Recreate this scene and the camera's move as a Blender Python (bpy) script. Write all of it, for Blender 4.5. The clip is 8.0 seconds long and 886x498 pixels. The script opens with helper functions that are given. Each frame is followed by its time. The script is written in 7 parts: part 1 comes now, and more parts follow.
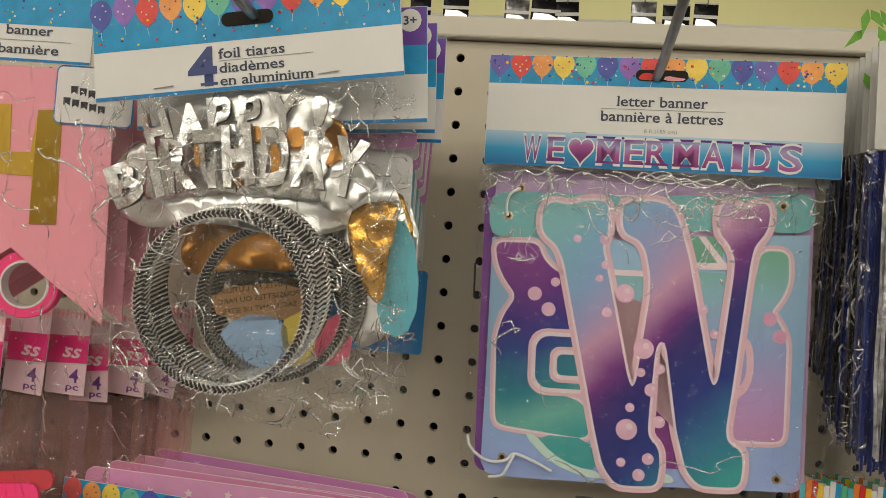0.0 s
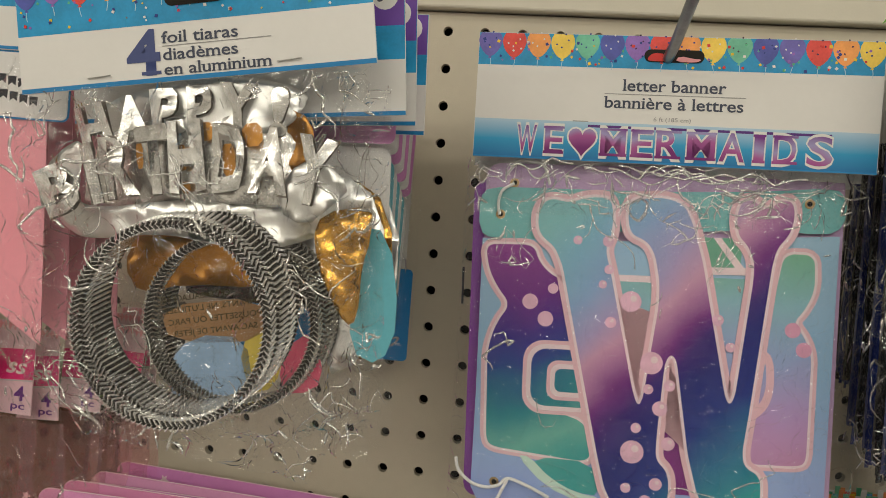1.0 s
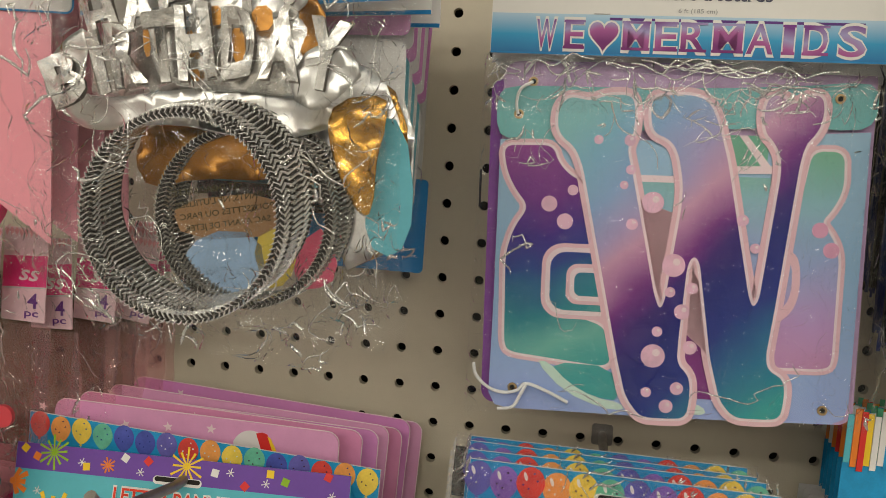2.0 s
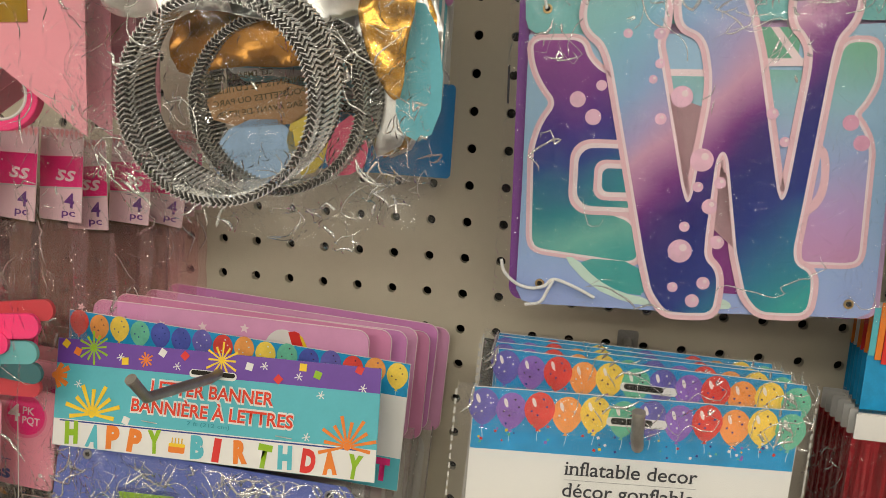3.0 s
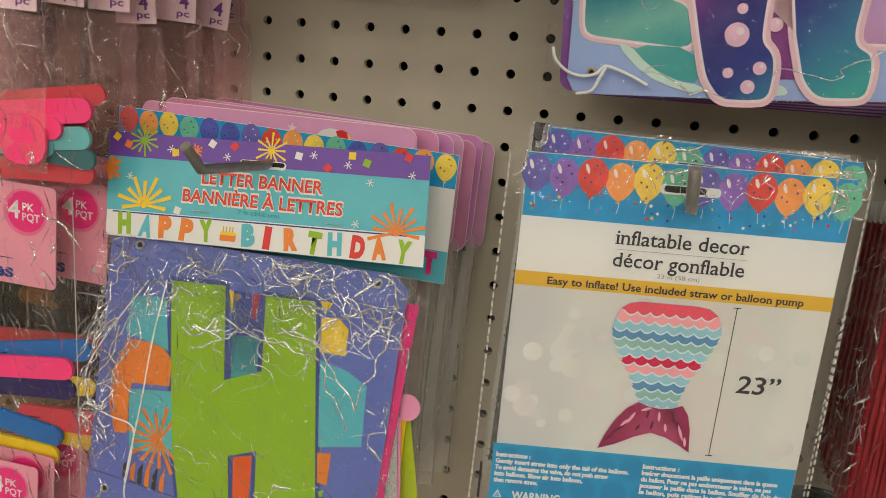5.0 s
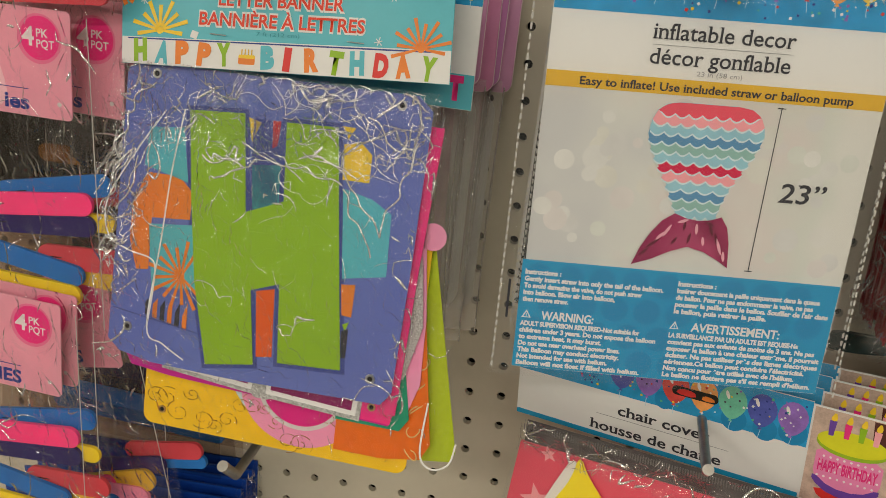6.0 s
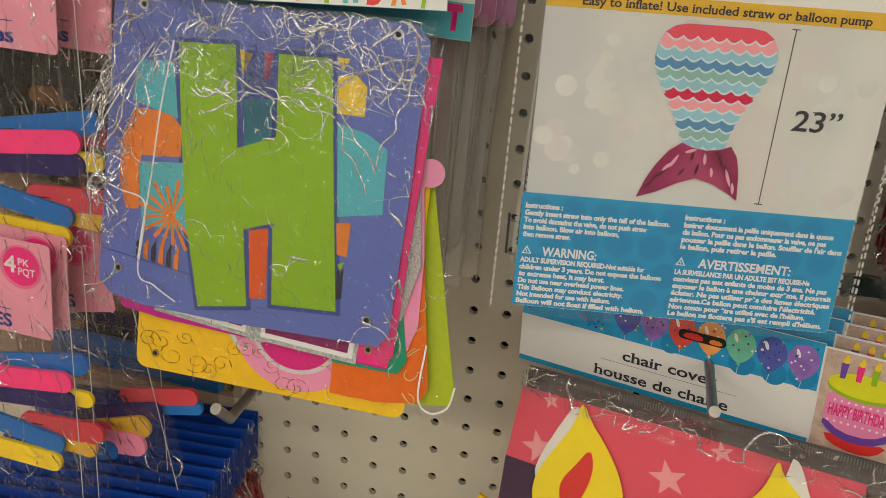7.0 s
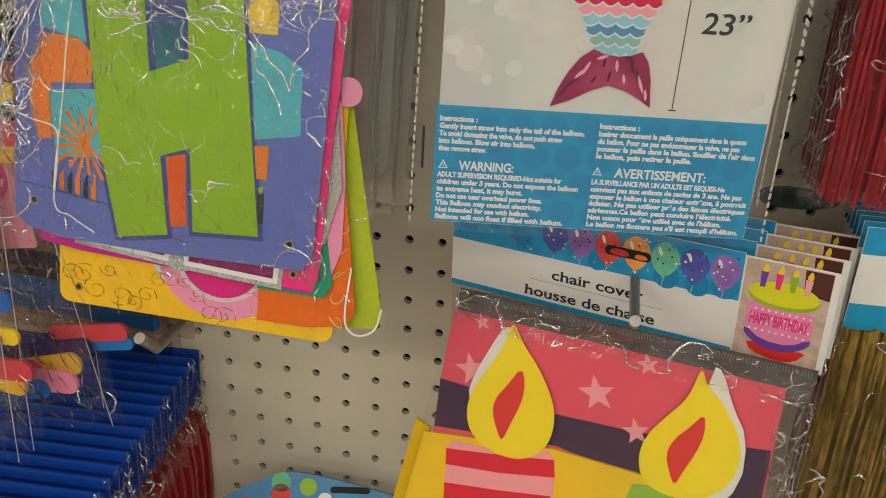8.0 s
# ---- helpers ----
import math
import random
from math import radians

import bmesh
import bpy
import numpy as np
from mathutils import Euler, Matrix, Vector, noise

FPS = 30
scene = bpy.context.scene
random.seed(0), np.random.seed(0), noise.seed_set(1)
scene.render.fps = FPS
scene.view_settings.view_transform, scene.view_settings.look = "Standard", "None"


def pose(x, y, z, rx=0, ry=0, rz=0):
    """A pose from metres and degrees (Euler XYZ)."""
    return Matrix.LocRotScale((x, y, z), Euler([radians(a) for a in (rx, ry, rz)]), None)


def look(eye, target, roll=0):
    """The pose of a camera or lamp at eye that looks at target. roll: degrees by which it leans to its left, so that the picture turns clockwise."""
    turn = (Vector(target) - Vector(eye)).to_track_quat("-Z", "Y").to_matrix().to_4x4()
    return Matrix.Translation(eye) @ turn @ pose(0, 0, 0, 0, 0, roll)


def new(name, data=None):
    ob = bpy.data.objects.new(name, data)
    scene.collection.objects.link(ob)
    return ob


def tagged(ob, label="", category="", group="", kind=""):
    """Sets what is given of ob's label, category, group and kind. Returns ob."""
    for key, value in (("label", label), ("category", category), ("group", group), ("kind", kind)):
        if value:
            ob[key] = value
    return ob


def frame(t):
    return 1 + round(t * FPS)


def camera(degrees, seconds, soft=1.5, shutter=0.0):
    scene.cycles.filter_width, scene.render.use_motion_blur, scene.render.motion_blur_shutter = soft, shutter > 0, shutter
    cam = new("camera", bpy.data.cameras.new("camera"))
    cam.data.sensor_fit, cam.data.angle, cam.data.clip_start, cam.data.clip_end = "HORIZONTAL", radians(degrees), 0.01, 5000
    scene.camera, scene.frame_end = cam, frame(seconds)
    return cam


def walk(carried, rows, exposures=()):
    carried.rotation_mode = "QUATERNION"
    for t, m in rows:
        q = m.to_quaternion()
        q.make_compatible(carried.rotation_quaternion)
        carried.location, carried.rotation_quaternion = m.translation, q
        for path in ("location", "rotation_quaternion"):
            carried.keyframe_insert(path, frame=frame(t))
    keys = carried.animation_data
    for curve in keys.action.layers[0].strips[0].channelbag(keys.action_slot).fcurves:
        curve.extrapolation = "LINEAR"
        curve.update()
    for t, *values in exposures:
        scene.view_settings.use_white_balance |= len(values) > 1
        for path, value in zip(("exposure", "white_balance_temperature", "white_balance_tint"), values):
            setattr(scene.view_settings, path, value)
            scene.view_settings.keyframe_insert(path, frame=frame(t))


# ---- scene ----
cam = camera(53.7, 8.0, 0.8)
METRES, EYE, TILT, LEAN, TURN = 8.0, 1.5, 0.0, 0.0, 0.0
PATH = [
    (0, (0.081, -0.656, 1.582), (-0.172, 1.328, 1.589), 4.2),
    (0.5, (0.079, -0.639, 1.605), (-0.178, 1.344, 1.536), 4.0),
    (1, (0.079, -0.598, 1.607), (-0.161, 1.386, 1.52), 3.9),
    (1.5, (0.082, -0.588, 1.605), (-0.167, 1.393, 1.502), 3.9),
    (2, (0.078, -0.589, 1.579), (-0.185, 1.384, 1.383), 3.6),
    (3.5, (0.078, -0.604, 1.529), (-0.246, 1.339, 1.184), 3.6),
    (4, (0.074, -0.608, 1.5), (-0.256, 1.322, 1.09), 4.1),
    (4.2, (0.074, -0.604, 1.499), (-0.264, 1.316, 1.054), 4.0),
    (5.3, (0.071, -0.615, 1.455), (-0.281, 1.29, 0.959), 3.6),
    (5.5, (0.075, -0.615, 1.438), (-0.291, 1.282, 0.92), 3.4),
    (6, (0.076, -0.613, 1.405), (-0.316, 1.255, 0.805), 3.2),
    (6.5, (0.075, -0.605, 1.39), (-0.336, 1.242, 0.743), 3.1),
    (7, (0.081, -0.601, 1.384), (-0.325, 1.24, 0.715), 3.0),
    (7.5, (0.097, -0.602, 1.377), (-0.282, 1.235, 0.682), 2.7),
    (8, (0.106, -0.599, 1.367), (-0.214, 1.221, 0.601), 2.2),
]
walk(cam, [(t, look(eye, target, roll)) for t, eye, target, roll in PATH],
     exposures=((0, 0.0), (1.5, 0.0), (2.2, 0.08), (3.4, 0.33), (4.0, 0.28), (5.4, 0.08), (6.2, 0.04), (8.0, 0.05)))

# ---- light ----
world = bpy.data.worlds.new("store_air")
scene.world = world
world.use_nodes = True
world.node_tree.nodes["Background"].inputs[0].default_value = (0.9, 0.95, 1.0, 1)
world.node_tree.nodes["Background"].inputs[1].default_value = 0.02


def strip_lamp(x, y, z, length, power):
    data = bpy.data.lights.new("unseen_fluorescent_strip", "AREA")
    data.shape, data.size, data.size_y = "RECTANGLE", length, 0.26
    data.energy, data.color = power, (0.988, 0.928, 0.78)
    ob = new("unseen_fluorescent_strip", data)
    ob.matrix_world = pose(x, y, z)
    return ob


# rows out of view; the far, stronger ones glint on the film
for lx in (-2.3, 0.3, 2.9):
    strip_lamp(lx, -1.75, 2.95, 2.3, 9)
    strip_lamp(lx, -3.2, 2.95, 2.3, 34.5)
    strip_lamp(lx, -4.9, 2.95, 2.3, 34.5)
    strip_lamp(lx, -6.9, 2.95, 2.3, 34.5)
# unseen strip added to brighten the far yellow wall
strip_lamp(0.3, 1.5, 2.95, 2.3, 26)

# ---- materials ----
MATS = {}


def nodes_of(m):
    return m.node_tree.nodes, m.node_tree.links


def mat(name, color, rough=0.5, metal=0.0, var=0.08, scale=70.0, bump=0.0, bscale=400.0, coat=0.0):
    """Painted, printed or plastic surface with mottling at two scales and fine relief."""
    if name in MATS:
        return MATS[name]
    m = bpy.data.materials.new(name)
    m.use_nodes = True
    n, l = nodes_of(m)
    b = n["Principled BSDF"]
    b.inputs["Roughness"].default_value, b.inputs["Metallic"].default_value = rough, metal
    b.inputs["Coat Weight"].default_value = coat * 0.35
    b.inputs["Specular IOR Level"].default_value = 0.5 if metal > 0.3 else 0.3
    b.inputs["Coat Roughness"].default_value = 0.12
    tc = n.new("ShaderNodeTexCoord")
    big, fine = n.new("ShaderNodeTexNoise"), n.new("ShaderNodeTexNoise")
    big.inputs["Scale"].default_value, big.inputs["Detail"].default_value = scale, 3
    fine.inputs["Scale"].default_value, fine.inputs["Detail"].default_value = scale * 9, 2
    add = n.new("ShaderNodeMath")
    add.operation = "MULTIPLY_ADD"
    add.inputs[1].default_value = 0.35
    l.new(tc.outputs["Object"], big.inputs["Vector"])
    l.new(tc.outputs["Object"], fine.inputs["Vector"])
    l.new(fine.outputs["Fac"], add.inputs[0])
    l.new(big.outputs["Fac"], add.inputs[2])
    rng = n.new("ShaderNodeMapRange")
    rng.inputs["From Min"].default_value, rng.inputs["From Max"].default_value = 0.35, 1.0
    rng.inputs["To Min"].default_value, rng.inputs["To Max"].default_value = 1 - var, 1 + var
    l.new(add.outputs[0], rng.inputs["Value"])
    mul = n.new("ShaderNodeVectorMath")
    mul.operation = "SCALE"
    mul.inputs[0].default_value = color[:3]
    l.new(rng.outputs[0], mul.inputs["Scale"])
    l.new(mul.outputs[0], b.inputs["Base Color"])
    if bump:
        bn, bp = n.new("ShaderNodeTexNoise"), n.new("ShaderNodeBump")
        bn.inputs["Scale"].default_value, bn.inputs["Detail"].default_value = bscale, 3
        bp.inputs["Strength"].default_value, bp.inputs["Distance"].default_value = bump, 0.001
        l.new(tc.outputs["Object"], bn.inputs["Vector"])
        l.new(bn.outputs["Fac"], bp.inputs["Height"])
        l.new(bp.outputs[0], b.inputs["Normal"])
    MATS[name] = m
    return m


def ramp_mat(name, stops, axis=2, low=0.0, high=0.1, wobble=0.012, rough=0.35, coat=0.3):
    """Printed colour blend along one of the card's own axes, with a soft wander."""
    m = bpy.data.materials.new(name)
    m.use_nodes = True
    n, l = nodes_of(m)
    b = n["Principled BSDF"]
    b.inputs["Roughness"].default_value = rough
    b.inputs["Coat Weight"].default_value = coat * 0.35
    b.inputs["Specular IOR Level"].default_value = 0.3
    b.inputs["Coat Roughness"].default_value = 0.12
    tc, sep = n.new("ShaderNodeTexCoord"), n.new("ShaderNodeSeparateXYZ")
    l.new(tc.outputs["Object"], sep.inputs[0])
    noi = n.new("ShaderNodeTexNoise")
    noi.inputs["Scale"].default_value, noi.inputs["Detail"].default_value = 22, 2
    l.new(tc.outputs["Object"], noi.inputs["Vector"])
    mad = n.new("ShaderNodeMath")
    mad.operation = "MULTIPLY_ADD"
    mad.inputs[1].default_value = wobble * 4
    l.new(noi.outputs["Fac"], mad.inputs[0])
    if isinstance(axis, tuple):
        dot = n.new("ShaderNodeVectorMath")
        dot.operation = "DOT_PRODUCT"
        dot.inputs[1].default_value = (axis[0], 0, axis[1])
        l.new(tc.outputs["Object"], dot.inputs[0])
        l.new(dot.outputs["Value"], mad.inputs[2])
    else:
        l.new(sep.outputs[axis], mad.inputs[2])
    rng = n.new("ShaderNodeMapRange")
    rng.inputs["From Min"].default_value, rng.inputs["From Max"].default_value = low + wobble * 2, high + wobble * 2
    l.new(mad.outputs[0], rng.inputs["Value"])
    ramp = n.new("ShaderNodeValToRGB")
    ramp.color_ramp.elements[0].position, ramp.color_ramp.elements[0].color = stops[0][0], (*stops[0][1], 1)
    ramp.color_ramp.elements[1].position, ramp.color_ramp.elements[1].color = stops[-1][0], (*stops[-1][1], 1)
    for p, c in stops[1:-1]:
        e = ramp.color_ramp.elements.new(p)
        e.color = (*c, 1)
    l.new(rng.outputs[0], ramp.inputs[0])
    l.new(ramp.outputs[0], b.inputs["Base Color"])
    MATS[name] = m
    return m


def film_mat(name, tint=(1, 1, 1), gloss=0.12, haze=0.03, rough=0.04, bump=0.35, scale=60, stretch=(1, 1, 1), boost=2.2, crease=0, milk=(0.8, 0.8, 0.8)):
    """Clear packing film: mostly see-through, glossy where it creases, a little milky."""
    m = bpy.data.materials.new(name)
    m.use_nodes = True
    n, l = nodes_of(m)
    n.remove(n["Principled BSDF"])
    out = n["Material Output"]
    tc, mp = n.new("ShaderNodeTexCoord"), n.new("ShaderNodeMapping")
    mp.inputs["Scale"].default_value = stretch
    l.new(tc.outputs["Object"], mp.inputs[0])
    noi, bp = n.new("ShaderNodeTexNoise"), n.new("ShaderNodeBump")
    noi.inputs["Scale"].default_value, noi.inputs["Detail"].default_value = scale, 2.5
    noi.inputs["Distortion"].default_value = 0.6
    bp.inputs["Strength"].default_value, bp.inputs["Distance"].default_value = bump, 0.004
    l.new(mp.outputs[0], noi.inputs["Vector"])
    l.new(noi.outputs["Fac"], bp.inputs["Height"])
    if crease:
        # a net of sharp creases between the soft swells
        wob, cell, edge, net = n.new("ShaderNodeVectorMath"), n.new("ShaderNodeTexVoronoi"), n.new("ShaderNodeMapRange"), n.new("ShaderNodeBump")
        wob.operation = "MULTIPLY_ADD"
        wob.inputs[1].default_value = (0.03, 0.03, 0.03)
        l.new(noi.outputs["Color"], wob.inputs[0])
        l.new(mp.outputs[0], wob.inputs[2])
        l.new(wob.outputs[0], cell.inputs["Vector"])
        cell.feature = "DISTANCE_TO_EDGE"
        cell.inputs["Scale"].default_value = crease
        edge.inputs["From Max"].default_value = 0.09
        l.new(cell.outputs["Distance"], edge.inputs["Value"])
        net.inputs["Strength"].default_value, net.inputs["Distance"].default_value = 0.8, 0.0011
        l.new(edge.outputs[0], net.inputs["Height"])
        l.new(bp.outputs[0], net.inputs["Normal"])
        bp = net
    fr = n.new("ShaderNodeFresnel")
    fr.inputs["IOR"].default_value = 1.4
    l.new(bp.outputs[0], fr.inputs["Normal"])
    fm = n.new("ShaderNodeMath")
    fm.operation, fm.use_clamp = "MULTIPLY_ADD", True
    fm.inputs[1].default_value, fm.inputs[2].default_value = boost, gloss - 0.03 * boost
    l.new(fr.outputs[0], fm.inputs[0])
    tr, gl, df = n.new("ShaderNodeBsdfTransparent"), n.new("ShaderNodeBsdfGlossy"), n.new("ShaderNodeBsdfDiffuse")
    tr.inputs[0].default_value = (*tint, 1)
    gl.inputs["Roughness"].default_value = rough
    df.inputs[0].default_value = (*milk, 1)
    l.new(bp.outputs[0], gl.inputs["Normal"])
    m1, m2 = n.new("ShaderNodeMixShader"), n.new("ShaderNodeMixShader")
    m1.inputs[0].default_value = haze
    l.new(tr.outputs[0], m1.inputs[1])
    l.new(df.outputs[0], m1.inputs[2])
    l.new(fm.outputs[0], m2.inputs[0])
    l.new(m1.outputs[0], m2.inputs[1])
    l.new(gl.outputs[0], m2.inputs[2])
    l.new(m2.outputs[0], out.inputs[0])
    MATS[name] = m
    return m


BOARD = mat("cream_powder_coat", (0.62, 0.565, 0.455), 0.45, var=0.05, scale=18, bump=0.12, bscale=900)
RAIL = mat("cream_rail_paint", (0.72, 0.68, 0.58), 0.4, var=0.05, scale=12, bump=0.08, bscale=700)
# near-black that stands in for the shade inside holes, slots and slits
DARK = mat("opening_shade_dark", (0.02, 0.017, 0.014), 0.8)
STEEL = mat("grey_zinc_wire", (0.33, 0.32, 0.31), 0.38, 0.85, var=0.2, scale=120, bump=0.15, bscale=600)
STEELTIP = mat("worn_zinc_tip", (0.36, 0.34, 0.31), 0.5, 0.6, var=0.2, scale=200)
PAPER = mat("white_printed_card", (0.76, 0.75, 0.74), 0.42, var=0.03, scale=30, bump=0.05, coat=0.15)
BLUE = mat("cyan_blue_print", (0.018, 0.30, 0.60), 0.4, var=0.22, scale=90, coat=0.2)
TRIM = mat("blue_border_print", (0.015, 0.22, 0.52), 0.4, var=0.06)
INK = mat("dark_ink", (0.035, 0.035, 0.045), 0.45)
INK2 = mat("slate_ink", (0.06, 0.07, 0.11), 0.45)
GREYINK = mat("grey_ink", (0.32, 0.32, 0.33), 0.5)
CLEAR = film_mat("crinkled_clear_film", gloss=0.055, haze=0.003, bump=0.12, scale=60, rough=0.05, crease=75)
# strong white haze paints lamp glints into the folds, beside their real gloss
FOLD = film_mat("glint_white_fold_film", gloss=0.85, haze=0.45, bump=0.5, scale=380, rough=0.15, boost=1.0)
CLEARV = film_mat("hanging_clear_film", gloss=0.025, haze=0.003, bump=0.25, scale=38, rough=0.05, stretch=(1.2, 1, 0.8), crease=45)
FLATFILM = film_mat("tight_clear_film", gloss=0.035, haze=0.015, bump=0.06, scale=30, boost=1.3)
# clear film with a strong warm white haze mixed in
MILKY = film_mat("milky_clear_film", tint=(0.97, 0.96, 0.94), gloss=0.06, haze=0.28, bump=0.35, scale=30, stretch=(2.0, 1, 0.4), milk=(0.85, 0.80, 0.75))
ROSY = film_mat("rosy_clear_film", tint=(0.985, 0.945, 0.94), gloss=0.03, haze=0.004, bump=0.3, scale=38, stretch=(1.2, 1, 0.8), rough=0.06, crease=50)
BLUSHFILM = film_mat("blush_inner_film", tint=(0.98, 0.85, 0.86), gloss=0.05, haze=0.14, bump=0.35, scale=45, rough=0.07, crease=60, milk=(0.85, 0.46, 0.48))
# dark tint stands in for the shade among the stacked bags
UMBER = film_mat("shade_tinted_film", tint=(0.78, 0.71, 0.67), gloss=0.02, haze=0.0, bump=0.3, scale=38, rough=0.06)
EYELET = mat("brass_eyelet", (0.62, 0.42, 0.2), 0.3, 0.9, var=0.15, scale=300)
NICKEL = mat("nickel_eyelet", (0.55, 0.54, 0.52), 0.28, 0.9, var=0.15, scale=300)
COTTON = mat("white_cotton_string", (0.85, 0.84, 0.82), 0.8, var=0.1, scale=800)
PURPLE = mat("violet_print", (0.15, 0.06, 0.36), 0.4, var=0.08, coat=0.2)
RED = mat("red_print", (0.68, 0.035, 0.03), 0.4, var=0.06, coat=0.2)
ORANGE = mat("orange_print", (0.80, 0.22, 0.03), 0.4, var=0.07, coat=0.2)
YELLOW = mat("yellow_print", (0.86, 0.58, 0.03), 0.4, var=0.06, coat=0.2)
GREEN = mat("mid_green_print", (0.10, 0.46, 0.25), 0.4, var=0.1, coat=0.2)
LIME = mat("lime_green_print", (0.27, 0.47, 0.015), 0.4, var=0.04, scale=40, coat=0.25)
VIOLETB = mat("balloon_violet_print", (0.17, 0.10, 0.42), 0.4, var=0.15, coat=0.2)
MAUVEB = mat("balloon_mauve_print", (0.28, 0.13, 0.48), 0.4, var=0.15, coat=0.2)
NAVYP = mat("navy_print", (0.025, 0.045, 0.25), 0.4, var=0.1, coat=0.2)
TEAL = mat("turquoise_print", (0.10, 0.46, 0.55), 0.4, var=0.06, coat=0.2)
PERI = mat("periwinkle_card", (0.125, 0.165, 0.49), 0.38, var=0.05, scale=30, coat=0.3, bump=0.05)
PERIDARK = mat("deep_periwinkle_edge", (0.06, 0.08, 0.30), 0.4)
PINK = mat("baby_pink_card", (0.82, 0.36, 0.43), 0.45, var=0.05, scale=25, coat=0.1)
ROSE = mat("rose_card", (0.78, 0.33, 0.42), 0.45, var=0.07, scale=40, coat=0.1)
HOTPINK = mat("hot_pink_print", (0.80, 0.03, 0.22), 0.4, var=0.06, coat=0.2)
NEON = mat("neon_pink_foam", (0.95, 0.06, 0.24), 0.55, var=0.06, scale=60, bump=0.2, bscale=1500)
MAGENTA = mat("magenta_card", (0.48, 0.015, 0.24), 0.4, var=0.06, coat=0.25)
ORCHID = mat("orchid_card", (0.68, 0.27, 0.60), 0.42, var=0.07, scale=30, coat=0.2)
LILACP = mat("pale_lilac_print", (0.66, 0.44, 0.66), 0.42, var=0.06, scale=30, coat=0.2)
PALEPINK = mat("pale_pink_outline_print", (0.80, 0.52, 0.58), 0.4, var=0.04, coat=0.25)
WHITEPINK = mat("pinkish_white_print", (0.86, 0.70, 0.74), 0.4, var=0.04, coat=0.25)
MUSTARD = mat("mustard_print", (0.72, 0.44, 0.035), 0.42, var=0.05, coat=0.1)
CORAL = mat("coral_red_print", (0.76, 0.085, 0.14), 0.42, var=0.05, coat=0.1)
BLUSH = mat("blush_print", (0.85, 0.36, 0.40), 0.42, var=0.05, coat=0.1)
PLUM = mat("dark_plum_print", (0.055, 0.018, 0.06), 0.42, var=0.1, coat=0.1)
SILVER = mat("silver_foil", (0.90, 0.90, 0.89), 0.33, 1.0, var=0.06, scale=30, bump=0.35, bscale=90)
GLITTER = mat("silver_glitter_card", (0.50, 0.50, 0.49), 0.45, 0.5, var=0.7, scale=900, bump=0.8, bscale=1500)
GOLD = mat("gold_foil", (0.80, 0.44, 0.09), 0.22, 1.0, var=0.25, scale=40, bump=0.7, bscale=90)
AMBER = mat("copper_foil", (0.50, 0.24, 0.06), 0.28, 1.0, var=0.3, scale=40, bump=0.6, bscale=80)
OLIVE = mat("matt_gold_print", (0.55, 0.37, 0.035), 0.3, 0.5, var=0.12, scale=30)
FOAMBLUE = mat("blue_foam", (0.02, 0.16, 0.50), 0.6, var=0.08, bump=0.2, bscale=1500)
FOAMNAVY = mat("navy_foam", (0.03, 0.02, 0.12), 0.6, var=0.1, bump=0.2, bscale=1500)
FOAMYEL = mat("yellow_foam", (0.88, 0.62, 0.03), 0.6, var=0.06, bump=0.2, bscale=1500)
FOAMTEAL = mat("teal_foam", (0.16, 0.50, 0.52), 0.6, var=0.08, bump=0.2, bscale=1500)
FOAMRED = mat("red_foam", (0.62, 0.06, 0.08), 0.6, var=0.08, bump=0.2, bscale=1500)
ROYAL = mat("royal_blue_card", (0.005, 0.048, 0.34), 0.4, var=0.12, scale=30, coat=0.2, bump=0.1, bscale=120)
CRIMSON = mat("crimson_tinsel", (0.38, 0.018, 0.03), 0.35, 0.3, var=0.3, scale=60, bump=0.4, bscale=150)
BLACKFOIL = mat("black_tinsel", (0.012, 0.012, 0.016), 0.3, 0.3, var=0.3, scale=80, bump=0.5, bscale=200)
STEELFOIL = mat("silver_tinsel", (0.42, 0.42, 0.45), 0.3, 0.9, var=0.6, scale=150, bump=0.8, bscale=240)
NAVYFOIL = mat("navy_tinsel", (0.012, 0.03, 0.20), 0.28, 0.4, var=0.3, scale=80, bump=0.5, bscale=160)
GOLDFOIL = mat("gold_tinsel", (0.42, 0.27, 0.05), 0.3, 0.8, var=0.5, scale=90, bump=0.8, bscale=180)
LEAF = mat("green_leaf_print", (0.16, 0.40, 0.05), 0.5, var=0.25, scale=120)
GREYCARD = mat("grey_white_card", (0.62, 0.61, 0.59), 0.5, var=0.06)

# ---- building tools ----
MM = 0.001


def at(x, y, z, yaw=0, tilt=0, roll=0, size=1.0):
    """Pose of a hanging card: its own x runs along the card, z up it, -y out of its face."""
    return pose(x, y, z, tilt, 0, yaw) @ pose(0, 0, 0, 0, roll, 0) @ Matrix.Scale(size, 4)


def thing(name, m, label, category, group=""):
    ob = new(name)
    ob.empty_display_size = 0.01
    ob.matrix_world = m
    return tagged(ob, label, category, group)


def part(name, bm, material, parent, label=""):
    me = bpy.data.meshes.new(name)
    bm.to_mesh(me)
    bm.free()
    me.materials.append(material)
    ob = new(name, me)
    ob.parent = parent
    if label:
        ob["label"] = label
    return ob


def prism(bm, pts, front, thick):
    """A flat piece: outline pts in mm (along, up), its face `front` mm out of the card."""
    f = [bm.verts.new((u * MM, -front * MM, v * MM)) for u, v in pts]
    b = [bm.verts.new((u * MM, (thick - front) * MM, v * MM)) for u, v in pts]
    bm.faces.new(f)
    bm.faces.new(b[::-1])
    k = len(pts)
    for i in range(k):
        bm.faces.new((f[i], b[i], b[(i + 1) % k], f[(i + 1) % k]))
    return bm


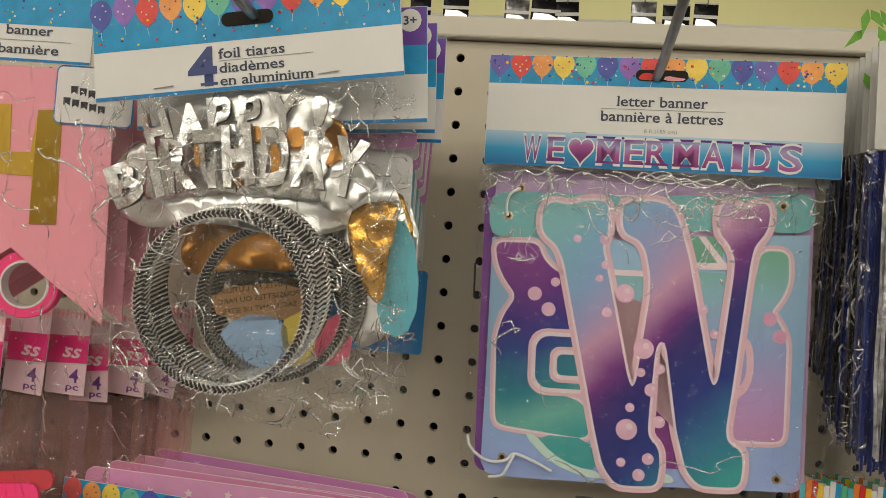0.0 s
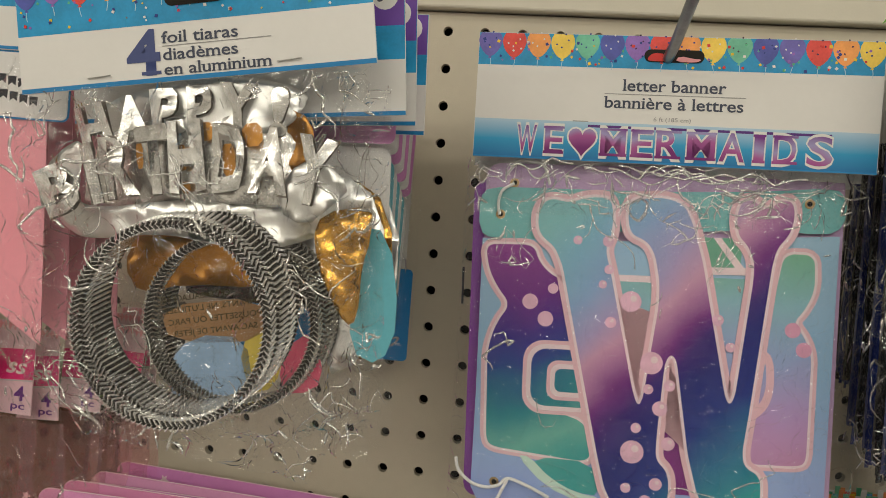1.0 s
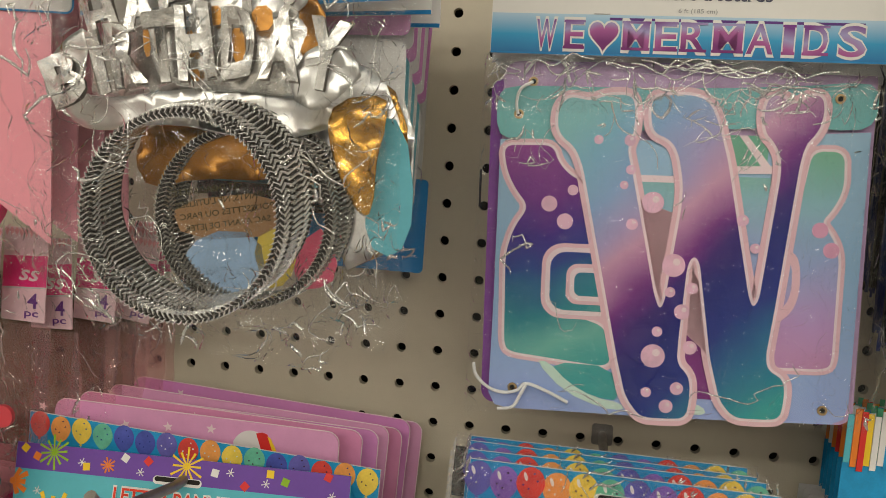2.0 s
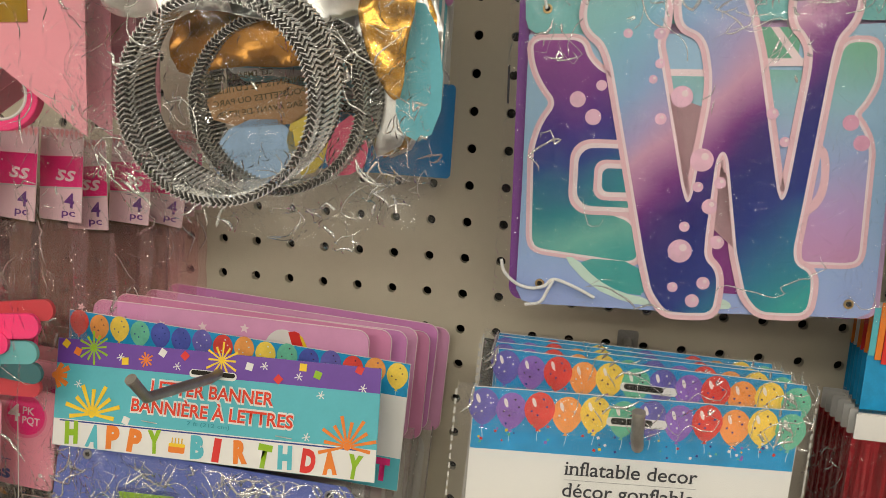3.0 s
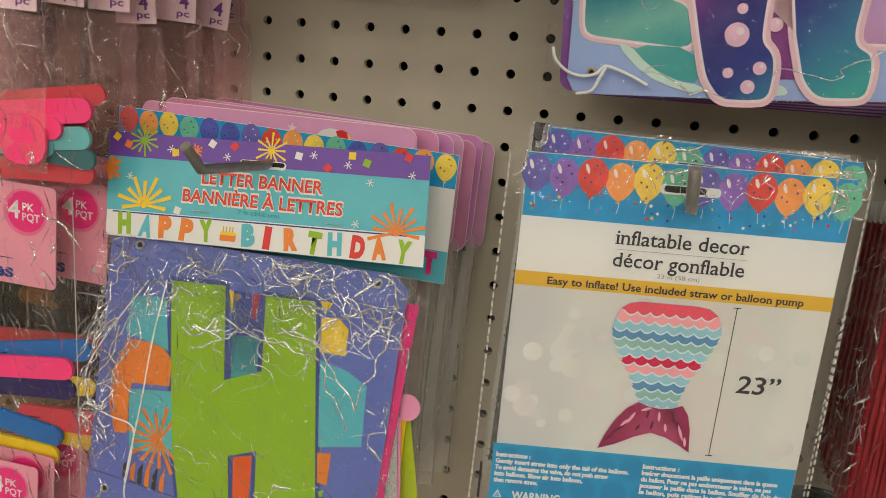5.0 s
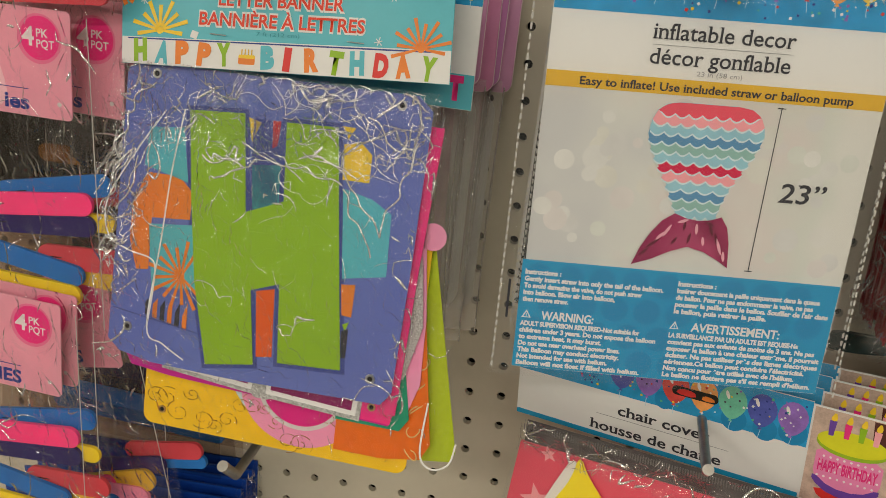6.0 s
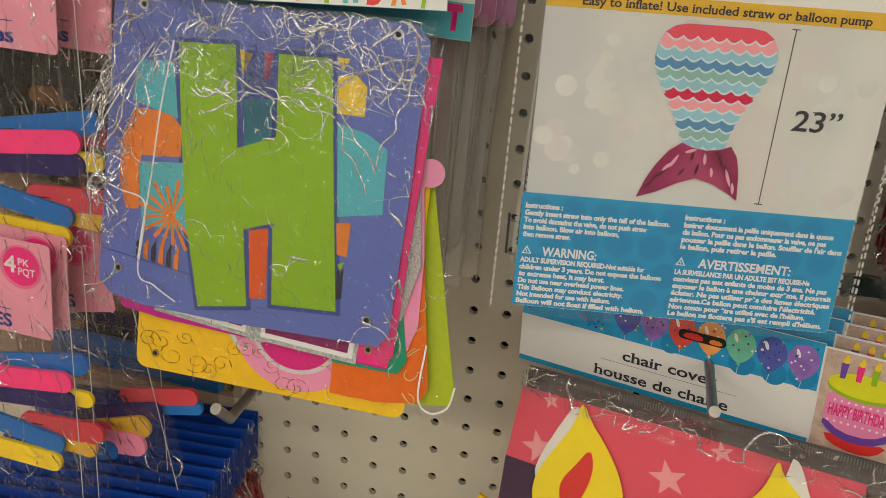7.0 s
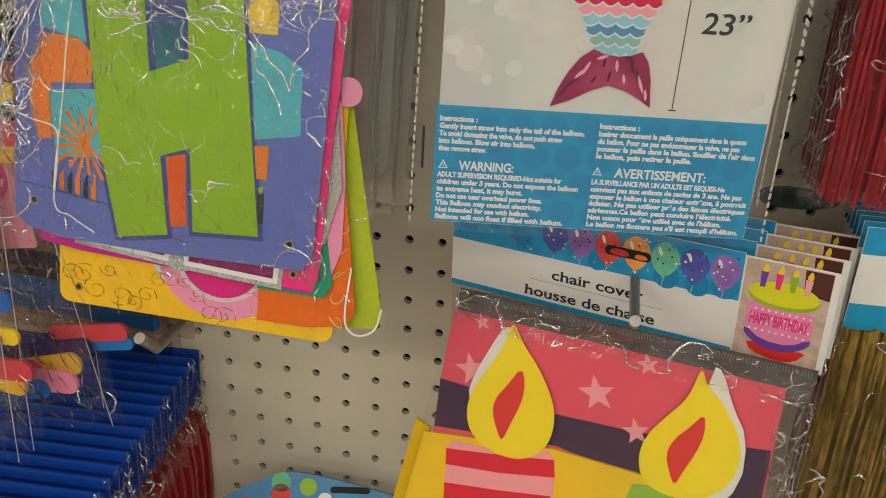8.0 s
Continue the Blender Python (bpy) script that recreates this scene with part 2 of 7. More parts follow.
def flat(name, pts, material, parent, front=0.0, thick=0.25, label=""):
    bm = prism(bmesh.new(), pts, front, thick)
    bmesh.ops.recalc_face_normals(bm, faces=bm.faces)
    bmesh.ops.triangulate(bm, faces=[f for f in bm.faces if len(f.verts) > 4])
    return part(name, bm, material, parent, label)


def flats(name, outlines, material, parent, front=0.0, thick=0.2, label=""):
    bm = bmesh.new()
    for pts in outlines:
        prism(bm, pts, front, thick)
    bmesh.ops.recalc_face_normals(bm, faces=bm.faces)
    bmesh.ops.triangulate(bm, faces=[f for f in bm.faces if len(f.verts) > 4])
    return part(name, bm, material, parent, label)


def rect(u0, v0, u1, v1, r=0.0, n=5):
    if not r:
        return [(u0, v0), (u1, v0), (u1, v1), (u0, v1)]
    out = []
    for cu, cv, a in ((u1 - r, v0 + r, -90), (u1 - r, v1 - r, 0), (u0 + r, v1 - r, 90), (u0 + r, v0 + r, 180)):
        for i in range(n + 1):
            w = radians(a + 90 * i / n)
            out.append((cu + r * math.cos(w), cv + r * math.sin(w)))
    return out


def disc(cu, cv, r, n=20, squash=1.0):
    return [(cu + r * math.cos(2 * math.pi * i / n), cv + squash * r * math.sin(2 * math.pi * i / n)) for i in range(n)]


def smooth(pts, rounds=2):
    """Rounds an outline's corners by cutting them."""
    for _ in range(rounds):
        out = []
        for i, (a, b) in enumerate(pts):
            c, d = pts[(i + 1) % len(pts)]
            out += [(0.75 * a + 0.25 * c, 0.75 * b + 0.25 * d), (0.25 * a + 0.75 * c, 0.25 * b + 0.75 * d)]
        pts = out
    return pts


def soften(pts, cut=3.0, rounds=2):
    """Rounds only the corners of an outline; long edges stay straight."""
    for k in range(rounds):
        out = []
        for i, p in enumerate(pts):
            a, b = Vector(p), Vector(pts[(i + 1) % len(pts)])
            d = b - a
            c = min(0.25, cut / (k + 1) / max(d.length, 1e-6))
            out += [tuple(a + d * c), tuple(b - d * c)]
        pts = out
    return pts


def grow(pts, d):
    """The outline moved outwards by d mm."""
    area = sum(a[0] * b[1] - b[0] * a[1] for a, b in zip(pts, pts[1:] + pts[:1]))
    s, k, out = (1 if area > 0 else -1), len(pts), []
    for i in range(k):
        p, q, r = Vector(pts[i - 1]), Vector(pts[i]), Vector(pts[(i + 1) % k])
        e, f = (q - p), (r - q)
        if e.length < 1e-6 or f.length < 1e-6:
            out.append(tuple(q))
            continue
        e.normalize(), f.normalize()
        n1, n2 = Vector((e.y, -e.x)) * s, Vector((f.y, -f.x)) * s
        b = n1 + n2
        b = n1 if b.length < 0.2 else b.normalized()
        out.append(tuple(q + b * d / max(0.55, b.dot(n1))))
    return out


def wire(name, pts, radius, material, parent, label="", bevel=3):
    """A round wire, cord or rod through the points (metres)."""
    cu = bpy.data.curves.new(name, "CURVE")
    cu.dimensions, cu.bevel_depth, cu.bevel_resolution, cu.use_fill_caps = "3D", radius, bevel, True
    sp = cu.splines.new("POLY")
    sp.points.add(len(pts) - 1)
    for p, q in zip(sp.points, pts):
        p.co = (*q, 1)
    ob = bpy.data.objects.new(name, cu)
    me = bpy.data.meshes.new_from_object(ob)
    bpy.data.objects.remove(ob)
    me.materials.clear()
    me.materials.append(material)
    for f in me.polygons:
        f.use_smooth = True
    out = new(name, me)
    out.parent = parent
    if label:
        out["label"] = label
    return out


def bend(pts, n=6):
    """A smooth line through the points."""
    ps = [Vector(p) for p in pts]
    ps = [ps[0] * 2 - ps[1]] + ps + [ps[-1] * 2 - ps[-2]]
    out = []
    for i in range(1, len(ps) - 2):
        a, b, c, d = ps[i - 1:i + 3]
        for k in range(n):
            t = k / n
            out.append(0.5 * ((2 * b) + (c - a) * t + (2 * a - 5 * b + 4 * c - d) * t * t + (3 * b - a - 3 * c + d) * t ** 3))
    return out + [ps[-2]]


def serif_bars(me):
    """Foot and head serifs for every upright stem of a line of type, in the type's own units."""
    tris = [[me.vertices[i].co for i in p.vertices] for p in me.polygons]

    def cut(y):
        spans = []
        for t in tris:
            xs = []
            for a, b in zip(t, t[1:] + t[:1]):
                if (a.y - y) * (b.y - y) < 0:
                    xs.append(a.x + (b.x - a.x) * (y - a.y) / (b.y - a.y))
            if len(xs) > 1:
                spans.append([min(xs), max(xs)])
        spans.sort()
        out = []
        for q in spans:
            if out and q[0] <= out[-1][1] + 1e-4:
                out[-1][1] = max(out[-1][1], q[1])
            else:
                out.append(q)
        return out

    bars = []
    high = cut(0.121)
    for a, b in cut(0.033):
        if b - a < 0.14 and any(abs(a - c) < 0.012 and abs(b - d) < 0.012 for c, d in high):
            bars.append((a - 0.055, 0.0, b + 0.055, 0.040))
    above = cut(0.503)
    for y0, y1, top in ((0.331, 0.421, 0.449), (0.561, 0.651, 0.682)):
        low = [q for q in cut(y0) if q[1] - q[0] < 0.14]
        for a, b in cut(y1):
            if top < 0.5 and any(c - 0.02 < a < d + 0.02 for c, d in above):
                continue
            if any(abs(a - c) < 0.012 for c, d in low):
                bars.append((a - 0.06, top - 0.042, a + 0.02, top))
    return bars


def words(text, u, v, width, material, parent, front=0.4, height=0.0, bold=0.0, slant=0.0, mirror=False, name="lettering", centre=False, turn=0.0, serif=False):
    """Printed words whose left end and foot are at (u, v) mm, fitted to a width (and cap height) in mm."""
    cu = bpy.data.curves.new(name, "FONT")
    cu.body, cu.size, cu.extrude, cu.offset, cu.shear, cu.resolution_u = text, 1.0, 0.0, bold, slant, 3
    ob = bpy.data.objects.new(name, cu)
    me = bpy.data.meshes.new_from_object(ob)
    bpy.data.objects.remove(ob)
    xs = [p.co.x for p in me.vertices]
    if not xs:
        return None
    if serif:
        pts, faces = [tuple(p.co) for p in me.vertices], [tuple(p.vertices) for p in me.polygons]
        for a, b, c, d in serif_bars(me):
            k = len(pts)
            pts += [(a, b, 0.05), (c, b, 0.05), (c, d, 0.05), (a, d, 0.05)]
            faces.append((k, k + 1, k + 2, k + 3))
        me = bpy.data.meshes.new(name)
        me.from_pydata(pts, [], faces)
    lo, hi = min(xs), max(xs)
    sx = width * MM / (hi - lo)
    sy = height * MM / 0.7 if height else sx
    ca, sa = math.cos(radians(turn)), math.sin(radians(turn))
    for p in me.vertices:
        x = (p.co.x - lo) * sx
        if mirror:
            x = width * MM - x
        if centre:
            x -= width * MM / 2
        z = p.co.y * sy
        p.co = (u * MM + x * ca - z * sa, -(front + p.co.z) * MM, v * MM + x * sa + z * ca)
    me.materials.clear()
    me.materials.append(material)
    out = new(name, me)
    out.parent = parent
    return out


def film(name, outline, material, parent, front=4.0, amp=1.2, wave=11.0, step=2.5, seed=0.0, sag=None, stretch=1.0, label="clear film", folds=None):
    """A crinkled sheet of packing film over an outline (four corners, mm: lower left, lower right, upper right, upper left)."""
    (a, b, c, d) = [Vector(p) for p in outline]
    wide, tall = max((b - a).length, (c - d).length), max((d - a).length, (c - b).length)
    nu, nv = max(2, int(wide / step)), max(2, int(tall / step))
    vs, fs = [], []

    def surface(s, t):
        p = (a * (1 - s) + b * s) * (1 - t) + (d * (1 - s) + c * s) * t
        q = Vector((p.x / wave * stretch + seed, p.y / wave, seed * 3))
        q += 0.35 * Vector((noise.noise(q * 0.7 + Vector((3, 9, 2))), noise.noise(q * 0.7 + Vector((11, 4, 6))), 0))
        n1, n2 = noise.noise(q), noise.noise(q * 1.9 + Vector((7, 3, 1)))
        h = 0.75 * n1 + 0.40 * n2 + 0.7 * (0.3 - math.sqrt(n1 * n1 + 0.012))
        h = amp * h * (1.0 if sag is None else sag(s, t))
        edge = min(s, 1 - s) * nu
        return Vector((p.x * MM, -(front + h - max(0.0, 1.5 - edge) * 0.8) * MM, p.y * MM))

    for j in range(nv + 1):
        for i in range(nu + 1):
            vs.append(surface(i / nu, j / nv))
    for j in range(nv):
        for i in range(nu):
            k = j * (nu + 1) + i
            fs.append((k, k + 1, k + nu + 2, k + nu + 1))
    me = bpy.data.meshes.new(name)
    me.from_pydata(vs, [], fs)
    for f in me.polygons:
        f.use_smooth = True
    me.materials.append(material)
    ob = new(name, me)
    ob.parent = parent
    ob.visible_shadow = False
    ob["label"] = label
    if folds is None:
        folds = {CLEAR: 1 / 40, CLEARV: 1 / 420, ROSY: 1 / 420}.get(material, 0) * wide * tall
    if folds >= 3:
        fold_lines(ob, surface, wide, tall, int(folds), seed, sag)
    return ob


def fold_lines(parent, surface, wide, tall, count, seed, sag):
    """Sharp raised folds wandering over a film: thin rounded ridges that taper out, whitened as glints."""
    rnd = random.Random(int(seed * 100) + 7)
    vs, fs = [], []
    for _ in range(count):
        s, t = rnd.random(), rnd.random()
        if sag is not None and rnd.random() > sag(s, t) * 0.9:
            continue
        if noise.noise(Vector((s * wide / 22, t * tall / 22, seed))) < rnd.uniform(-0.05, 0.30):
            continue
        ang = 4.5 * noise.noise(Vector((s * wide / 60, t * tall / 60, seed + 5))) + rnd.choice((0.9, 1.6, 2.2, 4.2, 4.9)) + rnd.gauss(0, 0.3)
        long_ = min(95.0, rnd.lognormvariate(2.8, 0.75))
        path = []
        turn = rnd.uniform(-0.14, 0.14)
        for _ in range(int(long_ / 1.3)):
            path.append((s, t))
            s += 1.3 * math.cos(ang) / wide
            t += 1.3 * math.sin(ang) / tall
            if not (0.004 < s < 0.996 and 0.004 < t < 0.996):
                break
            ang += turn + rnd.gauss(0, 0.10)
            if rnd.random() < 0.12:
                ang += rnd.choice((-1, 1)) * rnd.uniform(0.5, 2.2)
                turn = rnd.uniform(-0.14, 0.14)
        n = len(path)
        if n < 4:
            continue
        thick = rnd.choice((0.25, 0.35, 0.5, 0.8)) * rnd.uniform(0.85, 1.15) * MM
        pts = [surface(*p) for p in path]
        base = len(vs)
        for k, p in enumerate(pts):
            e = pts[min(k + 1, n - 1)] - pts[max(k - 1, 0)]
            side = Vector((-e.z, 0, e.x))
            side = side.normalized() if side.length > 0 else Vector((1, 0, 0))
            r = thick * (0.25 + 0.75 * max(0.0, math.sin(math.pi * k / (n - 1))) ** 0.6) * rnd.uniform(0.75, 1.2)
            for w in (0.0, 0.85, math.pi / 2, math.pi - 0.85, math.pi):
                vs.append(p + side * (r * math.cos(w)) + Vector((0, -r * 0.9 * math.sin(w) - 0.00006, 0)))
        for k in range(n - 1):
            for w in range(4):
                q = base + 5 * k + w
                fs.append((q, q + 1, q + 6, q + 5))
    if not fs:
        return
    me = bpy.data.meshes.new("film_fold")
    me.from_pydata(vs, [], fs)
    for f in me.polygons:
        f.use_smooth = True
    me.materials.append(FOLD)
    ob = tagged(new("film_fold", me), "thin raised folds of clear film, whitened as glints", kind="stuff")
    ob.parent = parent
    ob.visible_shadow = False


def crease(parent, u0, v0, u1, v1, wig, front, seed, thick=0.4):
    """One long fold of the film, whitened as a glint, wandering between two points (mm)."""
    a, b = Vector((u0, v0)), Vector((u1, v1))
    d = b - a
    side, n = Vector((-d.y, d.x)).normalized(), max(4, int(d.length / 5))
    pts = []
    for k in range(n + 1):
        t = k / n
        p = a + d * t + side * (wig * 1.6 * noise.noise(Vector((t * d.length / 11, seed * 3.7, 0.5))) * min(1, 4 * t, 4 * (1 - t)))
        pts.append((p.x * MM, -(front + noise.noise(Vector((t * 6, seed, 2)))) * MM, p.y * MM))
    ob = wire("film_crease", bend(pts, 4), thick * MM, FOLD, parent, "", 1)
    ob.visible_shadow = False
    return ob


def eyelet(u, v, parent, front, material=EYELET, r=2.6):
    bm = bmesh.new()
    k = 16
    rings = [(r, 0.0), (r * 0.92, 0.7), (r * 0.62, 0.7), (r * 0.5, -0.3)]
    vs = [[bm.verts.new(((u + q * math.cos(2 * math.pi * i / k)) * MM, -(front + h) * MM, (v + q * math.sin(2 * math.pi * i / k)) * MM)) for i in range(k)] for q, h in rings]
    for a, b in zip(vs, vs[1:]):
        for i in range(k):
            bm.faces.new((a[i], a[(i + 1) % k], b[(i + 1) % k], b[i]))
    ob = part("eyelet", bm, material, parent)
    # dark disc paints the shade inside the eyelet
    flat("eyelet_hole", disc(u, v, r * 0.52, 12), DARK, ob, front + 0.05, 0.1).parent = ob
    return ob


def confetti(parent, u0, v0, u1, v1, count, front, size=1.3, seed=1, cols=(RED, YELLOW, GREEN, NAVYP, MAUVEB, PAPER)):
    rnd = random.Random(seed)
    for m in cols:
        sq = []
        for _ in range(max(1, count // len(cols))):
            u, v, a, s = rnd.uniform(u0, u1), rnd.uniform(v0, v1), rnd.uniform(0, 1.5), size * rnd.uniform(0.5, 1.0)
            sq.append([(u + s * math.cos(a + k * 1.571), v + s * math.sin(a + k * 1.571)) for k in range(4)])
        tagged(flats("confetti", sq, m, parent, front, 0.12), kind="stuff")




PALE_BALLOON = {
    VIOLETB: mat("printed_indigo_balloon", (0.15, 0.13, 0.46), 0.4, var=0.3, scale=90, coat=0.2),
    MAUVEB: mat("printed_purple_balloon", (0.29, 0.15, 0.52), 0.4, var=0.3, scale=90, coat=0.2),
    NAVYP: mat("printed_blue_balloon", (0.08, 0.10, 0.42), 0.4, var=0.3, scale=90, coat=0.2),
    RED: mat("printed_red_balloon", (0.74, 0.075, 0.06), 0.4, var=0.25, scale=90, coat=0.2),
    ORANGE: mat("printed_peach_balloon", (0.88, 0.36, 0.10), 0.4, var=0.2, scale=90, coat=0.2),
    YELLOW: mat("printed_lemon_balloon", (0.90, 0.64, 0.10), 0.4, var=0.2, scale=90, coat=0.2),
    GREEN: mat("printed_seagreen_balloon", (0.16, 0.52, 0.36), 0.4, var=0.25, scale=90, coat=0.2),
}
GLINT = mat("pale_glint_print", (0.86, 0.80, 0.78), 0.4, var=0.05)
PALECORD = mat("pale_cord_print", (0.45, 0.66, 0.78), 0.4, var=0.05)


def balloon(parent, u, v, r, material, front, top=999.0):
    """A printed balloon with its knot, glint, dots and string; v is its middle."""
    material = PALE_BALLOON[material]
    pts = []
    for i in range(18):
        a = 2 * math.pi * i / 18
        y = math.sin(a)
        pts.append((u + r * math.cos(a) * (1 - 0.30 * max(0, -y) ** 1.5), min(top, v + r * 1.22 * y * (1.06 if y < 0 else 1))))
    ob = flat("balloon", pts, material, parent, front, 0.15)
    flat("knot", [(u - r * 0.16, v - r * 1.45), (u + r * 0.16, v - r * 1.45), (u, v - r * 1.22)], material, ob, front, 0.15)
    if r > 7:
        flat("glint_print", [(u - r * 0.38 + r * 0.13 * math.cos(k * 0.785) - r * 0.10 * math.sin(k * 0.785), v + r * 0.5 + r * 0.32 * math.sin(k * 0.785)) for k in range(8)], GLINT, ob, front + 0.1, 0.08)
    k = int(abs(u * 7 + v))
    flats("dot_print", [[(u + r * a + 0.09 * r * math.cos(w * 1.571 + k), v + r * b + 0.09 * r * math.sin(w * 1.571 + k)) for w in range(4)] for a, b in ((0.45, 0.25), (-0.1, -0.35), (0.2, 0.75), (-0.5, -0.1))], (PLUM, PAPER, NAVYP)[k % 3], ob, front + 0.1, 0.08)
    flats("string_print", [[(u + 0.8 * math.sin(q * 0.9 + k) * 0.5, v - r * (1.45 + 0.22 * q)), (u + 0.35 + 0.8 * math.sin(q * 0.9 + k) * 0.5, v - r * (1.45 + 0.22 * q)), (u + 0.35 + 0.8 * math.sin(q * 0.9 + 0.9 + k) * 0.5, v - r * (1.67 + 0.22 * q)), (u + 0.8 * math.sin(q * 0.9 + 0.9 + k) * 0.5, v - r * (1.67 + 0.22 * q))] for q in range(3)], PALECORD, ob, front, 0.06)
    return ob


def balloon_row(parent, u0, u1, v, r, front, colours, drop=0.0, top=999.0):
    k = len(colours)
    for i, m in enumerate(colours):
        u = u0 + (u1 - u0) * i / max(1, k - 1)
        balloon(parent, u, v + drop * (i % 2), r, m, front + 0.02 * (i % 3), top)


def burst(parent, u, v, r0, r1, count, material, front, start=0.0, sweep=360.0, wide=1.6, name="sunburst"):
    ob = flat(name, disc(u, v, max(r0, 0.4), 10), material, parent, front, 0.12)
    for i in range(count):
        a = radians(start + sweep * i / (count if sweep == 360 else count - 1))
        d, s = Vector((math.cos(a), math.sin(a))), Vector((-math.sin(a), math.cos(a)))
        o = Vector((u, v))
        k = r1 * (0.8 + 0.2 * (i % 2))
        flat("ray", [tuple(o + d * r0 - s * wide * 0.35), tuple(o + d * k - s * wide * 0.6), tuple(o + d * k + s * wide * 0.6), tuple(o + d * r0 + s * wide * 0.35)], material, ob, front + 0.03, 0.12)
    return ob


def euro_slot(parent, u, v, w, h, front):
    """The hanging slot of a header card, its depth painted as a dark flat."""
    return flat("hang_slot", rect(u - w / 2, v - h / 2, u + w / 2, v + h / 2, h * 0.48), DARK, parent, front, 0.1)


# ---- setting ----
PITCH, ROW0 = 0.0254, 1.45


def pegboard():
    """Punched steel or hardboard panel, each hole a real bore through it."""
    vs, fs = [], []
    k, r, th = 12, 0.0033, 0.006
    half = PITCH / 2
    for j in range(-11, 29):
        for i in range(-17, 18):
            cx, cz = i * PITCH, ROW0 - j * PITCH
            n0 = len(vs)
            for q in range(k):
                a = 2 * math.pi * q / k + math.pi / k
                vs.append((cx + r * math.cos(a), 0, cz + r * math.sin(a)))
            for q in range(k):
                a = 2 * math.pi * q / k + math.pi / k
                vs.append((cx + r * math.cos(a), th, cz + r * math.sin(a)))
            for q in range(k):
                a = 2 * math.pi * q / k + math.pi / k
                s = half / max(abs(math.cos(a)), abs(math.sin(a)))
                vs.append((cx + s * math.cos(a), 0, cz + s * math.sin(a)))
            c0 = len(vs)
            vs += [(cx + half, 0, cz + half), (cx - half, 0, cz + half), (cx - half, 0, cz - half), (cx + half, 0, cz - half)]
            for q in range(k):
                p = (q + 1) % k
                fs.append((n0 + q, n0 + 2 * k + q, n0 + 2 * k + p, n0 + p))
                fs.append((n0 + p, n0 + k + p, n0 + k + q, n0 + q))
            for c, (q0, q1) in enumerate(((0, 1), (3, 4), (6, 7), (9, 10))):
                fs.append((n0 + 2 * k + q0, c0 + c, n0 + 2 * k + q1))
    me = bpy.data.meshes.new("pegboard")
    me.from_pydata(vs, [], fs)
    me.materials.append(BOARD)
    ob = new("wall_pegboard", me)
    return tagged(ob, "cream painted pegboard panel with a square grid of holes", "pegboard", kind="structure")


def slab(name, lo, hi, material, label, category, bevel=0.0):
    bm = bmesh.new()
    bmesh.ops.create_cube(bm, size=1)
    for v in bm.verts:
        v.co = [(lo[i] + hi[i]) / 2 + v.co[i] * (hi[i] - lo[i]) for i in range(3)]
    if bevel:
        bmesh.ops.bevel(bm, geom=list(bm.edges), offset=bevel, segments=3, affect="EDGES", profile=0.5)
    me = bpy.data.meshes.new(name)
    bm.to_mesh(me)
    bm.free()
    me.materials.append(material)
    return tagged(new(name, me), label, category, kind="structure")


pegboard()
XB, ZT, ZL = 17.5 * PITCH, ROW0 + 11.5 * PITCH, ROW0 - 28.5 * PITCH
slab("wall_panel_west", (-2.6, 0, 0), (-XB, 0.006, ZT), BOARD, "cream painted panel beside the pegboard", "wall panel")
slab("wall_panel_east", (XB, 0, 0), (2.6, 0.006, ZT), BOARD, "cream painted panel beside the pegboard", "wall panel")
slab("wall_panel_low", (-XB, 0, 0), (XB, 0.006, ZL), BOARD, "cream painted lower panel under the pegboard", "wall panel")
# added sheet whose near-black colour supplies the darkness of the holes
slab("wall_hole_shade", (-2.6, 0.028, 0), (2.6, 0.04, ZT), DARK, "near-black sheet added behind the pegboard to darken its holes", "backing")
slab("trim_top_rail", (-2.6, -0.010, ZT + 0.001), (2.6, 0.05, ZT + 0.0165), RAIL, "cream painted top rail of the display rack", "rail", 0.002)

WALL = mat("pale_store_wall", (0.36, 0.34, 0.32), 0.7, var=0.05, scale=3)
FARYEL = mat("pale_yellow_wall", (0.80, 0.76, 0.40), 0.7, var=0.05, scale=3)
TILE = mat("grey_vinyl_floor", (0.30, 0.285, 0.265), 0.35, var=0.1, scale=6)
CEIL = mat("white_ceiling_tile", (0.75, 0.75, 0.73), 0.8, var=0.05, scale=8)
# unseen shell: greys of floor and walls are set for the bounce light
slab("floor", (-3.6, -8.0, -0.05), (3.6, 2.6, 0), TILE, "grey vinyl store floor", "floor")
slab("ceiling", (-3.6, -8.0, 3.1), (3.6, 2.6, 3.15), CEIL, "white store ceiling", "ceiling")
slab("wall_south", (-3.6, -8.05, 0), (3.6, -8.0, 3.1), WALL, "plain unseen wall added to close the room and set the fill light", "wall")
slab("wall_west", (-3.65, -8.0, 0), (-3.6, 2.6, 3.1), WALL, "plain unseen wall added to close the room and set the fill light", "wall")
slab("wall_east", (3.6, -8.0, 0), (3.65, 2.6, 3.1), WALL, "plain unseen wall added to close the room and set the fill light", "wall")
slab("wall_north_low", (-3.6, 2.6, 0), (3.6, 2.65, 2.45), WALL, "pale lower part of the far store wall", "wall")
slab("wall_north_high", (-3.6, 2.6, 2.45), (3.6, 2.65, 3.1), FARYEL, "pale yellow upper part of the far store wall", "wall")

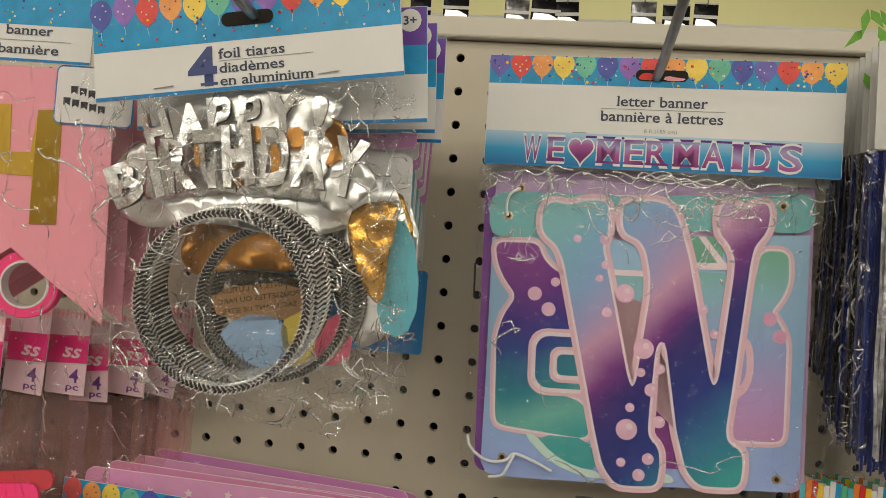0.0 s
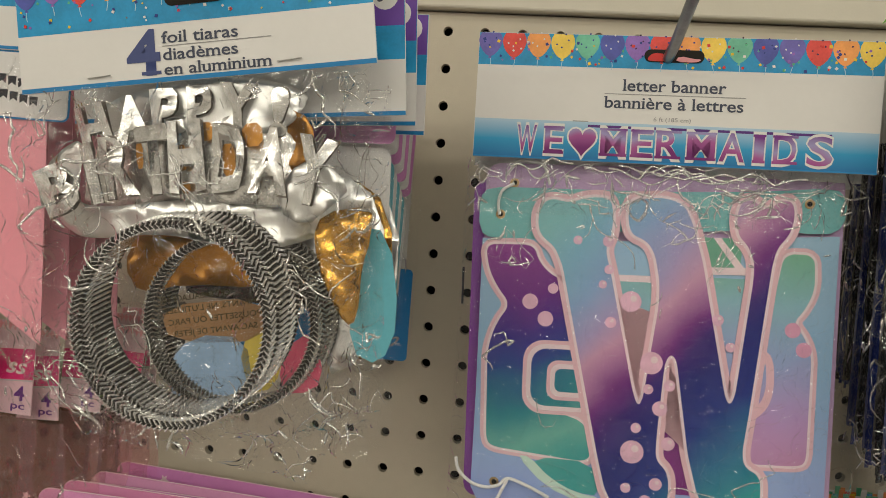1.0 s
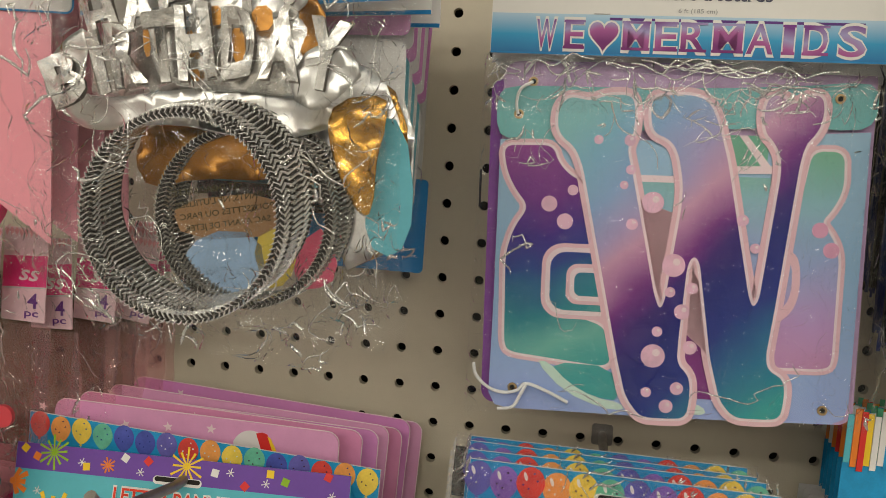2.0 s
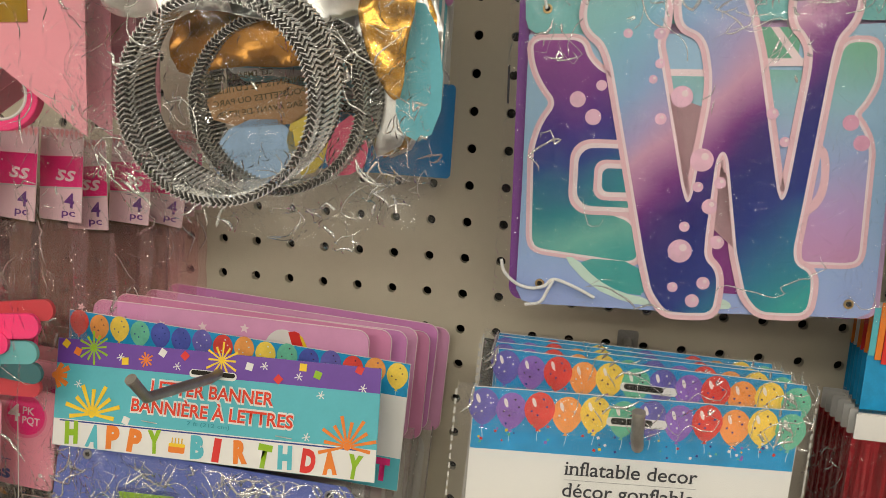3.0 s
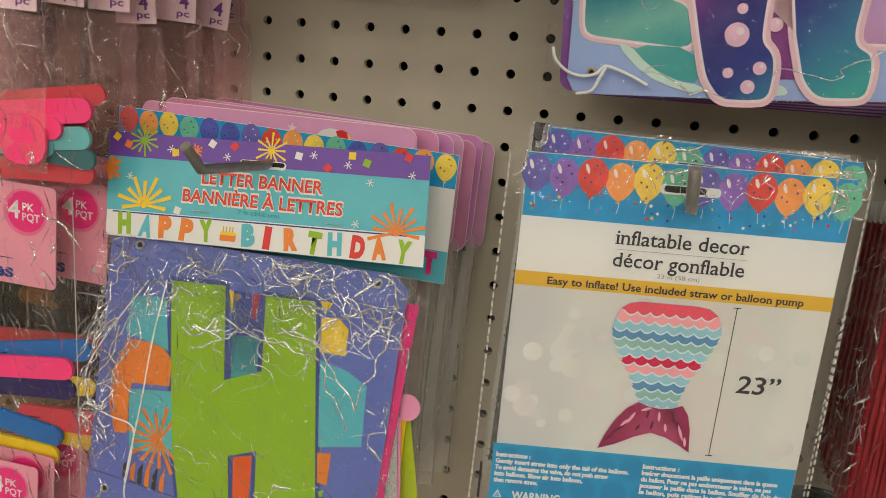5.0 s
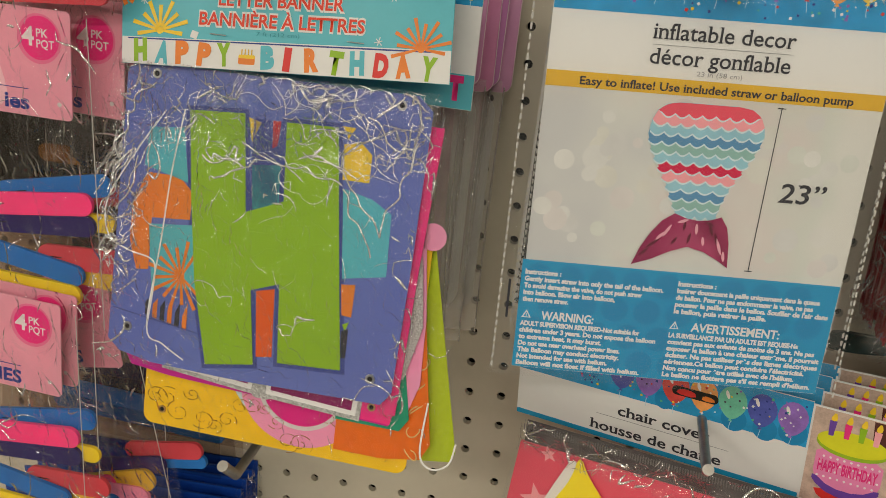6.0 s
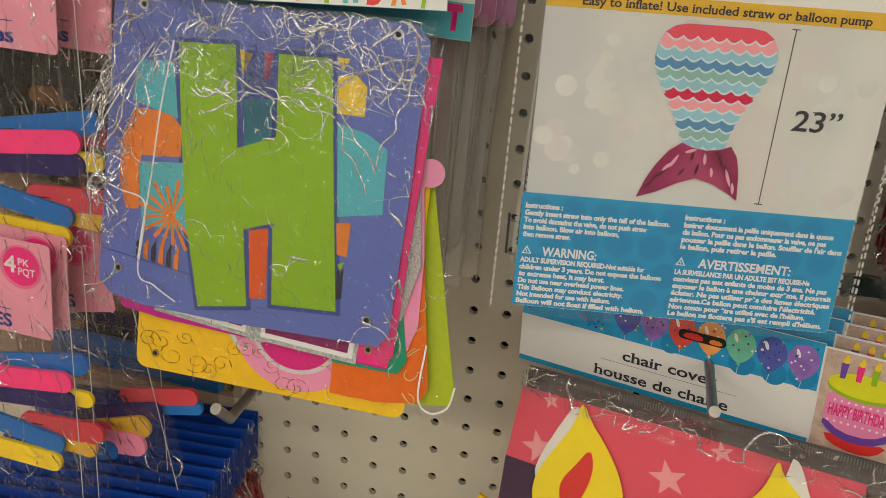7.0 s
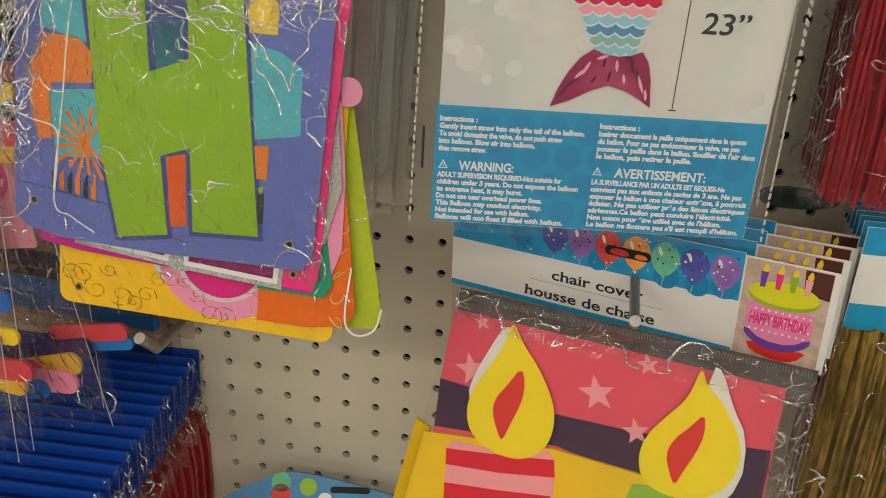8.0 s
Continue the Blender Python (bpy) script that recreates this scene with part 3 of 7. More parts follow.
# ---- hooks ----
def hook(points, label, r=0.0029):
    ob = thing("peg_hook", Matrix.Translation(points[0]), label, "hook", "peg hooks")
    base = Vector(points[0])
    wire("rod", [Vector(p) - base for p in points], r, STEEL, ob)
    tip = Vector(points[-1]) - base
    way = (Vector(points[-1]) - Vector(points[-2])).normalized()
    wire("tip", [tip - way * 0.0012, tip + way * 0.0006], r * 1.06, STEELTIP, ob, "worn bright rod end")
    bm = bmesh.new()
    for du, dv in ((0, 0), (0, -25.4)):
        prism(bm, rect(-7, dv - 7, 7, dv + 7, 2), 2.2, 2.0)
    part("back_plate", bm, STEEL, ob)
    return ob


hook([(0.1325, 0, 1.678), (0.1325, -0.10, 1.690), (0.1335, -0.150, 1.697), (0.1355, -0.215, 1.716), (0.137, -0.232, 1.728)], "grey steel peg hook carrying the letter banner packs")
hook([(-0.078, 0, 1.690), (-0.078, -0.15, 1.692), (-0.077, -0.238, 1.694), (-0.079, -0.262, 1.698), (-0.081, -0.270, 1.712)], "grey steel peg hook carrying the tiara packs")
hook([(-0.112, 0, 1.397), (-0.115, -0.10, 1.396), (-0.1175, -0.155, 1.3965), (-0.1285, -0.206, 1.4005), (-0.131, -0.217, 1.413)], "grey steel peg hook with upturned end carrying banner packs")
hook([(0.116, 0, 1.403), (0.114, -0.12, 1.403), (0.1115, -0.208, 1.405), (0.1105, -0.215, 1.411), (0.1100, -0.217, 1.424)], "grey steel peg hook carrying the inflatable decor packs")
hook([(0.139, 0, 1.152), (0.1375, -0.08, 1.1555), (0.136, -0.13, 1.159), (0.135, -0.181, 1.1605), (0.1345, -0.190, 1.1665)], "grey steel peg hook carrying the chair cover packs")
hook([(-0.152, 0, 1.096), (-0.146, -0.10, 1.0995), (-0.1275, -0.198, 1.1185), (-0.1275, -0.214, 1.1335)], "grey steel peg hook above the blue packs", 0.0031)

# ---- mermaid letter banner pack ----
MERMAID_W = ramp_mat("mermaid_fade_letter", [(0.0, (0.03, 0.36, 0.36)), (0.14, (0.015, 0.17, 0.33)), (0.24, (0.012, 0.035, 0.25)), (0.36, (0.012, 0.018, 0.20)), (0.43, (0.05, 0.018, 0.20)), (0.49, (0.19, 0.03, 0.24)), (0.56, (0.44, 0.20, 0.40)), (0.61, (0.60, 0.34, 0.50)), (0.68, (0.42, 0.36, 0.60)), (0.80, (0.27, 0.42, 0.66)), (0.90, (0.24, 0.48, 0.64)), (1.0, (0.26, 0.55, 0.58))], (-1.05, 1.0), -0.140, 0.110, 0.008)
MERMAID_E = ramp_mat("mermaid_fade_back_letter", [(0.0, (0.05, 0.36, 0.36)), (0.14, (0.16, 0.46, 0.40)), (0.30, (0.02, 0.24, 0.30)), (0.46, (0.015, 0.06, 0.28)), (0.62, (0.05, 0.025, 0.26)), (0.8, (0.17, 0.025, 0.25)), (1.0, (0.30, 0.06, 0.30))], (-0.30, 1.0), 0.008, 0.138, 0.012)
MERMAID_P = ramp_mat("mermaid_fade_far_letter", [(0.0, (0.58, 0.27, 0.46)), (0.25, (0.50, 0.32, 0.60)), (0.5, (0.33, 0.42, 0.68)), (0.75, (0.28, 0.52, 0.60)), (0.95, (0.20, 0.48, 0.34))], 2, 0.025, 0.150, 0.008)
SKYCARD = ramp_mat("sky_lilac_card", [(0.0, (0.33, 0.42, 0.76)), (0.5, (0.30, 0.50, 0.72)), (1.0, (0.36, 0.56, 0.74))], 2, 0.0, 0.16, 0.010)
MINT = mat("mint_teal_card", (0.20, 0.52, 0.53), 0.38, var=0.06, scale=30, coat=0.3)
LILACCARD = mat("lilac_card", (0.56, 0.38, 0.62), 0.38, var=0.06, scale=30, coat=0.3)
BUBBLE = mat("pink_bubble_print", (0.80, 0.50, 0.64), 0.35, var=0.2, scale=120, coat=0.3)
FADE = ramp_mat("blue_fade_print", [(0.0, (0.012, 0.16, 0.42)), (0.45, (0.03, 0.33, 0.62)), (1.0, (0.50, 0.66, 0.80))], 2, -0.066, -0.044, 0.0006)
GLITZ = ramp_mat("purple_sequin_print", [(0.0, (0.18, 0.02, 0.17)), (0.35, (0.40, 0.10, 0.32)), (0.6, (0.36, 0.32, 0.58)), (1.0, (0.18, 0.03, 0.24))], 2, -0.064, -0.047, 0.008)

W_OUT = [(31, 161), (36, 167), (47, 164.5), (56, 168), (68, 168), (70, 160), (69.5, 148), (66.5, 141), (70, 128), (84, 66), (87, 58), (89.5, 62), (95.5, 112), (95.5, 124), (92.5, 139), (88, 146), (79.5, 149), (77.5, 158), (78.5, 167.5), (96, 169), (106, 166), (111, 156), (117, 136), (131.5, 66), (134, 61.5), (136.5, 66), (143, 128), (143, 138), (139, 146), (134.5, 150), (133, 160), (135, 168), (140, 169.5), (148, 164), (155, 169.5), (160.5, 169), (162, 162), (160, 152), (154, 145), (152, 136), (144.5, 62), (141.5, 36), (143.5, 29), (151, 25.5), (152, 16), (150.5, 4.5), (142, 3.5), (127.5, 3.5), (120, 12), (114, 34), (106, 84), (102.8, 87), (100, 82), (97.5, 42), (97.5, 30), (104, 24), (105, 14), (103.5, 1.5), (94, 0.5), (80, 0.5), (72, 11), (67, 30), (44.5, 131), (40, 141), (33, 146), (30.5, 152)]


def mermaid_pack(m, label, detail=True):
    ob = thing("letter_banner_pack", m, label, "party banner", "letter banner packs")
    lil = flat("back_letter_card", rect(1.5, 2, 187.5, 185, 8), LILACCARD, ob, -4.0, 1.2, "lilac letter card")
    flat("far_letter_card", rect(-5, 1, 180, 176, 7), mat("violet_card", (0.24, 0.06, 0.36), 0.4, var=0.06, coat=0.3), ob, -6.5, 1.4, "violet letter card")
    if not detail:
        return ob
    flat("mint_letter_card", smooth([(-1, 148), (6, 144), (36, 144), (60, 150), (125, 152), (145, 155), (178, 152), (187, 157), (188, 171), (182, 177), (150, 174), (100, 172), (30, 172), (4, 172), (-1.5, 166)], 1), MINT, ob, -1.0, 0.8, "mint green letter card")
    body = flat("front_letter_card", [(1, 144), (0.5, 60), (-0.5, 8), (3, 1.5), (10, 0), (95, 0.5), (176, 3), (182, 6), (184, 14), (184.5, 100), (185, 152), (150, 150), (120, 146)], SKYCARD, ob, -0.4, 0.8, "pale blue letter card")
    # back letter, with its pale outline
    e = [(3, 141), (29, 141.5), (32, 132), (41, 124), (54, 122), (58, 96), (52, 88), (38, 88), (31, 84), (30, 66), (36, 55), (60, 47), (64, 30), (60, 26), (10, 31), (7, 35), (6, 84), (10, 98), (17.5, 109), (10, 118), (5, 128)]
    flat("outline_print", grow(soften(e), 3.3), PALEPINK, body, 0.0, 0.2)
    flat("outline_print", grow(soften(e), 1.4), WHITEPINK, body, 0.1, 0.2)
    flat("letter_print", soften(e), MERMAID_E, body, 0.2, 0.2, "purple to teal letter")
    for ring, c in ((rect(25.5, 50.5, 66, 90.5, 11), PALEPINK), (rect(27.6, 52.6, 66, 88.4, 9.5), WHITEPINK), (rect(30, 55, 66, 86, 8), MERMAID_E), (rect(38.5, 58.5, 66, 80, 6), PALEPINK), (rect(40.4, 60.4, 66, 78.1, 5), WHITEPINK), (rect(42.8, 63, 66, 75.5, 3.5), MERMAID_E)):
        flat("outline_print", ring, c, body, 0.3 + 0.08 * len([1]), 0.1).location.y = -0.00008 * {PALEPINK: 0, WHITEPINK: 1, MERMAID_E: 2}[c] - (0.0003 if ring[0][1] > 57 else 0)
    p = [(158, 142), (173, 142), (174, 124), (169.5, 113), (164, 106.5), (170, 99.5), (174, 90), (174, 34), (170, 31.5), (140, 31)]
    flat("outline_print", grow(soften(p), 3.3), PALEPINK, body, 0.0, 0.2)
    flat("outline_print", grow(soften(p), 1.4), WHITEPINK, body, 0.1, 0.2)
    flat("letter_print", soften(p), MERMAID_P, body, 0.2, 0.2, "green to mauve letter")
    flat("outline_print", smooth([(140, 90), (152, 92), (156, 84), (156, 66), (150, 56), (138, 50)], 2), PALEPINK, body, 0.32, 0.1)
    flat("outline_print", smooth([(138, 86), (150, 87), (152, 82), (152, 68), (147, 60), (136, 55)], 2), MERMAID_P, body, 0.42, 0.1)
    flat("letter_print", [(113, 149), (137, 149), (136, 131), (118, 130)], mat("sea_green_print", (0.16, 0.42, 0.30), 0.4, var=0.1, coat=0.3), body, 0.2, 0.2)
    flat("letter_print", [(70, 141), (90, 141), (92, 128), (73, 126)], SKYCARD, body, 0.26, 0.2)
    flat("outline_print", [(71, 127.5), (94, 127.5), (94, 124), (72, 124)], WHITEPINK, body, 0.30, 0.1)
    flat("letter_print", [(73, 124), (95, 124), (88, 62), (85, 62)], MERMAID_P, body, 0.24, 0.2)
    flat("letter_print", [(118, 128), (142, 128), (135, 66), (133, 66)], MERMAID_P, body, 0.24, 0.2)
    flat("outline_print", [(117, 133.5), (124, 133.5), (141, 134), (141, 130), (117, 129.5)], WHITEPINK, body, 0.3, 0.1)
    flat("outline_print", [(122, 149), (126, 149), (138, 134), (134, 133)], WHITEPINK, body, 0.34, 0.1)
    flat("letter_print", [(99, 56), (106, 56), (116, 12), (98, 12)], mat("wine_print", (0.22, 0.03, 0.22), 0.4, var=0.1, coat=0.3), body, 0.24, 0.2)
    flat("outline_print", smooth([(24, 27), (40, 11), (60, 3.5), (72, 3), (70, 7), (56, 9), (42, 16), (31, 27)], 1), mat("pale_mint_print", (0.60, 0.76, 0.68), 0.4, var=0.05), body, 0.2, 0.15)
    flat("letter_print", smooth([(31, 27), (42, 16), (56, 9), (70, 8), (66, 26)], 1), MERMAID_E, body, 0.15, 0.15)
    flat("outline_print", smooth([(104, 10), (112, 8), (114, 4), (106, 3)], 1), mat("pale_mint_print", (0.60, 0.76, 0.68), 0.4, var=0.05), body, 0.3, 0.15)
    # front letter W
    w = flat("front_letter", grow(soften(W_OUT, 2.5), 4.0), PALEPINK, ob, 1.1, 1.0, "large W in pale pink outline")
    flat("outline_print", grow(soften(W_OUT, 2.5), 1.5), WHITEPINK, w, 1.25, 0.2)
    flat("letter_print", soften(W_OUT, 2.5), MERMAID_W, w, 1.4, 0.2, "blue to mauve letter")
    for u, v, r in ((28, 111, 4.2), (40, 118.5, 2.8), (36.5, 102, 4.2)):
        flat("bubble_print", disc(u, v, r), BUBBLE, body, 0.45, 0.12)
    for u, v, r in ((81, 113.5, 5.6), (93, 81.5, 6), (85, 33.5, 6.2), (86.5, 46.5, 2.7), (82.5, 14, 2.7), (93, 7.2, 3.6), (98, 17, 3.4), (103.5, 39, 3.6), (92, 67.5, 2.7), (98.5, 57.5, 4), (103, 70, 3), (126, 106, 3), (133, 92, 2.6), (71, 102, 3), (69, 130, 2.5), (66, 122, 2.2), (68, 145, 3), (52, 145, 2.4)):
        b = flat("bubble_print", disc(u, v, r), BUBBLE, w, 1.62, 0.12)
        flat("bubble_glint", disc(u + r * 0.25, v + r * 0.3, r * 0.32, 10), WHITEPINK, b, 1.7, 0.08)
    for u, v in ((164, 102.5), (170, 92.5)):
        flat("bubble_print", disc(u, v, 4), mat("rosy_dot_print", (0.74, 0.36, 0.52), 0.4, var=0.1), body, 0.45, 0.12)
    eyelet(10.2, 157.3, ob, -0.6), eyelet(169.4, 168.2, ob, -0.6), eyelet(12.3, 11.5, ob, -0.2), eyelet(171.4, 10, ob, -0.2)
    eyelet(17, 174.5, ob, -3.6)
    cord = bend([(-9 * MM, -0.001, 24 * MM), (-7 * MM, -0.003, 17.5 * MM), (0, -0.004, 11.5 * MM), (8 * MM, -0.004, 9.5 * MM), (15 * MM, -0.004, 11 * MM), (20 * MM, -0.004, 15 * MM), (31 * MM, -0.004, 11.5 * MM), (42 * MM, -0.003, 6 * MM)])
    wire("string", cord, 0.0009, COTTON, ob, "white cotton string")
    wire("string", bend([(20 * MM, -0.004, 15 * MM), (17 * MM, -0.0045, 9 * MM), (13 * MM, -0.004, 2 * MM), (5 * MM, -0.003, 0)]), 0.0009, COTTON, ob, "white cotton string")
    wire("string", bend([(17 * MM, -0.001, 174 * MM), (11 * MM, -0.003, 170 * MM), (9 * MM, -0.003, 163 * MM), (10 * MM, -0.003, 157 * MM)]), 0.0008, COTTON, ob, "white cotton string")
    wire("string", bend([(12 * MM, 0.001, 178 * MM), (20 * MM, -0.001, 186 * MM), (32 * MM, -0.001, 184 * MM), (36 * MM, -0.001, 174 * MM)]), 0.0008, COTTON, ob, "white cotton string")
    film("bag_film", [(-13, -2), (196, 2), (199, 186), (-8, 186)], CLEAR, ob, 6.0, 2.2, 17, 1.4, 3.1, lambda s, t: 0.05 + 2.2 * max(0, (t - 0.72) / 0.28) ** 1.2, label="clear crinkled bag")
    film("bag_gather", [(-7, 158), (192, 158), (199, 186), (-8, 187)], CLEAR, ob, 9.5, 6.0, 15, 1.0, 8.4, None, 0.6, label="gathered clear bag mouth")
    cr = random.Random(17)
    for k in range(9):
        u, v = cr.uniform(-4, 130), cr.uniform(174, 185)
        crease(ob, u, v, u + cr.uniform(25, 65), v + cr.uniform(-5, 3), 5, 11, k, cr.choice((0.3, 0.45, 0.6)))
    for k in range(8):
        u, v = cr.uniform(20, 175), cr.uniform(150, 172)
        crease(ob, u, v, u + cr.uniform(-14, 14), v - cr.uniform(8, 22), 4, 10, k + 20, cr.choice((0.25, 0.4)))
    flat("bag_mark", rect(-9.2, 108, -8.0, 128), INK, ob, 1.0, 0.1, "black mark on the bag edge")
    return ob


PACK_A = at(0.0459, -0.1170, 1.4470, -0.5, 0, -1.8, 1.018)
mermaid_pack(PACK_A, "clear bag of mermaid letter cards with a large W in front")
for i in range(1, 5):
    mermaid_pack(PACK_A @ pose(0.002 * i, 0.019 * i, -0.0015 * i, 0, 0.5 * i, 0), "clear bag of lilac letter cards hung behind the front pack", False)


def mermaid_header(m):
    ob = thing("letter_banner_header", m, "white and blue header card reading letter banner", "header card", "banner headers")
    c = flat("card", rect(0, -66, 203.5, 0, 0.8, 2), PAPER, ob, 0, 0.9)
    flat("balloon_band", rect(0.2, -17, 203.3, -0.2), BLUE, c, 0.15, 0.15, "blue band with balloons")
    flat("fade_band", rect(0.3, -65.8, 203.2, -45.5), FADE, c, 0.15, 0.15, "blue fading band")
    flat("border", rect(0.2, -65.9, 203.4, -65), TRIM, c, 0.28, 0.12)
    cols = [VIOLETB, RED, ORANGE, YELLOW, GREEN, NAVYP, MAUVEB, RED, ORANGE, YELLOW, GREEN, NAVYP, VIOLETB, RED, ORANGE, YELLOW]
    balloon_row(c, 6.2, 197.3, -4.6, 6.3, 0.32, cols, -0.4, -0.3)
    confetti(c, 2, -16, 201, -3, 90, 0.5, 1.1, 3)
    words("letter banner", 77, -28.6, 51.5, INK2, c, 0.3, 6.0, 0.012, serif=True)
    words("bannière à lettres", 68, -37.6, 69.5, INK2, c, 0.3, 6.0, 0.012, serif=True)
    flat("rule", rect(67.5, -30.5, 138.5, -30.2), GREYINK, c, 0.3, 0.1)
    words("6 ft (185 cm)", 93.3, -43.8, 18.7, GREYINK, c, 0.3, 2.1)
    # grey flat paints a staple's shadow on the card; nothing casts it
    flat("staple_shadow", rect(52, -45.4, 60, -45.0), GREYINK, c, 0.4, 0.1)
    spans = [("W", 23.5, 10), ("E", 38, 9.5), ("M", 67, 13), ("E", 83, 10.5), ("R", 95.5, 12), ("M", 111, 14), ("A", 127, 12.5), ("I", 144, 5), ("D", 153.5, 11), ("S", 169.5, 12.5)]
    for ch, u, w in spans:
        words(ch, u - 0.7, -63.2, w + 1.4, PAPER, c, 0.34, 15.6, 0.05)
        words(ch, u, -62.6, w, GLITZ, c, 0.5, 14.4, 0.012)
        if ch in "WAS":
            continue
        flat("serif", rect(u - 0.6, -62.8, u + w + 0.6, -61.4), GLITZ, c, 0.52, 0.1)
        flat("serif", rect(u - 0.6, -49.6, u + w + 0.6, -48.4), GLITZ, c, 0.52, 0.1)
    heart = [(57.5 + 7.2 * math.sin(a) ** 3, -55.3 + 0.52 * (13 * math.cos(a) - 5 * math.cos(2 * a) - 2 * math.cos(3 * a) - math.cos(4 * a))) for a in [2 * math.pi * k / 28 for k in range(28)]]
    flat("heart_print", grow(heart, 0.9), PAPER, c, 0.34, 0.1)
    flat("heart_print", heart, GLITZ, c, 0.5, 0.1, "purple heart")
    flat("cord_print", rect(60, -48.2, 181, -46.9), mat("dark_violet_print", (0.10, 0.03, 0.22), 0.4), c, 0.3, 0.1)
    slot = euro_slot(c, 101.5, -10.2, 30, 6.5, 0.6)
    flat("card_behind", smooth([(88, -11.5), (91, -8.6), (97, -9.2), (98, -13), (89, -13)], 1), RED, slot, 0.75, 0.1, "red print of the card behind")
    flat("card_behind", smooth([(102, -13), (104, -10), (112, -11.4), (115.4, -11.5), (113, -13.2)], 1), BLUSH, slot, 0.75, 0.1, "pink print of the card behind")
    return ob


mermaid_header(at(0.0337, -0.1243, 1.7044, -2.7, 0, -0.5, 1.009))
for i in range(1, 4):
    hd = thing("letter_banner_header", at(0.0332 + 0.0012 * i, -0.1243 + 0.018 * i, 1.7000 - 0.001 * i, -3.5, 0, -0.6 + 0.4 * i), "blue topped header card behind the front one", "header card", "banner headers")
    flat("card", rect(-0.5, -64, 203, -1), PAPER, hd, 0, 0.9)
    flat("balloon_band", rect(-0.3, -17, 202.8, -1.2), BLUE, hd, 0.15, 0.15, "blue band")

# ---- foil tiara pack ----
T = at(-0.1595, -0.2302, 1.6459, -1.7, 0, -7.4, 1.0145)


def tiara_header(m):
    ob = thing("tiara_header", m, "white and blue header card reading 4 foil tiaras", "header card")
    c = flat("card", rect(0, 0, 160.7, 62, 0.8, 2), PAPER, ob, 0, 0.9)
    flat("balloon_band", rect(0.2, 25, 160.5, 61.8), BLUE, c, 0.15, 0.15, "blue band with balloons")
    flat("border", rect(0.2, 0.1, 160.5, 2.1), TRIM, c, 0.15, 0.15)
    cols = [NAVYP, MAUVEB, RED, ORANGE, YELLOW, GREEN, VIOLETB, MAUVEB, RED, ORANGE, YELLOW, GREEN, VIOLETB]
    balloon_row(c, 5, 157, 44.5, 6.2, 0.32, cols, 1.5)
    confetti(c, 2, 26.5, 159, 40, 70, 0.5, 0.95, 5)
    words("4", 50.5, 4, 15.5, mat("slate_blue_ink", (0.06, 0.08, 0.22), 0.4), c, 0.35, 18.5, 0.03)
    flat("serif", rect(57, 3.6, 66, 5.0), MATS["slate_blue_ink"], c, 0.36, 0.1)
    words("foil tiaras", 67, 16.5, 34.5, INK2, c, 0.35, 5.0, 0.012, serif=True)
    words("diadèmes", 67.2, 9.3, 33.8, INK2, c, 0.35, 5.0, 0.012, serif=True)
    words("en aluminium", 67.4, 2.9, 48, INK2, c, 0.35, 5.0, 0.012, serif=True)
    flat("rule", rect(67, 15.2, 116, 15.45), GREYINK, c, 0.35, 0.1)
    for u in (32, 118):
        wire("staple", [(u * MM, -0.0006, 4.4 * MM), ((u + 11) * MM, -0.0012, 4.8 * MM)], 0.0003, NICKEL, c)
    euro_slot(c, 83, 35.5, 27, 7, 0.55)
    return ob


tiara_header(T)


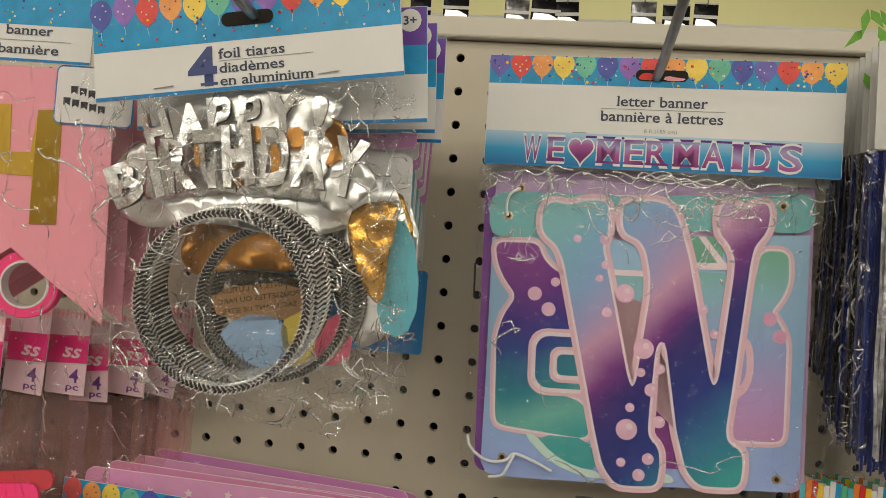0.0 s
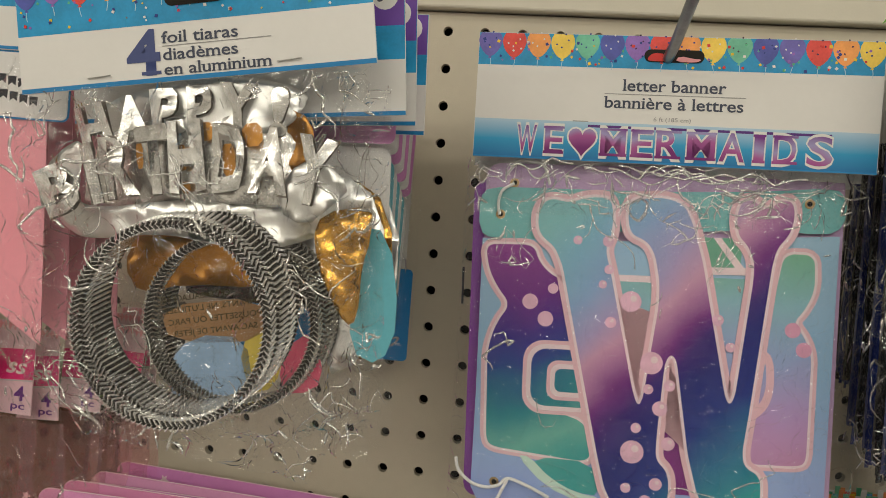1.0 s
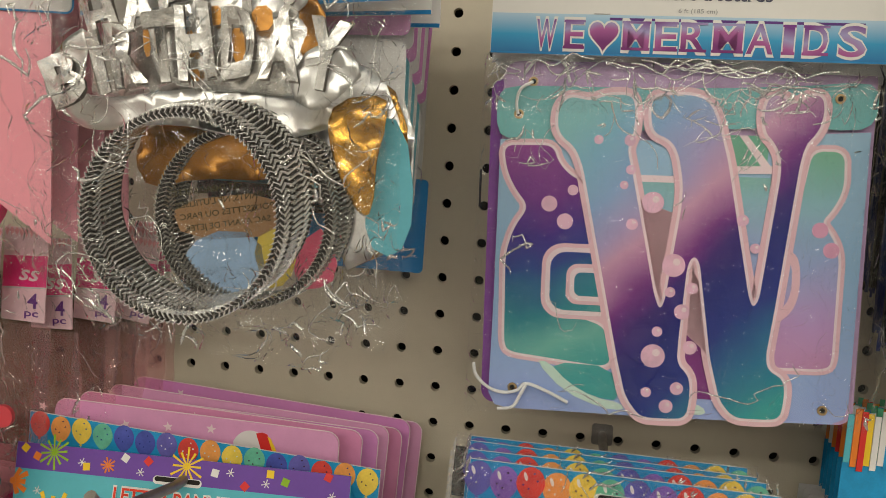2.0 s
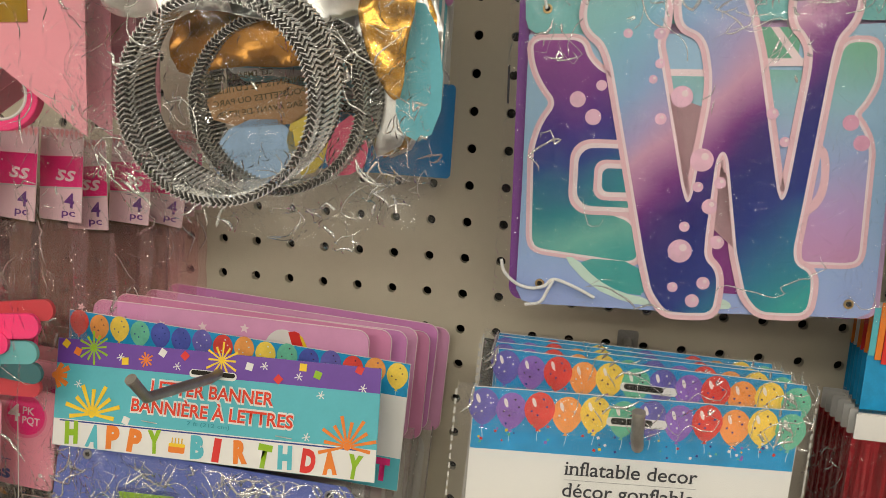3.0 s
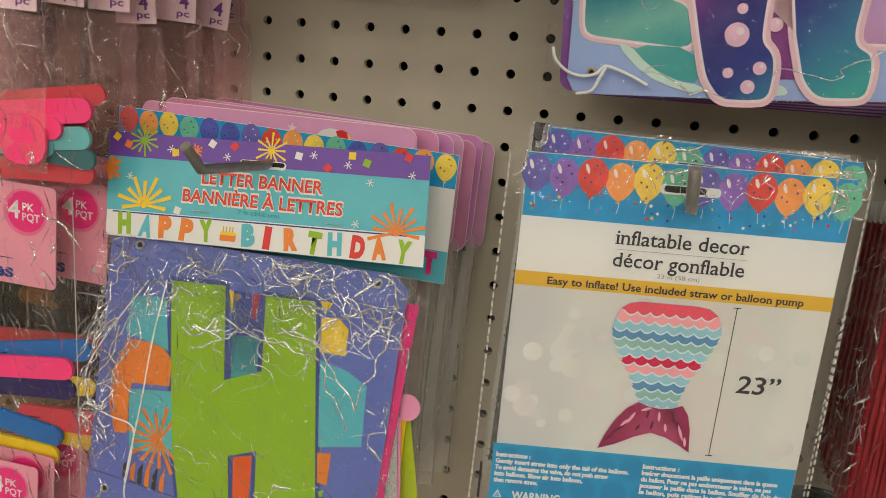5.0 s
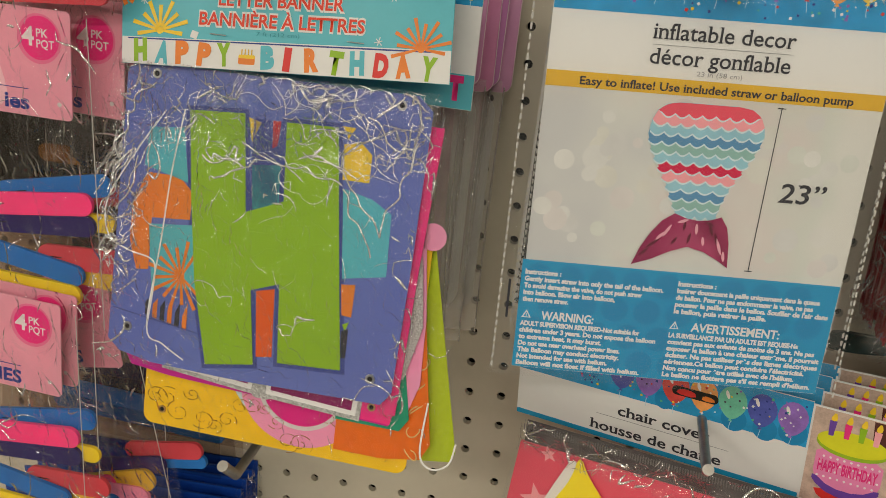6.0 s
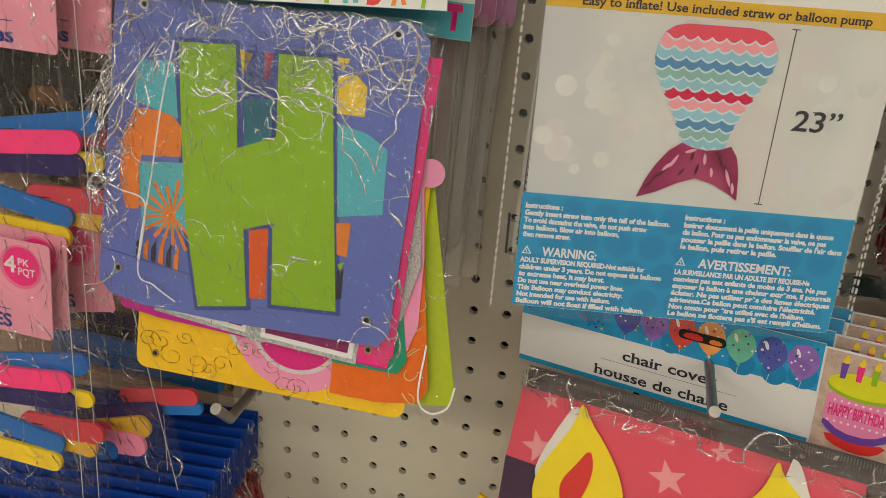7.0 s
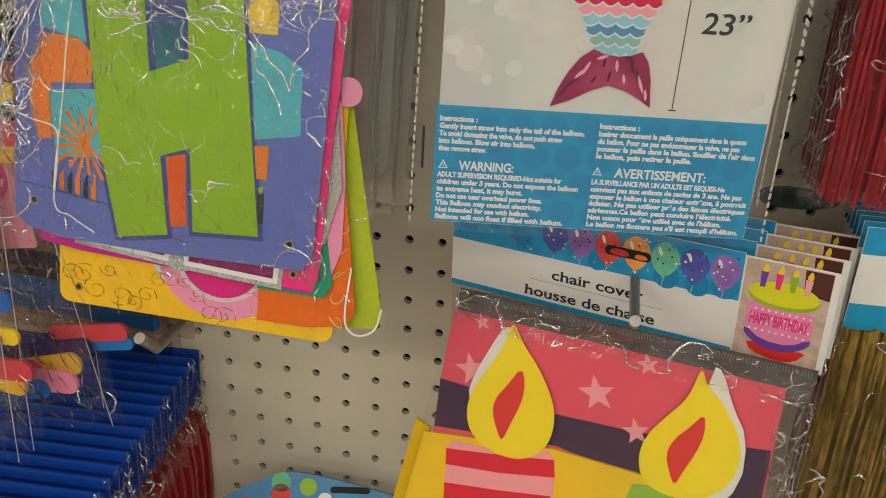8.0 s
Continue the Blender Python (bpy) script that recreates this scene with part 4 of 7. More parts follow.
def ribbed_ring(parent, cu, cv, radius, front, shift, depth, label, tone=(0.92, 0.92, 0.90)):
    """A springy headband: a wide band rolled into a ring, cross-ribbed, with braided rims."""
    def place(a, r, d):
        # d runs from 0 (front rim) to 1 (back rim), which stands off to one side
        return Vector(((cu + r * math.cos(a) + shift[0] * d) * MM, (depth * d - front) * MM, (cv + r * 0.985 * math.sin(a) + shift[1] * d) * MM))

    n = 150
    vs, fs = [], []
    for i in range(n):
        for r, d in ((radius - 1.8, 0.02), (radius + 1.8, 0.02), (radius + 1.0, 0.2), (radius + 1.0, 0.8), (radius + 1.6, 1.0), (radius - 1.6, 1.0), (radius - 1.0, 0.8), (radius - 1.0, 0.2)):
            vs.append(place(2 * math.pi * i / n, r, d))
    for i in range(n):
        k, q = 8 * i, 8 * ((i + 1) % n)
        for w in range(8):
            fs.append((k + w, k + (w + 1) % 8, q + (w + 1) % 8, q + w))
    me = bpy.data.meshes.new("headband")
    me.from_pydata(vs, [], fs)
    me.materials.append(mat("grey_band_core", (0.022, 0.020, 0.018), 0.5, 0.2))
    core = new("headband", me)
    core.parent = parent
    core["label"] = label

    def ribs(name, rows, material):
        vs, fs = [], []
        for p0, p1, across, lift, w in rows:
            b = len(vs)
            for p in (p0, p1):
                vs.extend((p - across * w, p + across * w, p + across * w * 0.55 + lift, p - across * w * 0.55 + lift))
            fs.extend(((b, b + 1, b + 5, b + 4), (b + 1, b + 2, b + 6, b + 5), (b + 2, b + 3, b + 7, b + 6), (b + 3, b, b + 4, b + 7), (b, b + 3, b + 2, b + 1), (b + 4, b + 5, b + 6, b + 7)))
        me = bpy.data.meshes.new(name)
        me.from_pydata(vs, [], fs)
        me.materials.append(material)
        new(name, me).parent = core

    bright = mat("silver_plastic_%d" % int(tone[0] * 100), tone, 0.25, 0.80, var=0.25, scale=90)
    bars, braid = [], []
    k = 112
    pitch = 2 * math.pi / k
    for i in range(k):
        a = pitch * i
        tangent = Vector((-math.sin(a), 0, math.cos(a)))
        outward = Vector((math.cos(a), 0, math.sin(a)))
        for side in (1, -1):
            bars.append((place(a, radius + 1.0 * side, 0.36), place(a + pitch * 0.25, radius + 1.0 * side, 0.66 if side > 0 else 0.96), tangent, outward * (0.0010 * side), 0.00055))
            for d0, d1, lean in ((0.02, 0.18, 0.8), (0.18, 0.34, -0.8), (0.68, 0.84, 0.8), (0.84, 0.99, -0.8))[:3 + side]:
                braid.append((place(a, radius + 1.5 * side, d0), place(a + lean * pitch, radius + 1.5 * side, d1), tangent, outward * (0.0008 * side), 0.00040))
        for r0, r1, lean in ((-2.3, -0.1, 0.7), (0.1, 2.3, -0.7)):
            braid.append((place(a, radius + r0, 0.0), place(a + lean * pitch, radius + r1, 0.0), tangent, Vector((0, -0.0009, 0)), 0.00042))
    ribs("cross_rib", bars, bright)
    ribs("braided_rim", braid, bright)


def foil_sheet(name, outline, parent, material, front, amp, label, seed=0.0, curl=0.0):
    """A crinkled foil shape: outline filled by a fine triangulated sheet with relief and thickness."""
    bm = bmesh.new()
    f = bm.faces.new([bm.verts.new((u * MM, 0, v * MM)) for u, v in outline])
    bmesh.ops.triangulate(bm, faces=[f])
    for _ in range(4):
        bmesh.ops.subdivide_edges(bm, edges=[e for e in bm.edges if e.calc_length() > 0.004], cuts=1)
    bmesh.ops.triangulate(bm, faces=list(bm.faces))
    mid = sum(u for u, v in outline) / len(outline) * MM
    for v in bm.verts:
        q = Vector((v.co.x * 90 + seed, v.co.z * 110, seed))
        v.co.y = -(front + amp * (noise.noise(q) + 0.5 * noise.noise(q * 2.2))) * MM + curl * (v.co.x - mid) ** 2
    bmesh.ops.recalc_face_normals(bm, faces=bm.faces)
    ob = part(name, bm, material, parent, label)
    for p in ob.data.polygons:
        p.use_smooth = True
    so = ob.modifiers.new("thick", "SOLIDIFY")
    so.thickness = 0.0004
    return ob


FOILFACE = mat("flat_silver_foil", (0.94, 0.94, 0.92), 0.24, 0.92, var=0.10, scale=60, bump=1.0, bscale=70)
# dark tone for the shade painted round the crown letters
FOILSHADE = mat("foil_edge_shade", (0.22, 0.20, 0.18), 0.35, 0.8, var=0.1)


def tiara_pack(m):
    ob = thing("tiara_pack", m, "clear bag of silver foil birthday tiaras under its header", "party tiara", "tiara packs")
    # cut-out foil crown
    band = smooth([(0, -41), (8, -46), (30, -52), (70, -50), (110, -54), (130, -64), (124, -70), (100, -76), (60, -64), (30, -66), (8, -62), (0, -52)], 2)
    foil_sheet("crown_face", smooth([(14, -30), (30, -18), (60, -14), (96, -14), (118, -20), (126, -40), (118, -58), (80, -52), (40, -52), (12, -54)], 1), ob, FOILFACE, 0.5, 1.0, "silver foil crown face", 8.8, 5.0)
    for box in (rect(50, -36, 53, -24), rect(69.5, -38, 73, -27), rect(70, -48, 74, -43), rect(89, -42, 95, -28), rect(99, -30, 108, -20), rect(80, -26, 86, -18), rect(28, -44, 31, -34)):
        flat("foil_gap", smooth(box, 1), AMBER, ob, 3.6, 0.3)
    crown = foil_sheet("crown_band", band, ob, SILVER, 2.0, 1.8, "silver foil crown band", 1.3, 5.0)
    top = smooth([(20, -8), (44, -1), (82, 2), (100, 2), (126, -6), (122, -14), (116, -22), (92, -26), (60, -24), (36, -22), (22, -18)], 2)
    foil_sheet("crown_top", top, ob, SILVER, 0.4, 1.6, "silver foil crown crest", 5.2, 5.0)
    for ch, u, v, w, h, turn, fr in (("H", 26, -27, 14, 19, 10, 2.6), ("A", 42, -23.5, 15, 19, 5, 2.6), ("P", 59, -21.5, 12, 19, 2, 2.6), ("P", 74, -21, 12, 19, -2, 2.6), ("Y", 88, -21, 17, 19, -7, 2.6), ("!", 110, -24, 8, 19, -12, 2.6), ("B", 8, -54, 17, 20, 16, 5.2), ("I", 28, -48.5, 6, 24, 9, 5.2), ("R", 36, -47, 15, 25, 6, 5.2), ("T", 52, -46, 15, 27, 2, 5.2), ("H", 66, -46, 16, 28, 0, 5.2), ("D", 85, -47, 15, 27, -4, 5.2), ("A", 101, -48, 17, 26, -9, 5.2), ("Y", 118, -52, 18, 26, -16, 5.2)):
        # slightly larger dark copy paints the thin shade along each letter's edge
        words(ch, u - 0.2, v - 0.5, w + 0.4, FOILSHADE, ob, fr - 0.4, h + 0.5, 0.050, turn=turn, name="crown_letter_shade")
        letter = words(ch, u, v, w, FOILFACE, ob, fr, h, 0.045, turn=turn, name="crown_letter")
        for p in letter.data.vertices:
            q = Vector((p.co.x * 130 + u, p.co.z * 130, fr))
            p.co += Vector((0.0014 * noise.noise(q), -0.0012 - 0.0030 * noise.noise(q * 0.8 + Vector((5, 1, 2))), 0.0014 * noise.noise(q + Vector((9, 4, 7)))))
    foil_sheet("crown_wing", smooth([(1, -38), (12, -26), (26, -20), (24, -34), (16, -50), (4, -52)], 1), ob, SILVER, 3.4, 1.3, "curled silver foil edge", 2.2)
    foil_sheet("crown_wing", smooth([(118, -42), (132, -36), (146, -50), (136, -58), (124, -66), (112, -58)], 1), ob, SILVER, 3.4, 1.5, "curled silver foil edge", 4.2)
    ribbed_ring(ob, 62.5, -104.5, 44.2, 10.0, (8.5, 7.0), 15, "knurled silver ring headband")
    # same silver in a darker tone, for the shade behind the front ring
    ribbed_ring(ob, 81, -107, 39.5, -12, (7.0, 3.0), 12, "second knurled silver headband behind, toned down for shade", (0.55, 0.54, 0.50))
    foil_sheet("gold_tiara", smooth([(38, -62), (80, -58), (106, -66), (108, -86), (96, -92), (60, -88), (36, -92), (30, -78)], 1), ob, AMBER, -16, 2.0, "copper gold foil tiara inside", 3.3)
    foil_sheet("gold_tiara", smooth([(128, -60), (151, -58), (150, -72), (145, -84), (141, -108), (136, -110), (130, -98), (126, -84), (124, -70)], 1), ob, GOLD, -8, 2.5, "gold foil tiara tip", 6.1)
    foil_sheet("gold_tiara", smooth([(103, -12), (122, -14), (128, -26), (122, -42), (106, -40), (100, -26)], 1), ob, AMBER, -10, 2.0, "copper gold foil tiara inside", 7.7)
    foil_sheet("gold_tiara", smooth([(60, -12), (78, -14), (94, -18), (96, -44), (62, -46)], 1), ob, AMBER, -10, 1.6, "copper gold foil tiara inside", 9.7)
    for pts, c, lab in (([(44, -128), (60, -112), (86, -114), (88, -138), (64, -146), (50, -142)], mat("powder_blue_card", (0.28, 0.42, 0.62), 0.5, var=0.15), "blue card corner"), ([(82, -118), (96, -110), (104, -122), (98, -138), (86, -140)], mat("straw_yellow_card", (0.62, 0.48, 0.08), 0.5, var=0.15), "yellow card corner"), ([(104, -120), (118, -112), (122, -136), (108, -142), (100, -136)], mat("raspberry_card", (0.62, 0.10, 0.18), 0.5, var=0.15), "pink card corner"), ([(44, -98), (96, -96), (98, -116), (50, -116)], mat("brown_shadow_card", (0.34, 0.19, 0.09), 0.5, var=0.2), "brown card"), ([(140, -66), (156, -70), (158, -110), (148, -130), (134, -122), (138, -90)], mat("aqua_card", (0.14, 0.46, 0.56), 0.45, var=0.1), "aqua card edge")):
        flat("inner_card", smooth(pts, 1), c, ob, -18, 0.6, lab)
    for i, (s, w) in enumerate((("CET EMBALLAGE EST", 34), ("ENFANTS, NE L'UTILISEZ", 46), ("POUSSETTES OU PARC", 44), ("SAC AVANT DE JETER", 40))):
        words(s, 50 + 2 * i, -96 - 5.2 * i, w, mat("faint_olive_ink", (0.05, 0.04, 0.01), 0.5), ob, -8.0, 2.6, 0.01, mirror=True, turn=4)
    film("bag_film", [(-4, -132), (148, -164), (159, -2), (0, 0)], CLEAR, ob, 14.0, 5.0, 16, 1.4, 1.7, lambda s, t: 0.7 + 0.9 * abs(2 * s - 1) + 0.5 * max(0, 0.3 - t) / 0.3, label="clear crinkled bag", folds=270)
    film("bag_foot", [(18, -150), (120, -174), (150, -130), (-2, -122)], CLEAR, ob, 9.0, 7.0, 15, 1.3, 5.7, label="crumpled foot of the clear bag", folds=95)
    film("bag_corner", [(-22, -112), (30, -150), (26, -112), (-8, -94)], CLEAR, ob, 14.0, 7.0, 14, 1.2, 9.7, label="crumpled bag corner")
    film("bag_side", [(126, -160), (152, -150), (166, -10), (146, -4)], CLEAR, ob, 8.0, 8.0, 14, 1.2, 12.7, label="crumpled bag side", folds=70)
    return ob


tiara_pack(T @ pose(0, 0.007, 0))
# more tiara packs behind the first
for i in range(3):
    bk = thing("tiara_pack", T @ pose(0.006, 0.030 + 0.024 * i, -0.010 + 0.002 * i, 0, 3 + 1.5 * i, 0), "clear bag of foil tiaras hung behind the front pack", "party tiara", "tiara packs")
    flat("header_card", rect(0, 0, 160, 60), PAPER, bk, 0, 0.8)
    flat("balloon_band", rect(0.2, 25, 159.8, 59.8), BLUE, bk, 0.15, 0.15, "blue band")
    flat("border", rect(0.2, 0.1, 159.8, 2), TRIM, bk, 0.15, 0.15)
    flat("age_mark", disc(151, 53, 6, 16), PAPER, bk, 0.3, 0.1, "white disc reading 3+")
    words("3+", 147.5, 50.8, 7, INK2, bk, 0.45, 4.4, 0.02)
    flat("corner_print", rect(142, 40, 159.6, 59.6), PURPLE, bk, 0.2, 0.1)
    film("bag_film", [(10, -140), (150, -150), (158, -1), (2, 0)], CLEARV, bk, 3.0, 2.0, 22, 4.0, 2.2 + i, label="clear bag")
    foil_sheet("gold_tiara", smooth([(110, -30), (140, -26), (152, -60), (140, -110), (118, -120)], 1), bk, GOLD if i % 2 else SILVER, -2, 2.0, "foil tiara inside", 3.0 + i)

# blue and pink cards seen edge-on behind the tiaras
for i in range(7):
    y = -0.172 + 0.020 * i
    x1 = -0.001 - 0.0012 * i
    cd = thing("hanging_card", at(x1, y, 1.700 - 0.004 * i, -2, 0, -1 + 0.5 * i), ("pink printed header card", "white and blue printed header card")[i % 2] + " hung behind the tiaras", "header card", "cards behind tiaras")
    flat("card", rect(-150, -62, 0, 0, 4), (ORCHID, PAPER)[i % 2], cd, 0, 0.9)
    flat("printed_strip", rect(-149, -18, -1, -0.6, 3), (PURPLE, BLUE)[i % 2], cd, 0.15, 0.1)
    flat("lower_card", rect(-120, -128, -1.5, -64, 6), (PAPER, mat("aqua_card", (0.14, 0.46, 0.56)))[i % 2], cd, -0.5, 0.6)
    flat("card_frame", rect(-28, -124, -4, -68, 5), PAPER, cd, -0.35, 0.1)
    flat("dot_print", disc(-12, -116, 5), RED, cd, -0.2, 0.1)
    film("bag_film", [(-130, -142), (3, -142), (2, -58), (-140, -58)], CLEARV, cd, 2.0, 0.8, 26, 5.0, 1.0 + i, label="clear bag")
bc = thing("blue_card_pack", at(-0.0103, -0.0380, 1.5675, 0, 0, 0.6), "blue printed card in a clear bag near the pegboard", "card pack")
flat("card", rect(-110, -60, 3, 0, 3), TRIM, bc, 0, 0.8)
flat("grey_card", rect(-110, 1, -2, 92), GREYCARD, bc, 0, 0.8)
words("ent.", -7, -50, 6, PAPER, bc, 0.3, 2.2)
film("bag_film", [(-112, -66), (5.5, -66), (5, 100), (-112, 100)], CLEARV, bc, 1.5, 0.8, 24, 5.0, 2.0, label="clear bag")

# ---- pink pennant banner pack and pink packs at the left ----
def pennant_pack(m):
    ob = thing("pennant_banner_pack", m, "pink pennant banner with gold letter in a clear bag", "party banner")
    hd = flat("header_card", rect(-140, 0, 20, 62), PAPER, ob, 3.0, 0.9)
    flat("balloon_band", rect(-139.8, 20.5, 19.8, 61.8), BLUE, hd, 3.15, 0.15, "blue band")
    flat("border", rect(-139.8, 0.1, 19.8, 1.6), TRIM, hd, 3.15, 0.15)
    confetti(hd, -60, 22, 19, 34, 40, 3.4, 0.9, 12)
    words("banner", -31, 15, 28, INK2, hd, 3.4, 5.2, 0.012, serif=True)
    words("bannière", -35, 4.4, 36, INK2, hd, 3.4, 5.2, 0.012, serif=True)
    flat("rule", rect(-60, 11.6, 8, 11.9), GREYINK, hd, 3.4, 0.1)
    flat("pennant", [(-110, -2), (34, -2), (36, -60), (39, -142), (-19, -104), (-80, -146), (-106, -142)], PINK, ob, 0, 0.9, "pink card pennant")
    flat("gold_letter", [(-70, -24), (-26, -24), (-24.5, -50.5), (-12, -50), (-9.5, -26), (4.8, -25), (7, -89), (-9, -90), (-10, -63), (-70, -64)], OLIVE, ob, 0.5, 0.3, "matt gold letter H")
    flat("gold_fold", [(-9.5, -26), (4.8, -25), (7, -89), (-9, -90)], mat("deep_gold_print", (0.38, 0.25, 0.02), 0.25, 0.6, var=0.15), ob, 0.7, 0.2)
    lb = flat("label_card", rect(1, -32, 46, -1, 3), PAPER, ob, 1.6, 0.6, "white label card with a blue border")
    flat("border", grow(rect(1, -32, 46, -1, 3), 0.9), TRIM, lb, 1.3, 0.3)
    for r, (u0, n) in enumerate(((9.5, 3), (5.5, 5))):
        flats("bunting_icon", [[(u0 + 5.2 * i, -11.5 - 6.5 * r - i * 0.9), (u0 + 4.3 + 5.2 * i, -11.5 - 6.5 * r - i * 0.9), (u0 + 4.0 + 5.2 * i, -16 - 6.5 * r - i * 0.9), (u0 + 2.1 + 5.2 * i, -14.6 - 6.5 * r - i * 0.9), (u0 + 0.3 + 5.2 * i, -16 - 6.5 * r - i * 0.9)] for i in range(n)], INK, lb, 1.8, 0.1)
    film("bag_film", [(-60, -150), (52, -150), (44, 0), (-60, 0)], CLEARV, ob, 5.0, 1.6, 20, 3.0, 4.4, label="clear bag")
    return ob


pennant_pack(at(-0.2001, -0.2000, 1.6705, 0, 0, 1))
for i in range(1, 4):
    pp = thing("pennant_banner_pack", at(-0.2011 + 0.001 * i, -0.2000 + 0.022 * i, 1.668, 0, 0, 1 - 0.5 * i), "pink pennant banner hung behind the front one", "party banner")
    flat("pennant", [(-110, -2), (34, -2), (36, -60), (38, -140), (-19, -104), (-80, -146)], ROSE, pp, 0, 0.9, "pink card pennant")


def tape_roll(m):
    ob = thing("tape_roll", m, "roll of hot pink tape with a white core", "tape")
    for nm, r0, r1, y0, y1, mt in (("tape", 13.6, 19, 0, 9, NEON), ("core", 12.4, 13.7, -0.6, 9.6, PAPER)):
        bm = bmesh.new()
        k = 40
        prof = [(r0, y0), (r1 - 0.5, y0), (r1, y0 + 0.5), (r1, y1 - 0.5), (r1 - 0.5, y1), (r0, y1)]
        vs = [[bm.verts.new((r * math.cos(2 * math.pi * i / k) * MM, -y * MM, r * math.sin(2 * math.pi * i / k) * MM)) for r, y in prof] for i in range(k)]
        for i in range(k):
            a, b = vs[i], vs[(i + 1) % k]
            for j in range(len(prof)):
                j2 = (j + 1) % len(prof)
                bm.faces.new((a[j], b[j], b[j2], a[j2]))
        bmesh.ops.recalc_face_normals(bm, faces=bm.faces)
        part(nm, bm, mt, ob)
    return ob


tape_roll(at(-0.2150, -0.188, 1.5465, 12, 0, 0))

rnd = random.Random(11)


def small_pink_pack(m, i):
    """A narrow pink card in a clear bag, with a pink strip at its top and a 4 pc mark."""
    ob = thing("pink_card_pack", m, "narrow pink card pack marked 4 pc in a clear bag", "pink pack", "pink 4 pc packs")
    c = flat("card", rect(-27, -2, 0, 52, 0.6, 2), mat("pale_rose_card", (0.84, 0.60, 0.66), 0.45, var=0.08, scale=50), ob, 0, 0.7)
    flats("chevron_strip", [[(-27 + 3 * k, 50), (-25.5 + 3 * k, 52), (-24 + 3 * k, 50), (-25.5 + 3 * k, 46.5)] for k in range(9)], BLUSH, c, 0.15, 0.1)
    b = flat("pink_band", [(-27, 17), (0, 19), (0, 37), (-27, 35)], HOTPINK, c, 0.15, 0.15, "hot pink band")
    words("ss", -17, 22, 13, WHITEPINK, b, 0.35, 9, 0.02, 0.3)
    flat("silver_line", [(-27, 16), (0, 18), (0, 18.9), (-27, 16.9)], GREYCARD, c, 0.3, 0.1)
    words("4", -11, 6.2, 6.4, mat("grape_ink", (0.16, 0.05, 0.26), 0.4), c, 0.3, 8.5, 0.02)
    words("pc", -12.5, 1.2, 8.6, MATS["grape_ink"], c, 0.3, 4.2, 0.015)
    for k in range(3):
        flat("star_print", disc(-22 + 7 * k, 31 - 3 * k, 0.6, 5), WHITEPINK, b, 0.35, 0.1)
    film("bag_film", [(-31, -92), (6, -94), (4, 56), (-30, 56)], CLEARV if i < 6 else ROSY, ob, 2.5, 3.4, 18, 2.0, i * 1.7, label="clear crinkled bag")
    film("inner_wrap", [(-28, -90), (4, -92), (3, -4), (-27, -4)], BLUSHFILM, ob, -1.5, 4.0, 14, 2.0, i * 2.3 + 0.4, label="rosy inner wrap", folds=14)
    if i < 2 or i > 20:
        flat("pink_foam", smooth([(-26, -88), (2, -88), (4, -66), (-10, -58), (-26, -64)], 2), NEON, ob, -1.5, 3.0, "neon pink foam piece")
    return ob


SSP = [(-0.2303, -0.144, 1.4777, 4), (-0.243, -0.168, 1.474, 2), (-0.212, -0.127, 1.4765, 2), (-0.204, -0.112, 1.471, -2), (-0.189, -0.092, 1.4725, 3), (-0.178, -0.070, 1.469, 8), (-0.180, -0.048, 1.474, 2), (-0.185, -0.026, 1.476, 0)]
for i, (x, y, z, r) in enumerate(SSP):
    small_pink_pack(at(x + 0.0055, y - 0.009, z, -2 + (i % 3), 0, r, 0.985), i)
for i in range(5):
    small_pink_pack(at(-0.282 - 0.012 * i, -0.15 + 0.03 * i, 1.478 - 0.002 * i, 2, 0, 1 + i), i + 20)


def foam_stick(name, u, v, length, height, turn, material, parent, front, slot=True):
    ca, sa = math.cos(radians(turn)), math.sin(radians(turn))
    base = rect(-length, -height / 2, 0, height / 2, height * 0.48, 6)
    ob = flat(name, [(u + a * ca - b * sa, v + a * sa + b * ca) for a, b in base], material, parent, front, 2.6, "rounded foam stick")
    if slot:
        line = rect(-length * 0.86, -0.35, -length * 0.72, 0.35)
        flat("slit", [(u + a * ca - b * sa, v + a * sa + b * ca) for a, b in line], DARK, ob, front + 0.1, 0.1)
    return ob


